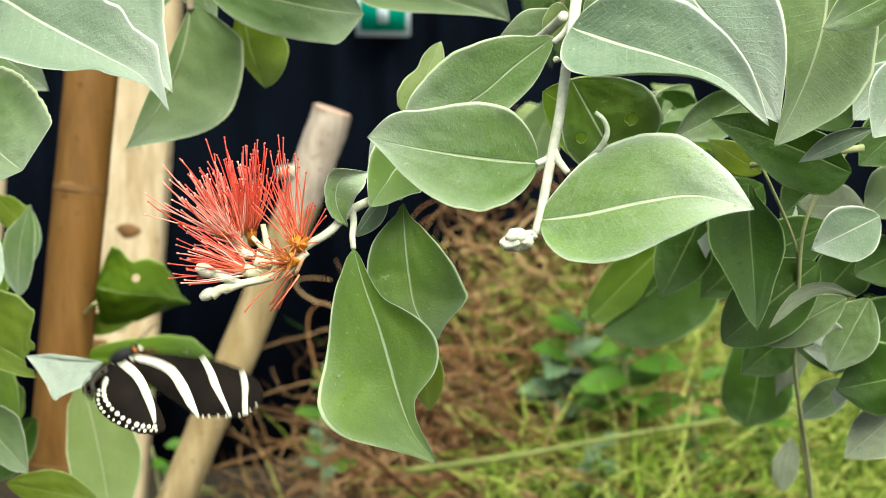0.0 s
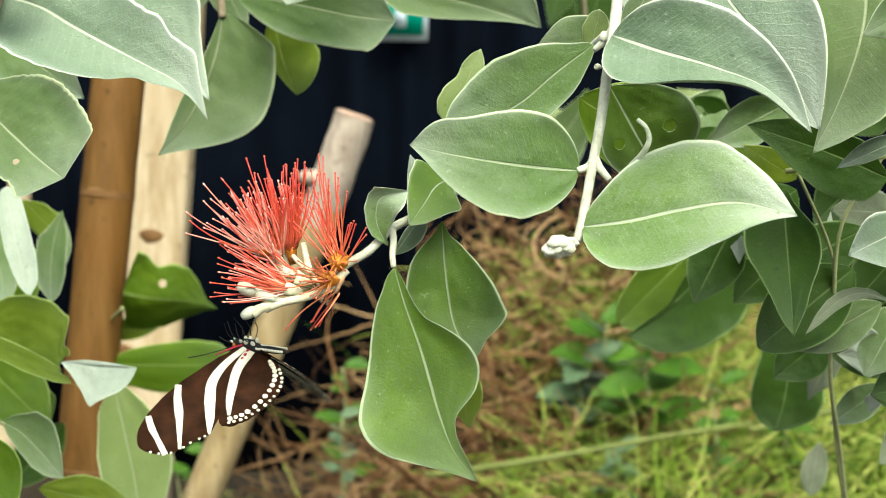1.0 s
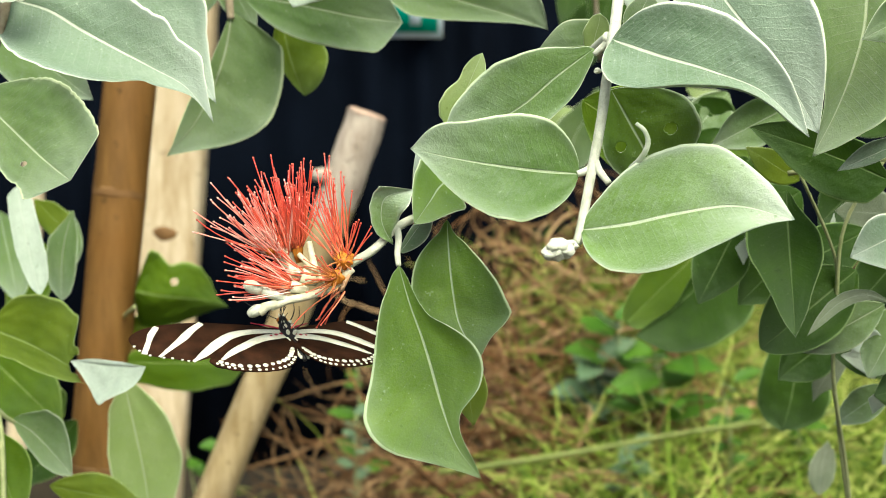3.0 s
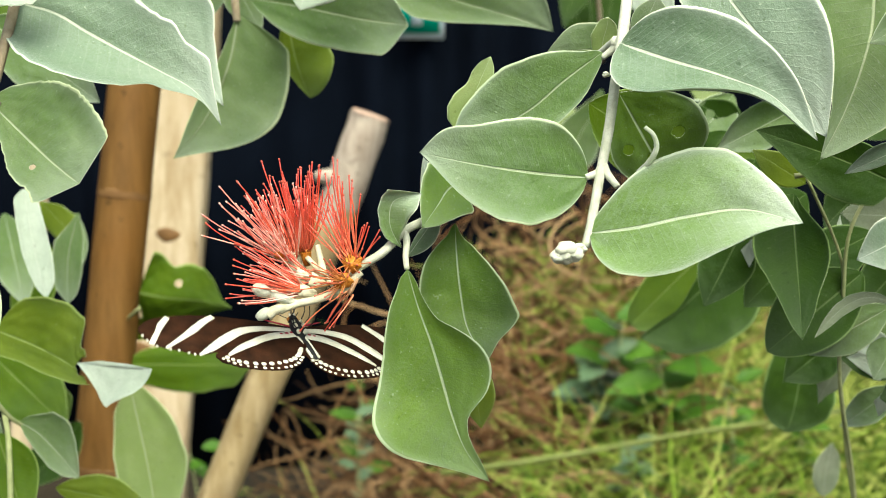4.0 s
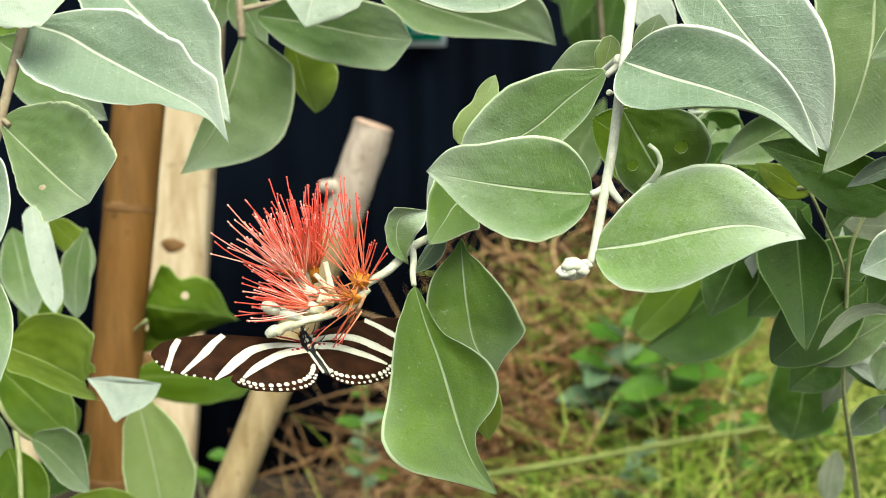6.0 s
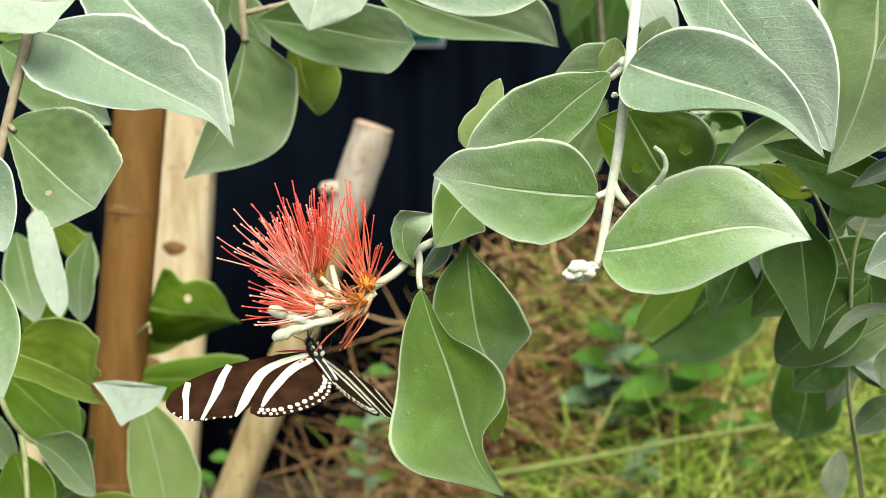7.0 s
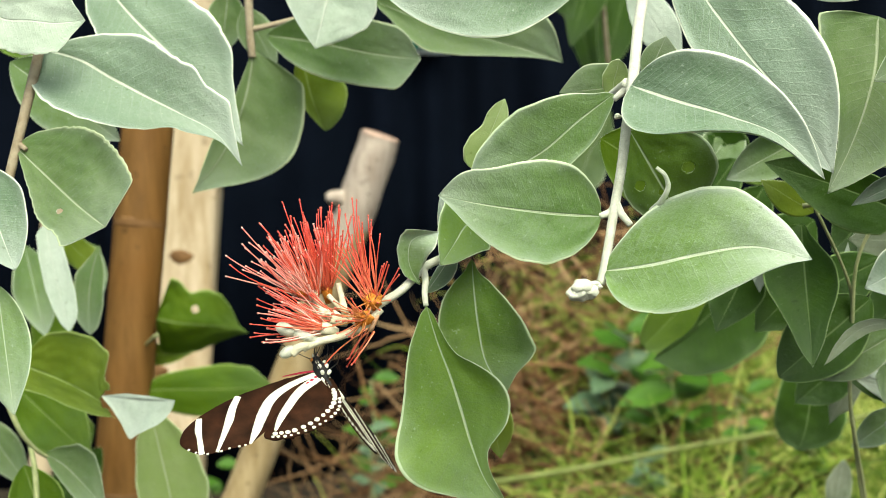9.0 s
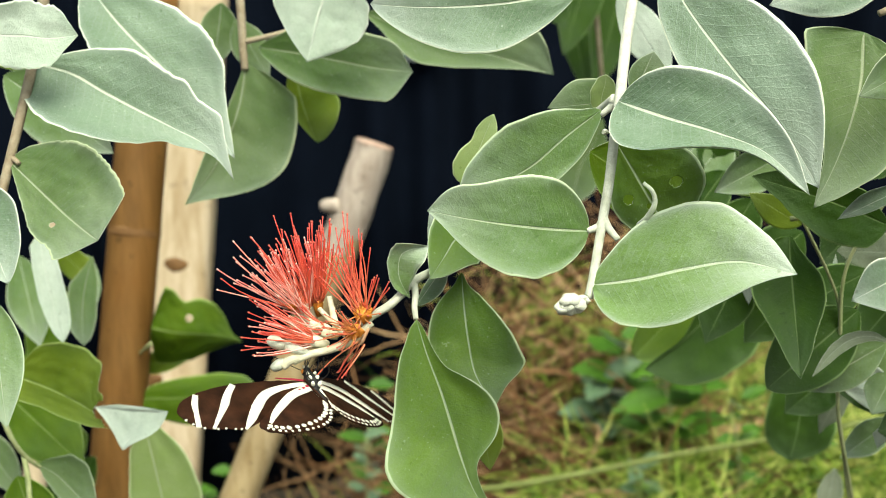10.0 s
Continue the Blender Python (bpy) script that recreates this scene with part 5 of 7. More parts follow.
def plank_post(at0, at1, wide, deep):
    thing = tagged(new("wooden_post"), "pale weathered split wooden post with dark knots standing in soil", "post")
    a, b = Vector(at0), Vector(at1)
    bm = bmesh.new()
    d = (b - a).normalized()
    side = d.cross(Vector((0, 1, 0))).normalized()
    back = d.cross(side)
    rings = []
    n = 60
    for i in range(n + 1):
        q = a.lerp(b, i / n)
        ring = []
        for k in range(24):
            t = 2 * math.pi * k / 24
            cx, cy = math.copysign(abs(math.cos(t)) ** 0.45, math.cos(t)), math.copysign(abs(math.sin(t)) ** 0.45, math.sin(t))
            g = 1 + 0.05 * noise.noise((t * 1.5, i * 0.18, 4)) + 0.02 * noise.noise((t * 6, i * 0.5, 4))
            ring.append(bm.verts.new(q + side * cx * wide / 2 * g + back * cy * deep / 2 * g))
        rings.append(ring)
    for r0, r1 in zip(rings, rings[1:]):
        for k in range(24):
            bm.faces.new((r0[k], r0[(k + 1) % 24], r1[(k + 1) % 24], r1[k]))
    bm.faces.new(rings[0][::-1])
    bm.faces.new(rings[-1])
    bmesh.ops.recalc_face_normals(bm, faces=bm.faces)
    part("shaft", bm, POST, thing)
    front = -back if back.y > 0 else back
    for s, h in ((0.740, -0.05), (0.630, 0.2)):
        bm = bmesh.new()
        blob(bm, a.lerp(b, s) + front * (deep / 2 - 0.0012) + side * wide * h, (0.014, 0.0085, 0.003), front, 0.25, 8, 14)
        part("knot", bm, STAKE_KNOT, thing)


def cut_branch(points, r0, r1):
    thing = tagged(new("cut_branch"), "pale peeled branch sawn off at the top leaning over dry needles", "branch")
    bm = bmesh.new()
    line = spline(points, 14)
    rings = sweep(bm, line, lambda i, n, a: (r0 + (r1 - r0) * i / n) * (1 + 0.10 * noise.noise((math.cos(a), math.sin(a), i * 0.12)) + 0.03 * noise.noise((math.cos(a) * 3, math.sin(a) * 3, i * 0.5))), 20, cap=False)
    bm.faces.new(rings[0][::-1])
    for f in bm.faces:
        f.material_index = 1 if f.calc_center_median().z > 0.872 + 0.03 * noise.noise(f.calc_center_median() * 40) else 0
    part("limb", bm, (LOG, BARED), thing)
    d = (line[-1] - line[-2]).normalized()
    bm = bmesh.new()
    sweep(bm, [line[-1] - d * 0.002, line[-1] + d * 0.0015], lambda i, n, a: r1 * (0.985 - 0.10 * i), 20)
    part("cut_end", bm, CUT, thing, "reddish brown sawn end")
    for at, way in [((-0.1048, 1.4418, 0.9111), (-0.0190, 0.0002, 0.0010)), ((-0.0820, 1.4434, 0.9183), (0.0140, 0.0008, 0.0039))]:
        bm = bmesh.new()
        at, way = Vector(at), Vector(way)
        sweep(bm, [at, at + way * 0.5, at + way * 0.85, at + way], lambda i, n, a: (0.0085, 0.0075, 0.006, 0.003)[i] * (1 + 0.15 * noise.noise((a * 2, i, 2))), 10)
        part("stub", bm, BARED, thing)


stake((-0.3243, 0.8675, -0.0200), (-0.2057, 1.0493, 1.1327), 0.0195, 0.0187)
plank_post((-0.3649, 1.4427, -0.0200), (-0.2741, 1.6202, 1.1233), 0.0801, 0.050)
stake((-0.4191, 1.0985, -0.0200), (-0.3311, 1.2172, 1.0085), 0.0105, 0.0100, POST, "thin pale wooden stake standing in soil")
cut_branch([(-0.4834, 1.4123, -0.0200), (-0.2291, 1.4421, 0.5757), (-0.1486, 1.4515, 0.7643), (-0.0911, 1.4511, 0.9066), (-0.0678, 1.4548, 0.9723)], 0.0195, 0.0208)


# ---- safety sign on the curtain ----
def box(bm, lo, hi, bevel=0.0):
    made = bmesh.ops.create_cube(bm, size=1)["verts"]
    for q in made:
        q.co = Vector([(a + b) / 2 + c * (b - a) for a, b, c in zip(lo, hi, q.co)])
    if bevel:
        bmesh.ops.bevel(bm, geom=[e for e in bm.edges if e.verts[0] in made], offset=bevel, segments=2, affect="EDGES")


def sign(x, y, z, w, h):
    thing = tagged(new("safety_sign"), "small white and green safety sign fixed to dark sheet", "sign")
    bm = bmesh.new()
    box(bm, (x - w / 2, y, z - h / 2), (x + w / 2, y + 0.004, z + h / 2), 0.0012)
    part("plate", bm, SIGN_WHITE, thing)
    m = w * 0.085
    bm = bmesh.new()
    box(bm, (x - w / 2 + m, y - 0.0015, z - h / 2 + m * 1.2), (x + w / 2 - m, y - 0.0002, z + h / 2 - m), 0.0004)
    part("green_field", bm, SIGN_GREEN, thing)
    for lo, hi in (((-0.10, -0.26), (0.10, 0.20)), ((-0.16, 0.24), (0.16, 0.34))):
        bm = bmesh.new()
        box(bm, (x + lo[0] * w, y - 0.0030, z + lo[1] * h), (x + hi[0] * w, y - 0.0017, z + hi[1] * h), 0.0004)
        part("white_mark", bm, SIGN_WHITE, thing)


sign(-0.0457, 2.9684, 1.0019, 0.1108, 0.1108)


# ---- dry needles, grass and weeds ----
def ribbon(verts, faces, foot, way, length, width, curl, rnd, seg=6):
    """Adds one thin three-sided strand."""
    way = Vector(way).normalized()
    side = way.cross(Vector((rnd.uniform(-1, 1), rnd.uniform(-1, 1), rnd.uniform(-1, 1)))).normalized()
    p, first = Vector(foot), len(verts)
    bend = way.cross(side)
    for i in range(seg + 1):
        w = width * (1 - 0.75 * i / seg)
        for k in range(3):
            a = 2.0944 * k
            verts.append(p + (side * math.cos(a) + bend * math.sin(a)) * w)
        if i < seg:
            for k in range(3):
                j = (k + 1) % 3
                q = first + i * 3
                faces.append((q + k, q + j, q + 3 + j, q + 3 + k))
        p = p + way * (length / seg)
        way = (way + bend * curl[0] / seg + Vector((0, 0, -curl[1] / seg)) + Vector((rnd.gauss(0, 1), rnd.gauss(0, 1), rnd.gauss(0, 1))) * 0.10).normalized()
        bend = way.cross(side).normalized()


def stuff(name, label, category, mat, verts, faces):
    me = bpy.data.meshes.new(name)
    me.from_pydata(verts, [], faces)
    me.materials.append(mat)
    for p in me.polygons:
        p.use_smooth = True
    return tagged(new(name, me), label, category, kind="stuff")


def heap_height(x, y):
    """The top of the needle heap before the curtain."""
    return max(0.0, 0.36 * math.exp(-((x - 0.27) / 0.36) ** 2) * math.exp(-((y - 2.75) / 0.32) ** 2) + 0.05 * noise.noise((x * 6, y * 6, 2)))


def needles():
    rnd = random.Random(5)
    verts, faces = [], []
    for k in range(1500):
        x, y = (rnd.gauss(0.17, 0.25), rnd.uniform(2.05, 2.9)) if k < 700 else (rnd.uniform(-0.26, 0.05), rnd.uniform(1.9, 2.6))
        if k < 700 and (x < -0.16 or x < 0 and rnd.random() < 0.4):
            continue
        loose = k >= 700
        h = heap_height(x, y) * (0.7 if x < 0.1 else 1.0)
        z = soil_height(x, y) + h * rnd.uniform(0.25, 1.05) + 0.01
        a = rnd.uniform(0, 6.28)
        tilt = rnd.uniform(-0.7, -0.1 if x < 0.12 else 0.25)
        first, count = len(verts), len(faces)
        ribbon(verts, faces, (x, y, z), (math.cos(a), math.sin(a) * 0.6 - 0.3, tilt), rnd.uniform(0.15, 0.36) if loose else rnd.uniform(0.25, 0.60), rnd.uniform(0.0012, 0.0026) if loose else rnd.uniform(0.0020, 0.0048), (rnd.choice((-1, 1)) * rnd.uniform(0.8, 3.0 if loose else 6.5), rnd.uniform(0, 1.0)), rnd, 18)
        if any(v[0] < 0 and v[2] > 0.66 for v in verts[first:]):
            del verts[first:], faces[count:]
    for k in range(170):
        x, y = rnd.gauss(0.16, 0.20), rnd.uniform(2.0, 2.5)
        if x < 0.02:
            continue
        z = soil_height(x, y) + heap_height(x, y) * rnd.uniform(0.5, 1.1) + 0.03
        a = rnd.choice((-0.9, -0.5, 0.3, 2.6)) + rnd.gauss(0, 0.3)
        ribbon(verts, faces, (x, y, z), (math.cos(a), -0.25, math.sin(a) * 0.8), rnd.uniform(0.12, 0.34), rnd.uniform(0.0035, 0.0062), (rnd.uniform(-0.8, 0.8), rnd.uniform(0, 0.5)), rnd, 6)
    return stuff("dry_needles", "tangled heap of dry brown curling needles and stalks", "dry plant litter", STRAW, verts, faces)


def grass():
    rnd = random.Random(8)
    verts, faces = [], []
    for k in range(6500):
        x, y = rnd.uniform(-0.5, 1.1), rnd.uniform(1.75, 2.9)
        if x < 0.12 and rnd.random() < 0.95 or x < 0.3 and rnd.random() < 0.35:
            continue
        z = soil_height(x, y) + 0.4 * heap_height(x, y)
        a = rnd.uniform(0, 6.28)
        ribbon(verts, faces, (x, y, z), (math.cos(a), math.sin(a), rnd.uniform(0.4, 1.8)), rnd.uniform(0.06, 0.26), rnd.uniform(0.0012, 0.0046), (rnd.uniform(-1, 1), rnd.uniform(0.4, 1.8)), rnd, 5)
    for k in range(26):
        x, y = rnd.uniform(0.0, 0.5), rnd.uniform(2.0, 2.3)
        ribbon(verts, faces, (x, y, soil_height(x, y) + 0.03), (1, 0.15, rnd.uniform(0.15, 0.6)), rnd.uniform(0.3, 0.6), rnd.uniform(0.002, 0.0034), (rnd.uniform(-0.4, 0.4), rnd.uniform(0.2, 0.6)), rnd, 8)
    return stuff("grass", "loose pale green grass growing through dry litter", "grass", GRASS, verts, faces)


def grass_stem(points, r0, r1):
    """A long stalk that leans across the grass."""
    thing = tagged(new("grass_stem"), "long pale green grass stalk leaning across the grass", "grass", "leaning grass stalks")
    part("stalk", tube(points, r0, r1, 7), STALK, thing)


needles()
grass()
grass_stem([(0.0047, 1.9000, 0.4224), (0.1706, 1.9200, 0.4399), (0.3310, 1.9400, 0.4635), (0.4700, 1.9600, 0.4784)], 0.0050, 0.0038)
grass_stem([(0.4672, 1.9800, 0.4605), (0.5608, 2.0000, 0.4767), (0.6815, 2.0000, 0.5049)], 0.0042, 0.0034)


def weed(x, y, z, size, mat, seed, label):
    """A small upright herb with paired leaves."""
    rnd = random.Random(seed)
    thing = tagged(new("weed"), label, "weed", "weeds in the grass")
    part("stem", tube([(x, y, soil_height(x, y) - 0.01), (x + 0.01, y, (z + soil_height(x, y)) / 2), (x + rnd.uniform(-0.02, 0.02), y - 0.01, z)], 0.003, 0.0015, 6), GREENWOOD, thing)
    for k in range(9):
        a = k * 2.4
        low = soil_height(x, y)
        h = low + (z - low) * (0.45 + 0.55 * k / 8)
        foot = Vector((x + 0.008, y, h))
        way = Vector((math.cos(a), math.sin(a) * 0.7 - 0.2, rnd.uniform(-0.2, 0.5))).normalized()
        leaf(thing, foot, foot + way * size * rnd.uniform(0.8, 1.2), (0.1, -0.5, 0.9), size * 0.3, size * 0.3, fold=(15, 15), skin=mat)


weed(0.347, 2.172, 0.546, 0.090, WEED, 1, "small green leafy weed growing among dry needles")
weed(0.280, 2.274, 0.546, 0.090, WEED, 2, "small green leafy weed growing among dry needles")
weed(0.253, 2.261, 0.483, 0.070, MIST, 3, "small grey-green soft-leaved weed growing among dry needles")
weed(0.423, 2.013, 0.522, 0.040, WEED, 4, "small green leafy weed growing among dry needles")
weed(-0.135, 2.307, 0.460, 0.050, WEED, 5, "small green leafy weed growing among dry needles")
weed(-0.132, 2.099, 0.442, 0.035, MIST, 6, "small grey-green soft-leaved weed growing among dry needles")
weed(0.275, 1.993, 0.426, 0.040, MIST, 7, "small grey-green soft-leaved weed growing among dry needles")
weed(-0.380, 2.175, 0.360, 0.040, WEED, 8, "small green leafy weed growing among dry needles")
weed(0.546, 2.102, 0.458, 0.045, WEED, 9, "small green leafy weed growing among dry needles")
weed(0.352, 2.324, 0.542, 0.040, WEED, 10, "small green leafy weed growing among dry needles")


# ---- unseen crown, added overhead to shade the bed behind ----
def crown():
    rnd = random.Random(21)
    thing = tagged(new("added_shade_crown"), "unseen crown of grey-green foliage on thin limbs, added overhead for shade", "shrub")
    limbs = [((0.95, 1.2, 0.25), (0.9, 1.15, 1.0), (0.75, 1.1, 1.6), (0.45, 1.2, 1.92)), ((0.75, 1.1, 1.6), (0.5, 0.8, 1.65), (0.32, 0.5, 1.5)),
             ((0.75, 1.1, 1.6), (0.1, 1.3, 1.9), (-0.5, 1.35, 2.0)), ((0.5, 0.8, 1.65), (0.1, 0.7, 1.52), (-0.2, 0.72, 1.38))]
    for n, line in enumerate(limbs):
        part("limb", tube(line, 0.016 if n == 0 else 0.008, 0.007 if n == 0 else 0.003, 10), BARK, thing)
    for top in [(0.0644, 0.4621, 1.1527), (-0.1490, 0.5450, 1.1410), (-0.0966, 0.7063, 1.1542), (0.1862, 0.4811, 1.1529), (0.1399, 1.3349, 1.1777)]:
        top = Vector(top)
        part("limb", tube([top - Vector((0, 0, 0.004)), top + Vector((0.004, 0.004, 0.03)), top + Vector((0.03, 0.03, 0.10)), (top * 0.5 + Vector((0.17, 0.27, 0.80))), (0.34, 0.54, 1.53)], 0.0022, 0.0045, 8), BARK, thing)
    for foot in [(0.1816, 0.5804, 0.8984), (-0.1873, 0.6063, 0.8763)]:
        foot = Vector(foot)
        part("limb", tube([foot + Vector((0, 0, 0.01)), foot - Vector((0, 0, 0.05)), (foot.x * 1.1, foot.y * 1.15, 0.45), (foot.x * 1.1, foot.y * 1.2, -0.02)], 0.0018, 0.004, 8), BARK, thing)
    verts, faces = [], []
    for k in range(700):
        c = Vector((rnd.uniform(-0.9, 1.3), rnd.uniform(1.0, 1.85), rnd.uniform(1.65, 2.1)))
        way = Vector((rnd.gauss(0, 1), rnd.gauss(0, 1), rnd.gauss(-0.4, 0.6))).normalized()
        side = way.cross(Vector((rnd.gauss(0, 0.4), rnd.gauss(0, 0.4), 1))).normalized()
        up = side.cross(way)
        size, first = rnd.uniform(0.045, 0.07), len(verts)
        for s, w in ((0, 0.02), (0.2, 0.36), (0.5, 0.5), (0.8, 0.3), (1, 0.02)):
            for x in (-1, 0, 1):
                verts.append(c + way * size * s + side * (x * w * size * 0.55) + up * (abs(x) * w * size * 0.12 + 0.1 * size * s * (1 - s)))
        for i in range(4):
            for j in range(2):
                q = first + i * 3 + j
                faces.append((q, q + 1, q + 4, q + 3))
    me = bpy.data.meshes.new("foliage")
    me.from_pydata(verts, [], faces)
    me.materials.append(DARK)
    ob = new("foliage", me)
    ob.parent = thing
    tagged(ob, kind="stuff")


crown()


# ---- the striped butterfly ----
UNIT = 0.0001899
VELVET = blotchy("black upper wing", (0.006, 0.005, 0.004), (0.014, 0.010, 0.008), 90, 0.85, 20, 0.0001, 0.06)


def flat_shape(outline, thick, flip, mats, lift=0.0, dome=0.0):
    """A thin plate from a closed outline in the wing's plane, with an upper (second) and a lower (first) skin."""
    bm = bmesh.new()
    n = len(outline)
    low = [bm.verts.new((flip * x * UNIT, y * UNIT, thick / 2 + lift + dome * math.sin(x * 0.02))) for x, y in outline]
    top = [bm.verts.new((q.co.x, q.co.y, q.co.z - thick - 2 * lift)) for q in low]
    faces = [bm.faces.new(low), bm.faces.new(top[::-1])]
    faces[1].material_index = 1
    for k in range(n):
        bm.faces.new((low[k], top[k], top[(k + 1) % n], low[(k + 1) % n]))
    bmesh.ops.triangulate(bm, faces=faces)
    bmesh.ops.recalc_face_normals(bm, faces=bm.faces)
    return bm


def closed(points, steps=6, ragged=0.0):
    p = [Vector((*q, 0)) for q in points]
    n, out = len(p), []
    for i in range(n):
        a, b, c, d = p[i - 1], p[i], p[(i + 1) % n], p[(i + 2) % n]
        for k in range(steps):
            t = k / steps
            q = 0.5 * (2 * b + (c - a) * t + (2 * a - 5 * b + 4 * c - d) * t * t + (3 * b - a - 3 * c + d) * t**3)
            w = ragged * noise.noise((q.x * 0.12, q.y * 0.12, 5))
            out.append((q.x + w, q.y + w))
    return out


def band(points, widths, ragged=0.8):
    """The outline of a tapering band along a line."""
    line = spline([(*q, 0) for q in points], 7)
    n, left, right = len(line), [], []
    for i, q in enumerate(line):
        way = (line[min(i + 1, n - 1)] - line[max(i - 1, 0)]).normalized()
        s = i / (n - 1) * (len(widths) - 1)
        k = min(int(s), len(widths) - 2)
        w = (widths[k] + (widths[k + 1] - widths[k]) * (s - k)) / 2
        side = Vector((-way.y, way.x, 0))
        left.append(q + side * (w + ragged * noise.noise((i * 0.7, 1, points[0][0]))))
        right.append(q - side * (w + ragged * noise.noise((i * 0.7, 9, points[0][0]))))
    return [(q.x, q.y) for q in left + right[::-1]]


def wing_pair(parent, flip):
    fore = closed(((-6, -9), (60, -28), (150, -37), (212, -33), (256, -21), (277, -6), (286, 10), (280, 32), (265, 50), (240, 60), (214, 65), (189, 72), (150, 60), (90, 38), (30, 16), (-4, 2)), 6, 1.2)
    hind = closed(((-2, -2), (60, 12), (118, 38), (158, 66), (154, 83), (128, 97), (86, 103), (50, 101), (24, 92), (8, 76), (0, 56), (-7, 30), (-6, 6)), 6, 2.0)
    wing = part("wing", flat_shape(fore, 0.00012, flip, None), (WING, VELVET), parent, "long dark brown wing with cream stripes")
    plate = part("hind_wing", flat_shape([(x, y) for x, y in hind], 0.00012, flip, None, 0.00016), (WING, VELVET), parent, "rounded hind wing with a row of cream dots")
    for pts, w in ((((232, -26), (246, -3), (253, 15), (267, 49)), (10, 12, 9, 10)), (((151, -36), (172, -17), (190, 4), (207, 22), (243, 58)), (11, 13, 15, 11, 5)),
                   (((4, -9), (60, -10), (104, 0), (136, 24), (164, 51), (188, 72)), (9, 13, 17, 19, 15, 4))):
        part("stripe", flat_shape(band(pts, w), 0.00012, flip, None, 0.00006), (STRIPE, STRIPE), wing)
    part("stripe", flat_shape(band(((4, 5), (24, 5), (58, 14), (94, 35), (118, 52), (138, 70)), (9, 17, 16, 15, 12, 5)), 0.00012, flip, None, 0.00024), (STRIPE, STRIPE), plate)
    rnd = random.Random(3)
    for line, count, size in ((((5, 42), (12, 58), (26, 73), (52, 84), (86, 89), (118, 86), (142, 76)), 15, 4.4), (((7, 66), (22, 86), (50, 97), (86, 99), (124, 93), (149, 80)), 15, 3.0)):
        way = spline([(*q, 0) for q in line], 12)
        for k in range(count):
            q = way[round(k * (len(way) - 1) / (count - 1))]
            r = size * rnd.uniform(0.8, 1.15)
            dot = [(q.x + r * math.cos(a) * rnd.uniform(0.9, 1.15), q.y + r * math.sin(a)) for a in (2 * math.pi * j / 9 for j in range(9))]
            part("dot", flat_shape(dot, 0.00012, flip, None, 0.00024), (STRIPE, STRIPE), plate)
    for x, y in ((280, 28), (273, 40), (258, 53), (236, 60), (222, 62), (206, 67), (196, 70)):
        fringe = [(x + 2.6 * math.cos(a), y + 2.0 * math.sin(a)) for a in (2 * math.pi * j / 7 for j in range(7))]
        part("dot", flat_shape(fringe, 0.00012, flip, None, 0.00008), (STRIPE, STRIPE), wing)
    for x, y, r in ((14, -2, 4), (24, 1, 4), (34, 3, 3)):
        spot = [(x + r * math.cos(a), y + r * 0.7 * math.sin(a)) for a in (2 * math.pi * j / 8 for j in range(8))]
        part("red_spot", flat_shape(spot, 0.00012, flip, None, 0.00026), (CRIMSON, VELVET), wing)
    part("red_edge", flat_shape(band(((2, -14), (30, -26), (62, -36)), (4, 4, 1), 0.2), 0.00012, flip, None, 0.00007), (CRIMSON, VELVET), wing)
    return wing, plate


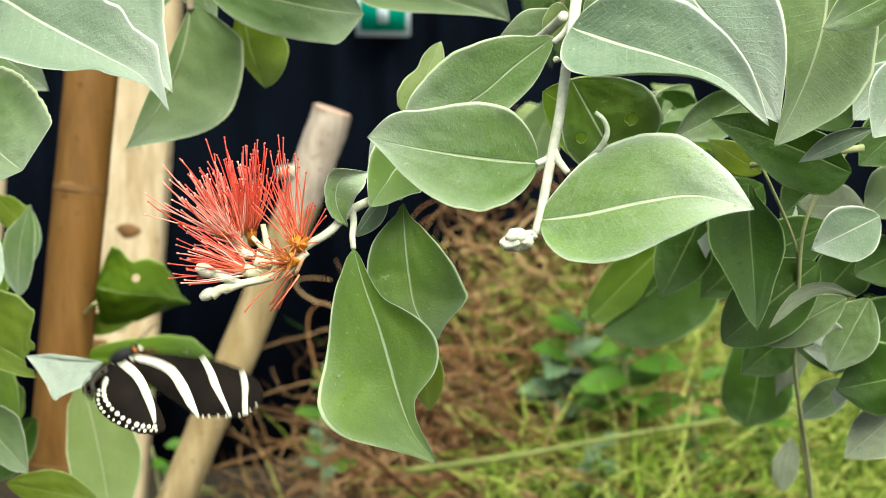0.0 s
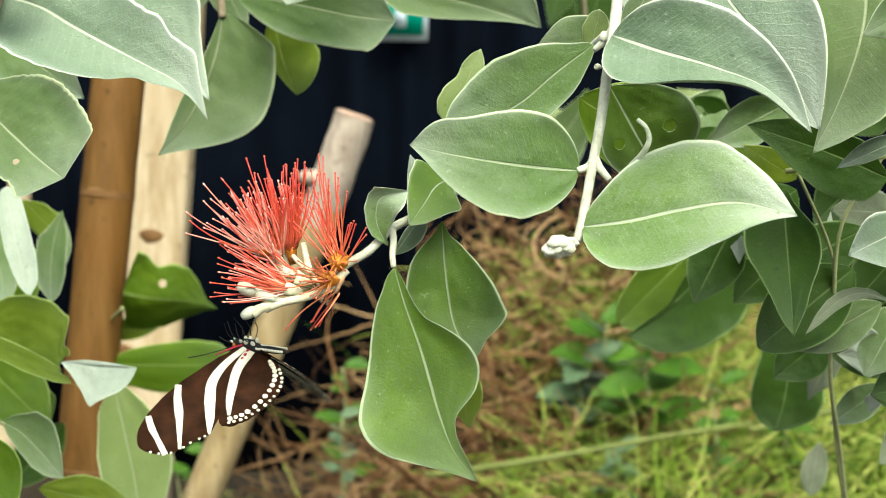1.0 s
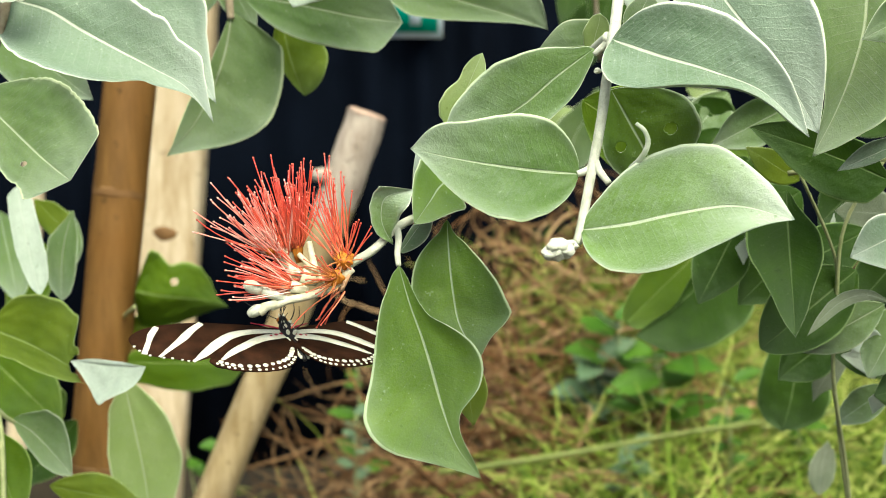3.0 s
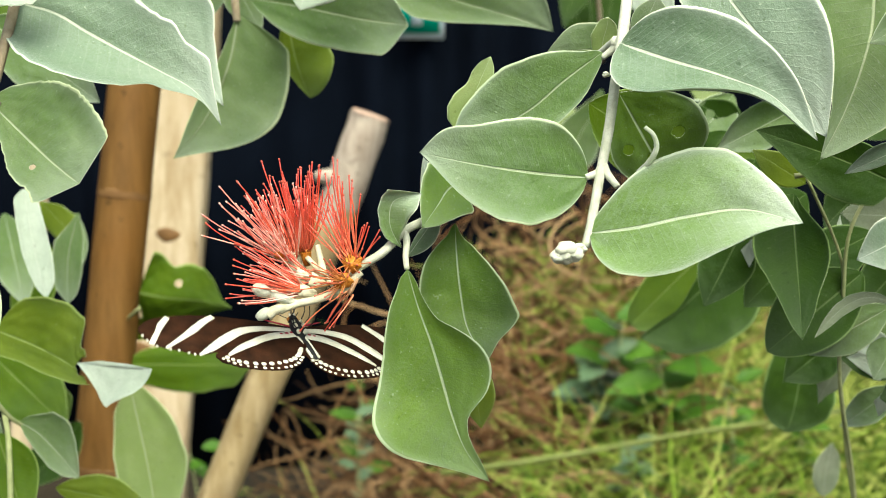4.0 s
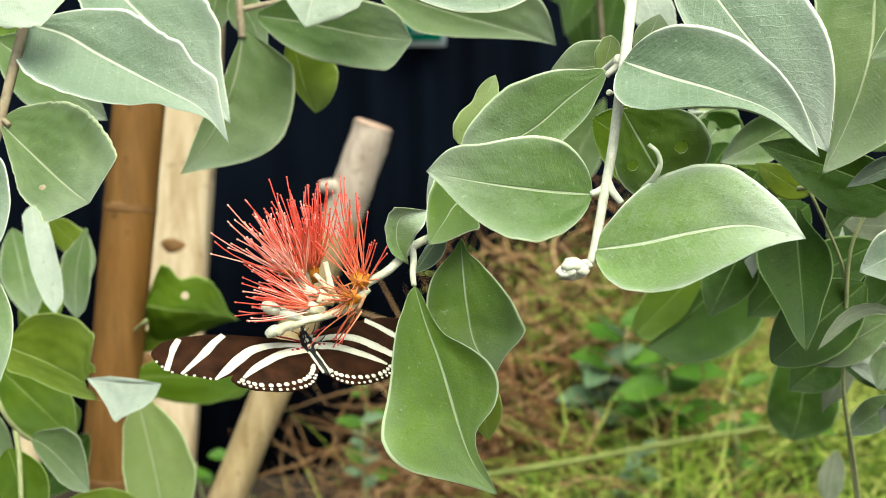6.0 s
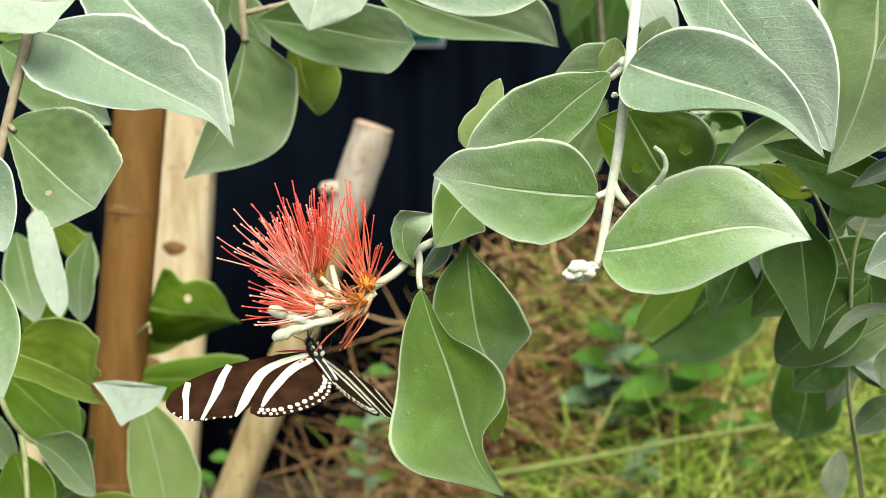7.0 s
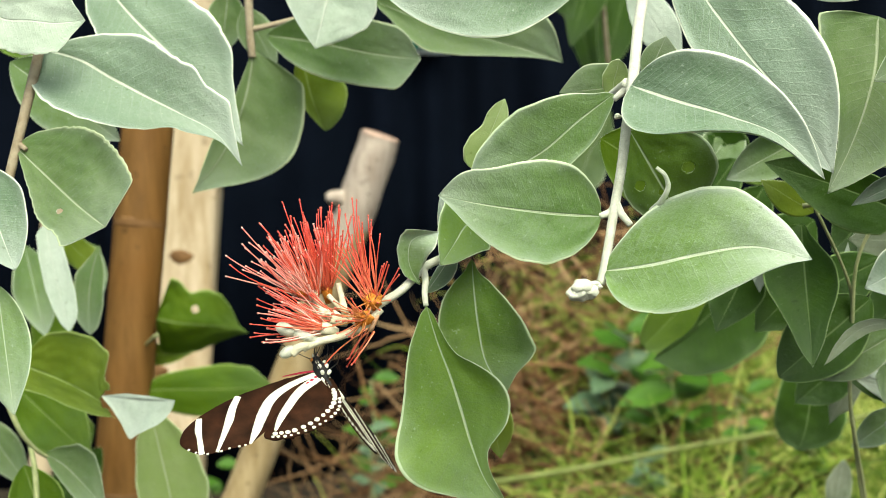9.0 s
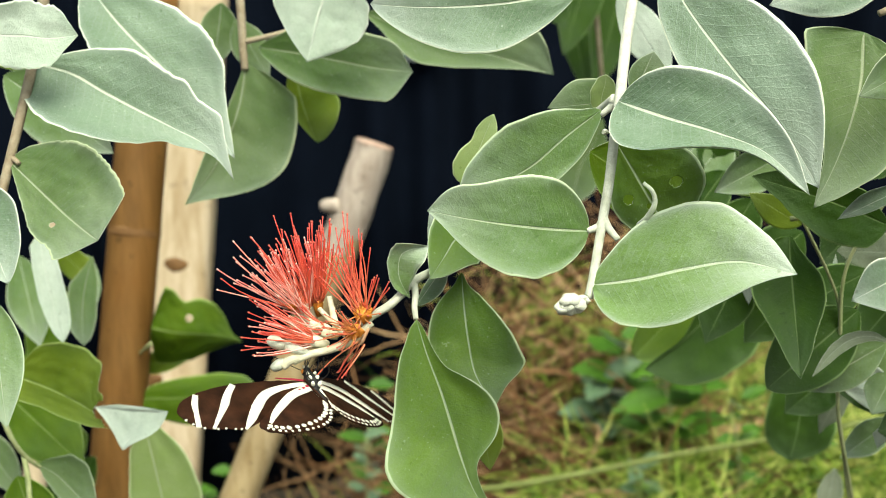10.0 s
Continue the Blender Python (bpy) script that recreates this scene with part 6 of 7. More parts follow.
def butterfly():
    """Forward is +y, the wing on the +x side is the one whose underside is mostly seen, the legs are on -z."""
    fly = tagged(new("butterfly"), "dark brown butterfly with cream stripes feeding under the red flower", "butterfly")
    bm = bmesh.new()
    blob(bm, (0, 0.0015, 0.0003), (0.0025, 0.0026, 0.0050), (0, 1, -0.1), 0.12, 10, 14)
    part("thorax", bm, BLACK, fly)
    for x in (-1, 1):
        for y, r in ((0.0042, 0.0006), (0.0020, 0.0008), (-0.0008, 0.0007)):
            bm = bmesh.new()
            blob(bm, (x * 0.00125, y, -0.0019), (r, r, r * 1.5), (x * 0.5, 0.4, -1), 0.2, 5, 8)
            part("pale_spot", bm, STRIPE, fly)
    line = spline([(0, -0.001, 0.0002), (-0.0007, -0.0045, 0.0004), (-0.0014, -0.0082, 0.0006), (-0.0022, -0.0118, 0.0008)], 10)
    bm = bmesh.new()
    sweep(bm, line, lambda i, n, a: (0.00120 * math.sin(0.35 + 2.5 * i / n) ** 0.6) * (1 + 0.06 * math.sin(i * 2.1)), 12)
    abdomen = part("abdomen", bm, BLACK, fly, "slim black abdomen with pale dots")
    for k in range(9):
        q = line[3 + 3 * k] if 3 + 3 * k < len(line) else line[-1]
        for x in (-1, 1):
            bm = bmesh.new()
            blob(bm, q + Vector((x * 0.0013, 0, -0.0004)), (0.00055, 0.00055, 0.00085), (0, 1, 0), 0, 5, 7)
            part("pale_spot", bm, STRIPE, abdomen)
    bm = bmesh.new()
    blob(bm, (0, 0.0068, -0.0002), (0.0018, 0.0018, 0.0017), (0, 1, 0), 0.1, 8, 12)
    head = part("head", bm, BLACK, fly)
    for x in (-1, 1):
        bm = bmesh.new()
        blob(bm, (x * 0.0012, 0.0072, -0.0002), (0.0009, 0.0009, 0.0009), (x, 0, 0), 0, 7, 10)
        part("eye", bm, CUP, head, "shiny brown compound eye")
        part("antenna", tube([(x * 0.0006, 0.0078, 0.0003), (x * 0.003, 0.0125, 0.002), (x * 0.0062, 0.0185, 0.0035), (x * 0.0085, 0.0225, 0.004)], 0.00013, 0.00022, 6, 6, 0), BLACK, head)
        bm = bmesh.new()
        blob(bm, (x * 0.0007, 0.0083, -0.0008), (0.0004, 0.0004, 0.0012), (x * 0.3, 0.8, -0.5), 0.1, 5, 8)
        part("palp", bm, STRIPE, head)
        for k, (y, fy) in enumerate(((0.0042, 0.0085), (0.0020, 0.0045), (0.0002, 0.0010))):
            part("leg", tube([(x * 0.0011, y, -0.0018), (x * (0.0026 + 0.0006 * k), (y + fy) / 2, -0.0048), (x * (0.0016 + 0.0008 * k), fy, -0.0088)], 0.00022, 0.00012, 6, 5, 0), BLACK, fly)
    part("proboscis", tube([(0, 0.0082, -0.0010), (0, 0.0108, -0.0032), (0.0004, 0.0112, -0.0070)], 0.00016, 0.0001, 6, 5, 0), BLACK, head)
    return (fly, *wing_pair(fly, 1), *wing_pair(fly, -1))


fly, wing_a, hind_a, wing_b, hind_b = butterfly()


def motions():
    walk(fly, [
        (0.000, pose(-0.0883, 0.4797, 1.0012, 36.7, 7.1, -91.8)),
        (0.100, pose(-0.0964, 0.4818, 1.0098, 38.6, 25.3, -85.8)),
        (0.150, pose(-0.0989, 0.4821, 1.0112, 50.0, 7.9, -95.2)),
        (0.200, pose(-0.1013, 0.4825, 1.0126, 64.0, -7.1, -107.8)),
        (0.250, pose(-0.0936, 0.4819, 1.0108, 66.2, 21.6, -65.7)),
        (0.300, pose(-0.0859, 0.4814, 1.0091, 92.9, 39.2, -9.9)),
        (0.350, pose(-0.0930, 0.4823, 1.0127, 71.1, 24.3, -55.6)),
        (0.400, pose(-0.1000, 0.4833, 1.0164, 66.5, 1.1, -90.6)),
        (0.500, pose(-0.0975, 0.4837, 1.0189, 65.4, 0.8, -91.4)),
        (0.600, pose(-0.0775, 0.4844, 1.0264, 67.9, -15.5, -126.7)),
        (0.650, pose(-0.0756, 0.4828, 1.0206, 107.9, -12.2, -144.7)),
        (0.700, pose(-0.0737, 0.4813, 1.0148, 144.7, 1.2, -156.3)),
        (0.800, pose(-0.0708, 0.4814, 1.0177, 144.7, 1.2, -156.3)),
        (0.900, pose(-0.0650, 0.4798, 1.0133, 144.7, 1.2, -156.3)),
        (0.950, pose(-0.0601, 0.4789, 1.0106, 161.2, 9.1, -140.1)),
        (1.000, pose(-0.0559, 0.4782, 1.0084, 179.5, 11.7, -122.0)),
        (1.200, pose(-0.0571, 0.4782, 1.0093, 151.6, -8.7, -148.2)),
        (1.500, pose(-0.0524, 0.4782, 1.0105, 151.6, -8.7, -148.2)),
        (1.800, pose(-0.0491, 0.4771, 1.0093, 151.6, -8.7, -148.2)),
        (2.000, pose(-0.0487, 0.4770, 1.0113, 151.6, -8.7, -148.2)),
        (2.200, pose(-0.0480, 0.4756, 1.0079, 151.6, -8.7, -148.2)),
        (2.500, pose(-0.0462, 0.4757, 1.0130, 151.6, -8.7, -148.2)),
        (2.700, pose(-0.0453, 0.4753, 1.0129, 151.6, -8.7, -148.2)),
        (3.000, pose(-0.0452, 0.4750, 1.0138, 151.6, -8.7, -148.2)),
        (3.200, pose(-0.0452, 0.4748, 1.0144, 151.6, -8.7, -148.2)),
        (3.500, pose(-0.0451, 0.4745, 1.0153, 151.6, -8.7, -148.2)),
        (3.800, pose(-0.0450, 0.4742, 1.0162, 151.6, -8.7, -148.2)),
        (4.000, pose(-0.0443, 0.4737, 1.0154, 151.6, -8.7, -148.2)),
        (4.200, pose(-0.0428, 0.4734, 1.0164, 151.6, -8.7, -148.2)),
        (4.500, pose(-0.0435, 0.4723, 1.0148, 151.6, -8.7, -148.2)),
        (4.700, pose(-0.0438, 0.4713, 1.0159, 151.6, -8.7, -148.2)),
        (5.000, pose(-0.0437, 0.4694, 1.0161, 151.6, -8.7, -148.2)),
        (5.200, pose(-0.0443, 0.4700, 1.0198, 151.6, -8.7, -148.2)),
        (5.400, pose(-0.0433, 0.4691, 1.0166, 151.6, -8.7, -148.2)),
        (5.500, pose(-0.0429, 0.4689, 1.0164, 151.6, -8.7, -148.2)),
        (5.700, pose(-0.0431, 0.4689, 1.0171, 151.6, -8.7, -148.2)),
        (5.950, pose(-0.0431, 0.4686, 1.0172, 151.6, -8.7, -148.2)),
        (6.300, pose(-0.0428, 0.4684, 1.0176, 151.6, -8.7, -148.2)),
        (6.550, pose(-0.0428, 0.4682, 1.0177, 151.6, -8.7, -148.2)),
        (6.800, pose(-0.0426, 0.4680, 1.0180, 151.6, -8.7, -148.2)),
        (7.000, pose(-0.0432, 0.4674, 1.0163, 151.6, -8.7, -148.2)),
        (7.500, pose(-0.0433, 0.4665, 1.0169, 151.6, -8.7, -148.2)),
        (7.800, pose(-0.0432, 0.4661, 1.0170, 151.6, -8.7, -148.2)),
        (8.000, pose(-0.0428, 0.4658, 1.0171, 151.6, -8.7, -148.2)),
        (8.300, pose(-0.0435, 0.4635, 1.0173, 151.6, -8.7, -148.2)),
        (8.500, pose(-0.0427, 0.4622, 1.0181, 151.6, -8.7, -148.2)),
        (8.800, pose(-0.0413, 0.4618, 1.0176, 151.6, -8.7, -148.2)),
        (9.000, pose(-0.0428, 0.4614, 1.0173, 151.6, -8.7, -148.2)),
        (9.300, pose(-0.0425, 0.4609, 1.0190, 151.6, -8.7, -148.2)),
        (9.500, pose(-0.0427, 0.4602, 1.0186, 151.6, -8.7, -148.2)),
        (10.000, pose(-0.0425, 0.4581, 1.0188, 151.6, -8.7, -148.2)),
    ])
    walk(wing_a, [
        (0.000, pose(0, 0, 0, -155.5, 37.6, 66.3)),
        (0.100, pose(0, 0, 0, -150.9, 28.4, 49.4)),
        (0.150, pose(0, 0, 0, -179.8, -11.5, 29.8)),
        (0.200, pose(0, 0, 0, 154.0, -55.6, 30.6)),
        (0.250, pose(0, 0, 0, 166.1, -56.3, 16.4)),
        (0.300, pose(0, 0, 0, 178.0, -55.2, 2.4)),
        (0.350, pose(0, 0, 0, 179.3, -49.2, 0.9)),
        (0.400, pose(0, 0, 0, -179.8, -43.2, -0.3)),
        (0.500, pose(0, 0, 0, 152.3, -21.2, 31.4)),
        (0.600, pose(0, 0, 0, 173.8, -20.8, 17.1)),
        (0.650, pose(0, 0, 0, 157.6, 2.0, 5.7)),
        (0.700, pose(0, 0, 0, 135.9, 19.9, -12.6)),
        (0.800, pose(0, 0, 0, 135.9, 19.9, -12.6)),
        (0.900, pose(0, 0, 0, 135.9, 19.9, -12.6)),
        (0.950, pose(0, 0, 0, 147.7, 4.9, 0.1)),
        (1.000, pose(0.0000, 0.0000, 0.0000, 153.1, -11.7, 9.0)),
        (1.200, pose(0.0000, 0.0000, 0.0000, 170.6, 8.5, -8.2)),
        (1.500, pose(0.0000, 0.0000, 0.0000, 170.2, -13.6, 4.4)),
        (1.800, pose(0.0000, 0.0000, 0.0000, -176.4, -9.0, 8.8)),
        (2.000, pose(0.0000, 0.0000, 0.0000, -165.5, 3.1, 4.8)),
        (2.200, pose(0.0000, 0.0000, 0.0000, -170.4, -7.9, 5.9)),
        (2.500, pose(0.0000, 0.0000, 0.0000, -172.5, -17.7, 1.4)),
        (2.700, pose(0.0000, 0.0000, 0.0000, -175.1, -3.0, 5.3)),
        (3.000, pose(0.0000, 0.0000, 0.0000, -175.3, -6.2, 5.2)),
        (3.200, pose(0.0000, 0.0000, 0.0000, -172.1, -18.1, 1.4)),
        (3.500, pose(0.0000, 0.0000, 0.0000, -179.3, -3.4, 6.4)),
        (3.800, pose(0.0000, 0.0000, 0.0000, -178.6, 3.9, 5.8)),
        (4.000, pose(0.0000, 0.0000, 0.0000, -178.2, -5.3, 9.7)),
        (4.200, pose(0.0000, 0.0000, 0.0000, -177.6, -16.5, 6.2)),
        (4.500, pose(0.0000, 0.0000, 0.0000, -178.4, -16.6, 2.9)),
        (4.700, pose(0.0000, 0.0000, 0.0000, 179.2, -3.4, 6.5)),
        (5.000, pose(0.0000, 0.0000, 0.0000, -174.5, 0.6, 5.5)),
        (5.200, pose(0.0000, 0.0000, 0.0000, -179.0, -16.3, 0.4)),
        (5.400, pose(0.0000, 0.0000, 0.0000, -176.6, -28.2, -3.2)),
        (5.500, pose(0.0000, 0.0000, 0.0000, -176.5, -25.4, -4.2)),
        (5.700, pose(0.0000, 0.0000, 0.0000, 176.5, -14.6, 5.2)),
        (5.950, pose(0.0000, 0.0000, 0.0000, 177.3, -4.1, 5.7)),
        (6.300, pose(0.0000, 0.0000, 0.0000, 178.7, -15.8, 0.6)),
        (6.550, pose(0.0000, 0.0000, 0.0000, 177.1, -1.8, 5.0)),
        (6.800, pose(0.0000, 0.0000, 0.0000, -180.0, -12.9, -1.2)),
        (7.000, pose(0.0000, 0.0000, 0.0000, 177.4, -14.9, -6.4)),
        (7.500, pose(0.0000, 0.0000, 0.0000, -176.7, 7.4, 0.1)),
        (7.800, pose(0.0000, 0.0000, 0.0000, -177.4, -0.8, -2.5)),
        (8.000, pose(0.0000, 0.0000, 0.0000, -179.2, -5.9, -4.2)),
        (8.300, pose(0.0000, 0.0000, 0.0000, -175.9, 6.9, -3.8)),
        (8.500, pose(0.0000, 0.0000, 0.0000, -175.7, 9.6, -2.6)),
        (8.800, pose(0.0000, 0.0000, 0.0000, -173.4, -7.8, -3.5)),
        (9.000, pose(0.0000, 0.0000, 0.0000, -174.4, -19.2, -11.9)),
        (9.300, pose(0.0000, 0.0000, 0.0000, -176.5, -3.6, -4.5)),
        (9.500, pose(0.0000, 0.0000, 0.0000, -175.7, 8.8, -4.7)),
        (10.000, pose(0.0000, 0.0000, 0.0000, -178.1, 1.2, -11.4)),
    ])
    walk(hind_a, [
        (0.000, pose(0, 0, 0, -166.6, 42.2, 49.2)),
        (0.100, pose(0, 0, 0, -158.0, 34.0, 35.9)),
        (0.150, pose(0, 0, 0, -177.3, -11.2, 17.4)),
        (0.200, pose(0, 0, 0, 171.4, -59.1, 10.0)),
        (0.250, pose(0, 0, 0, -177.1, -57.3, -3.6)),
        (0.300, pose(0, 0, 0, -167.3, -54.2, -15.6)),
        (0.350, pose(0, 0, 0, -169.5, -48.4, -14.0)),
        (0.400, pose(0, 0, 0, -171.3, -42.4, -12.8)),
        (0.500, pose(0, 0, 0, -146.6, -63.0, 31.1)),
        (0.600, pose(0, 0, 0, 176.2, -21.4, 10.2)),
        (0.650, pose(0, 0, 0, 157.5, -0.2, 0.5)),
        (0.700, pose(0, 0, 0, 134.8, 16.5, -16.2)),
        (0.800, pose(0, 0, 0, 135.1, 17.6, -15.0)),
        (0.900, pose(0, 0, 0, 135.5, 18.8, -13.8)),
        (0.950, pose(0, 0, 0, 147.6, 4.5, -0.5)),
        (1.000, pose(0.0000, 0.0000, 0.0000, 153.1, -11.7, 9.0)),
        (1.200, pose(0.0000, 0.0000, 0.0000, 170.6, 8.5, -8.2)),
        (1.500, pose(0.0000, 0.0000, 0.0000, 170.2, -13.6, 4.4)),
        (1.800, pose(0.0000, 0.0000, 0.0000, -176.4, -9.0, 8.8)),
        (2.000, pose(0.0000, 0.0000, 0.0000, -165.5, 3.1, 4.8)),
        (2.200, pose(0.0000, 0.0000, 0.0000, -170.4, -7.9, 5.9)),
        (2.500, pose(0.0000, 0.0000, 0.0000, -172.5, -17.7, 1.4)),
        (2.700, pose(0.0000, 0.0000, 0.0000, -175.1, -3.0, 5.3)),
        (3.000, pose(0.0000, 0.0000, 0.0000, -175.3, -6.2, 5.2)),
        (3.200, pose(0.0000, 0.0000, 0.0000, -172.1, -18.1, 1.4)),
        (3.500, pose(0.0000, 0.0000, 0.0000, -179.3, -3.4, 6.4)),
        (3.800, pose(0.0000, 0.0000, 0.0000, -178.6, 3.9, 5.8)),
        (4.000, pose(0.0000, 0.0000, 0.0000, -178.2, -5.3, 9.7)),
        (4.200, pose(0.0000, 0.0000, 0.0000, -177.6, -16.5, 6.2)),
        (4.500, pose(0.0000, 0.0000, 0.0000, -178.4, -16.6, 2.9)),
        (4.700, pose(0.0000, 0.0000, 0.0000, 179.2, -3.4, 6.5)),
        (5.000, pose(0.0000, 0.0000, 0.0000, -174.5, 0.6, 5.5)),
        (5.200, pose(0.0000, 0.0000, 0.0000, -179.0, -16.3, 0.4)),
        (5.400, pose(0.0000, 0.0000, 0.0000, -176.6, -28.2, -3.2)),
        (5.500, pose(0.0000, 0.0000, 0.0000, -176.5, -25.4, -4.2)),
        (5.700, pose(0.0000, 0.0000, 0.0000, 176.5, -14.6, 5.2)),
        (5.950, pose(0.0000, 0.0000, 0.0000, 177.3, -4.1, 5.7)),
        (6.300, pose(0.0000, 0.0000, 0.0000, 178.7, -15.8, 0.6)),
        (6.550, pose(0.0000, 0.0000, 0.0000, 177.1, -1.8, 5.0)),
        (6.800, pose(0.0000, 0.0000, 0.0000, -180.0, -12.9, -1.2)),
        (7.000, pose(0.0000, 0.0000, 0.0000, 177.4, -14.9, -6.4)),
        (7.500, pose(0.0000, 0.0000, 0.0000, -176.7, 7.4, 0.1)),
        (7.800, pose(0.0000, 0.0000, 0.0000, -177.4, -0.8, -2.5)),
        (8.000, pose(0.0000, 0.0000, 0.0000, -179.2, -5.9, -4.2)),
        (8.300, pose(0.0000, 0.0000, 0.0000, -175.9, 6.9, -3.8)),
        (8.500, pose(0.0000, 0.0000, 0.0000, -175.7, 9.6, -2.6)),
        (8.800, pose(0.0000, 0.0000, 0.0000, -173.4, -7.8, -3.5)),
        (9.000, pose(0.0000, 0.0000, 0.0000, -174.4, -19.2, -11.9)),
        (9.300, pose(0.0000, 0.0000, 0.0000, -176.5, -3.6, -4.5)),
        (9.500, pose(0.0000, 0.0000, 0.0000, -175.7, 8.8, -4.7)),
        (10.000, pose(0.0000, 0.0000, 0.0000, -178.1, 1.2, -11.4)),
    ])
    walk(wing_b, [
        (0.000, pose(0, 0, 0, -175.5, -37.5, -7.4)),
        (0.100, pose(0, 0, 0, -162.0, -28.4, -34.3)),
        (0.150, pose(0, 0, 0, -173.9, 13.1, -10.1)),
        (0.200, pose(0, 0, 0, -165.3, 55.6, 17.7)),
        (0.250, pose(0, 0, 0, 178.1, 57.0, -2.3)),
        (0.300, pose(0, 0, 0, 161.6, 55.2, -22.0)),
        (0.350, pose(0, 0, 0, 169.8, 49.5, -13.0)),
        (0.400, pose(0, 0, 0, 175.8, 43.2, -6.1)),
        (0.500, pose(0, 0, 0, 179.2, 30.6, -1.5)),
        (0.600, pose(0, 0, 0, -152.7, 20.8, 55.5)),
        (0.650, pose(0, 0, 0, -156.7, 76.4, 31.8)),
        (0.700, pose(0, 0, 0, 53.6, 46.5, -135.4)),
        (0.800, pose(0, 0, 0, 53.6, 46.5, -135.4)),
        (0.900, pose(0, 0, 0, 53.6, 46.5, -135.4)),
        (0.950, pose(0, 0, 0, 107.5, 65.2, -72.0)),
        (1.000, pose(0.0000, 0.0000, 0.0000, 158.9, 45.2, -11.1)),
        (1.200, pose(-0.0001, -0.0002, 0.0001, 166.8, 37.5, -7.4)),
        (1.500, pose(-0.0003, -0.0005, 0.0004, 174.1, 34.0, 9.4)),
        (1.800, pose(-0.0002, 0.0002, -0.0004, -173.6, 29.0, -2.2)),
        (2.000, pose(-0.0001, 0.0006, -0.0010, -167.3, 14.1, -6.2)),
        (2.200, pose(-0.0003, 0.0002, -0.0006, -173.4, 27.3, -14.6)),
        (2.500, pose(-0.0005, -0.0004, -0.0000, -170.8, 17.7, 1.4)),
        (2.700, pose(-0.0004, -0.0003, 0.0000, -176.4, 5.3, 2.9)),
        (3.000, pose(-0.0001, -0.0002, 0.0001, -172.5, 3.5, -7.9)),
        (3.200, pose(0.0000, -0.0001, 0.0001, -171.0, 15.6, -1.4)),
        (3.500, pose(0.0002, 0.0000, 0.0002, 179.7, 1.5, -3.0)),
        (3.800, pose(0.0005, 0.0002, 0.0003, 178.2, -5.0, 1.8)),
        (4.000, pose(0.0006, 0.0003, 0.0003, 177.2, 4.4, -0.2)),
        (4.200, pose(0.0005, 0.0003, 0.0002, 178.5, 14.6, -7.2)),
        (4.500, pose(0.0003, 0.0003, -0.0000, 177.2, 22.6, -2.8)),
        (4.700, pose(0.0006, 0.0003, 0.0003, 175.2, 4.4, -16.1)),
        (5.000, pose(0.0010, 0.0002, 0.0008, 179.3, 7.9, -7.2)),
        (5.200, pose(0.0008, 0.0006, 0.0001, 173.2, 18.7, -4.5)),
        (5.400, pose(0.0006, 0.0009, -0.0005, 174.6, 37.5, -0.7)),
        (5.500, pose(0.0005, 0.0011, -0.0009, 172.2, 35.1, -2.2)),
        (5.700, pose(0.0006, 0.0011, -0.0008, 168.1, 7.5, -10.5)),
        (5.950, pose(0.0007, 0.0011, -0.0006, 171.1, -1.4, -11.5)),
        (6.300, pose(0.0009, 0.0011, -0.0004, 174.9, 12.8, -9.7)),
        (6.550, pose(0.0011, 0.0011, -0.0003, 175.7, 0.3, -15.0)),
        (6.800, pose(0.0012, 0.0011, -0.0002, -179.5, 13.1, -10.4)),
        (7.000, pose(0.0013, 0.0011, -0.0000, -178.9, 32.6, -3.5)),
        (7.500, pose(0.0014, 0.0013, -0.0002, 176.2, 11.7, -11.1)),
        (7.800, pose(0.0010, 0.0011, -0.0003, 176.1, 12.4, -13.4)),
        (8.000, pose(0.0008, 0.0009, -0.0004, 177.0, 27.0, -10.0)),
        (8.300, pose(0.0011, 0.0011, -0.0002, 177.6, 10.1, -13.5)),
        (8.500, pose(0.0014, 0.0012, -0.0001, 177.2, 14.0, -14.2)),
        (8.800, pose(0.0005, 0.0002, 0.0002, -176.7, 16.9, -7.5)),
        (9.000, pose(-0.0002, -0.0004, 0.0004, -176.7, 43.7, 5.5)),
        (9.300, pose(0.0007, 0.0005, 0.0002, 178.3, 17.0, -11.5)),
        (9.500, pose(0.0014, 0.0011, 0.0001, 176.0, 13.9, -16.9)),
        (10.000, pose(0.0015, 0.0015, -0.0004, -179.8, 24.7, -14.9)),
    ])
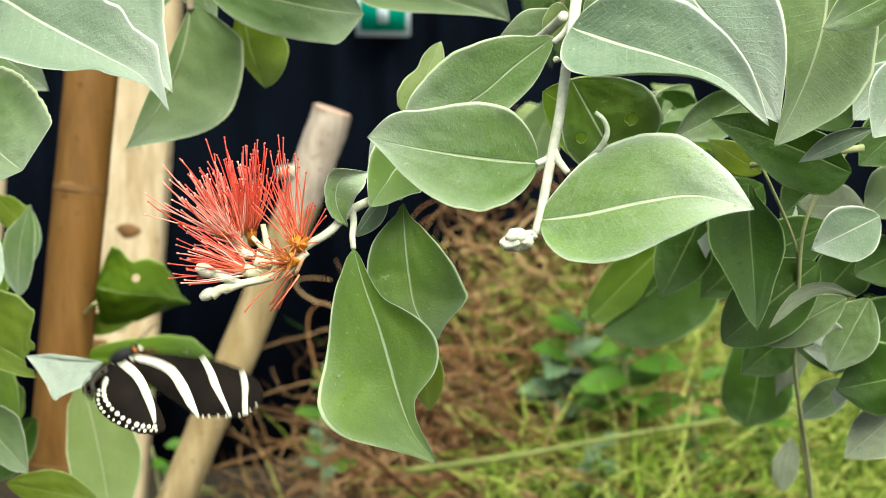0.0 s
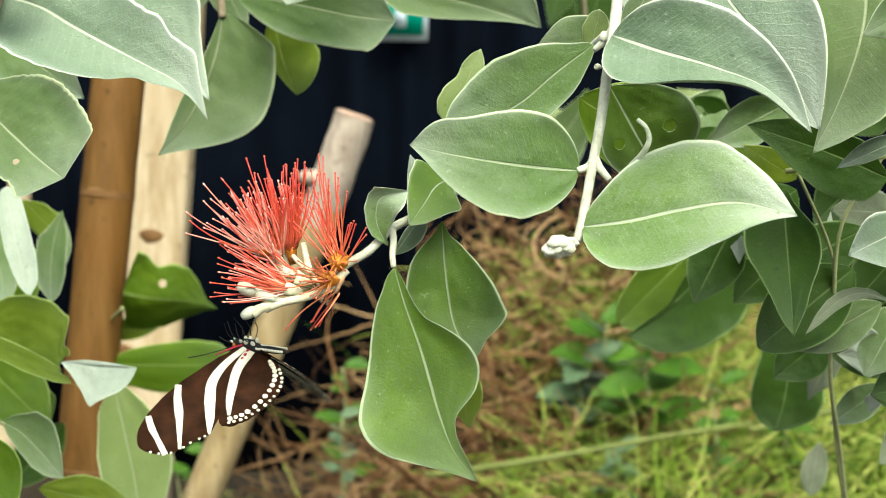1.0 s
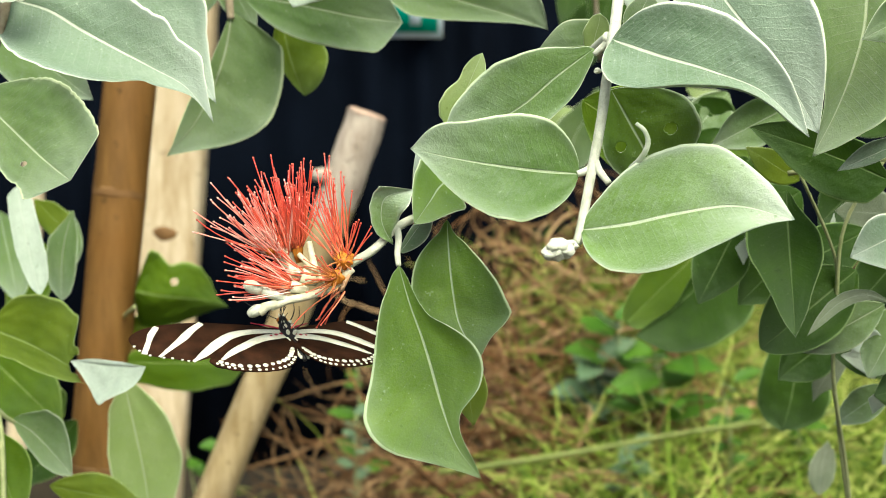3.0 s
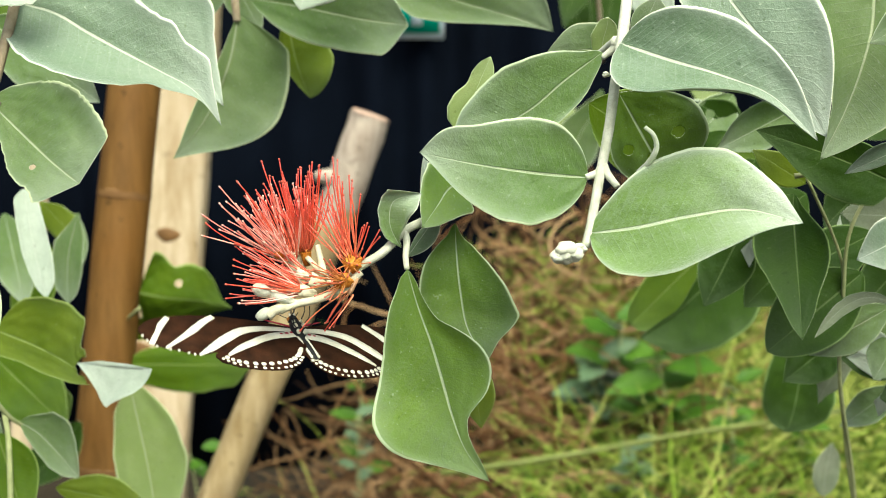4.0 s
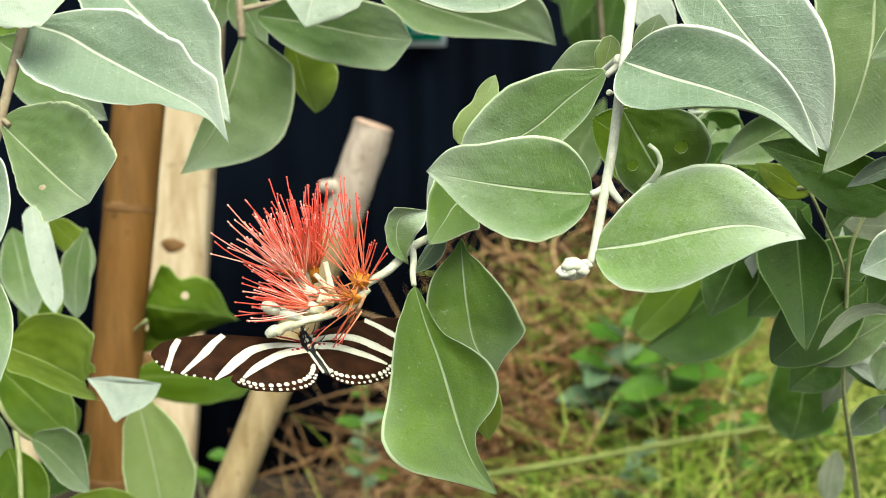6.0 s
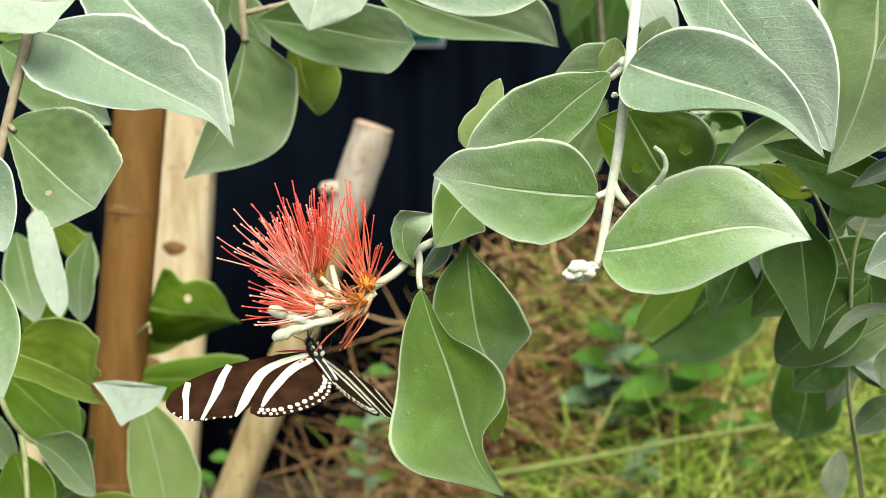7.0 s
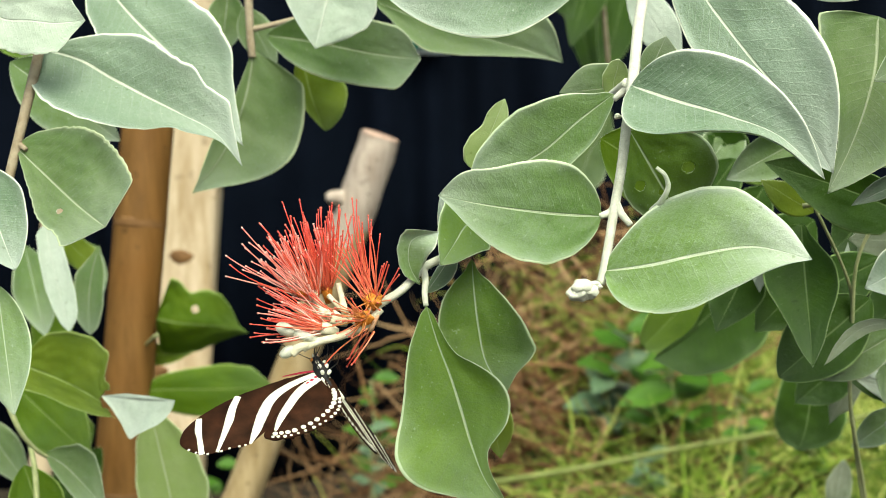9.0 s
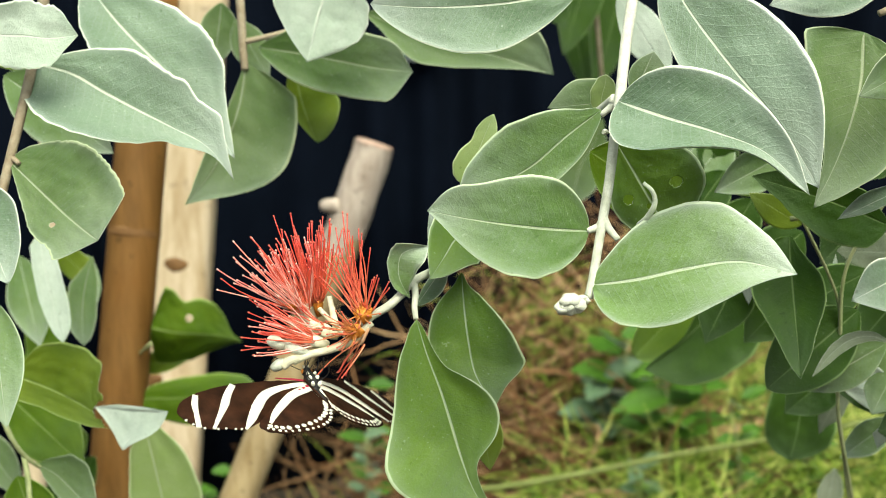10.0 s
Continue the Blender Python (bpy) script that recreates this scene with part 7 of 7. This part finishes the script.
    walk(hind_b, [
        (0.000, pose(0, 0, 0, 173.8, -37.3, 10.2)),
        (0.100, pose(0, 0, 0, -169.2, -31.6, -19.9)),
        (0.150, pose(0, 0, 0, -171.3, 11.5, 2.3)),
        (0.200, pose(0, 0, 0, -150.7, 51.2, 35.8)),
        (0.250, pose(0, 0, 0, -165.3, 55.8, 17.6)),
        (0.300, pose(0, 0, 0, 177.0, 57.2, -3.6)),
        (0.350, pose(0, 0, 0, -178.5, 50.3, 2.2)),
        (0.400, pose(0, 0, 0, -175.5, 43.1, 6.5)),
        (0.500, pose(0, 0, 0, -176.1, 30.3, 7.8)),
        (0.600, pose(0, 0, 0, -150.7, 17.8, 61.5)),
        (0.650, pose(0, 0, 0, -139.1, 73.4, 50.0)),
        (0.700, pose(0, 0, 0, 50.2, 50.3, -139.8)),
        (0.800, pose(0, 0, 0, 51.4, 49.0, -138.3)),
        (0.900, pose(0, 0, 0, 52.5, 47.8, -136.8)),
        (0.950, pose(0, 0, 0, 108.0, 66.0, -71.4)),
        (1.000, pose(0.0000, 0.0000, 0.0000, 158.9, 45.2, -11.1)),
        (1.200, pose(-0.0001, -0.0002, 0.0001, 166.8, 37.5, -7.4)),
        (1.500, pose(-0.0003, -0.0005, 0.0004, 174.1, 34.0, 9.4)),
        (1.800, pose(-0.0002, 0.0002, -0.0004, -173.6, 29.0, -2.2)),
        (2.000, pose(-0.0001, 0.0006, -0.0010, -167.3, 14.1, -6.2)),
        (2.200, pose(-0.0003, 0.0002, -0.0006, -173.4, 27.3, -14.6)),
        (2.500, pose(-0.0005, -0.0004, -0.0000, -170.8, 17.7, 1.4)),
        (2.700, pose(-0.0004, -0.0003, 0.0000, -176.4, 5.3, 2.9)),
        (3.000, pose(-0.0001, -0.0002, 0.0001, -172.5, 3.5, -7.9)),
        (3.200, pose(0.0000, -0.0001, 0.0001, -171.0, 15.6, -1.4)),
        (3.500, pose(0.0002, 0.0000, 0.0002, 179.7, 1.5, -3.0)),
        (3.800, pose(0.0005, 0.0002, 0.0003, 178.2, -5.0, 1.8)),
        (4.000, pose(0.0006, 0.0003, 0.0003, 177.2, 4.4, -0.2)),
        (4.200, pose(0.0005, 0.0003, 0.0002, 178.5, 14.6, -7.2)),
        (4.500, pose(0.0003, 0.0003, -0.0000, 177.2, 22.6, -2.8)),
        (4.700, pose(0.0006, 0.0003, 0.0003, 175.2, 4.4, -16.1)),
        (5.000, pose(0.0010, 0.0002, 0.0008, 179.3, 7.9, -7.2)),
        (5.200, pose(0.0008, 0.0006, 0.0001, 173.2, 18.7, -4.5)),
        (5.400, pose(0.0006, 0.0009, -0.0005, 174.6, 37.5, -0.7)),
        (5.500, pose(0.0005, 0.0011, -0.0009, 172.2, 35.1, -2.2)),
        (5.700, pose(0.0006, 0.0011, -0.0008, 168.1, 7.5, -10.5)),
        (5.950, pose(0.0007, 0.0011, -0.0006, 171.1, -1.4, -11.5)),
        (6.300, pose(0.0009, 0.0011, -0.0004, 174.9, 12.8, -9.7)),
        (6.550, pose(0.0011, 0.0011, -0.0003, 175.7, 0.3, -15.0)),
        (6.800, pose(0.0012, 0.0011, -0.0002, -179.5, 13.1, -10.4)),
        (7.000, pose(0.0013, 0.0011, -0.0000, -178.9, 32.6, -3.5)),
        (7.500, pose(0.0014, 0.0013, -0.0002, 176.2, 11.7, -11.1)),
        (7.800, pose(0.0010, 0.0011, -0.0003, 176.1, 12.4, -13.4)),
        (8.000, pose(0.0008, 0.0009, -0.0004, 177.0, 27.0, -10.0)),
        (8.300, pose(0.0011, 0.0011, -0.0002, 177.6, 10.1, -13.5)),
        (8.500, pose(0.0014, 0.0012, -0.0001, 177.2, 14.0, -14.2)),
        (8.800, pose(0.0005, 0.0002, 0.0002, -176.7, 16.9, -7.5)),
        (9.000, pose(-0.0002, -0.0004, 0.0004, -176.7, 43.7, 5.5)),
        (9.300, pose(0.0007, 0.0005, 0.0002, 178.3, 17.0, -11.5)),
        (9.500, pose(0.0014, 0.0011, 0.0001, 176.0, 13.9, -16.9)),
        (10.000, pose(0.0015, 0.0015, -0.0004, -179.8, 24.7, -14.9)),
    ])
    # the branch dips when the butterfly lands
    walk(bloom, [
        (0.000, pose(-0.00094, 0.00059, 0.00277)),
        (0.500, pose(-0.00113, 0.00055, 0.00258)),
        (0.750, pose(-0.00113, 0.00051, 0.00240)),
        (0.900, pose(-0.00094, -0.00000, -0.00000)),
        (1.000, pose(-0.00075, -0.00020, -0.00092)),
        (1.250, pose(-0.00038, -0.00008, -0.00037)),
        (1.500, pose(-0.00019, -0.00000, -0.00000)),
        (2.000, pose(-0.00000, 0.00004, 0.00018)),
        (4.500, pose(0.00000, 0.00000, 0.00000)),
        (10.000, pose(0.00000, 0.00000, 0.00000)),
    ])


motions()
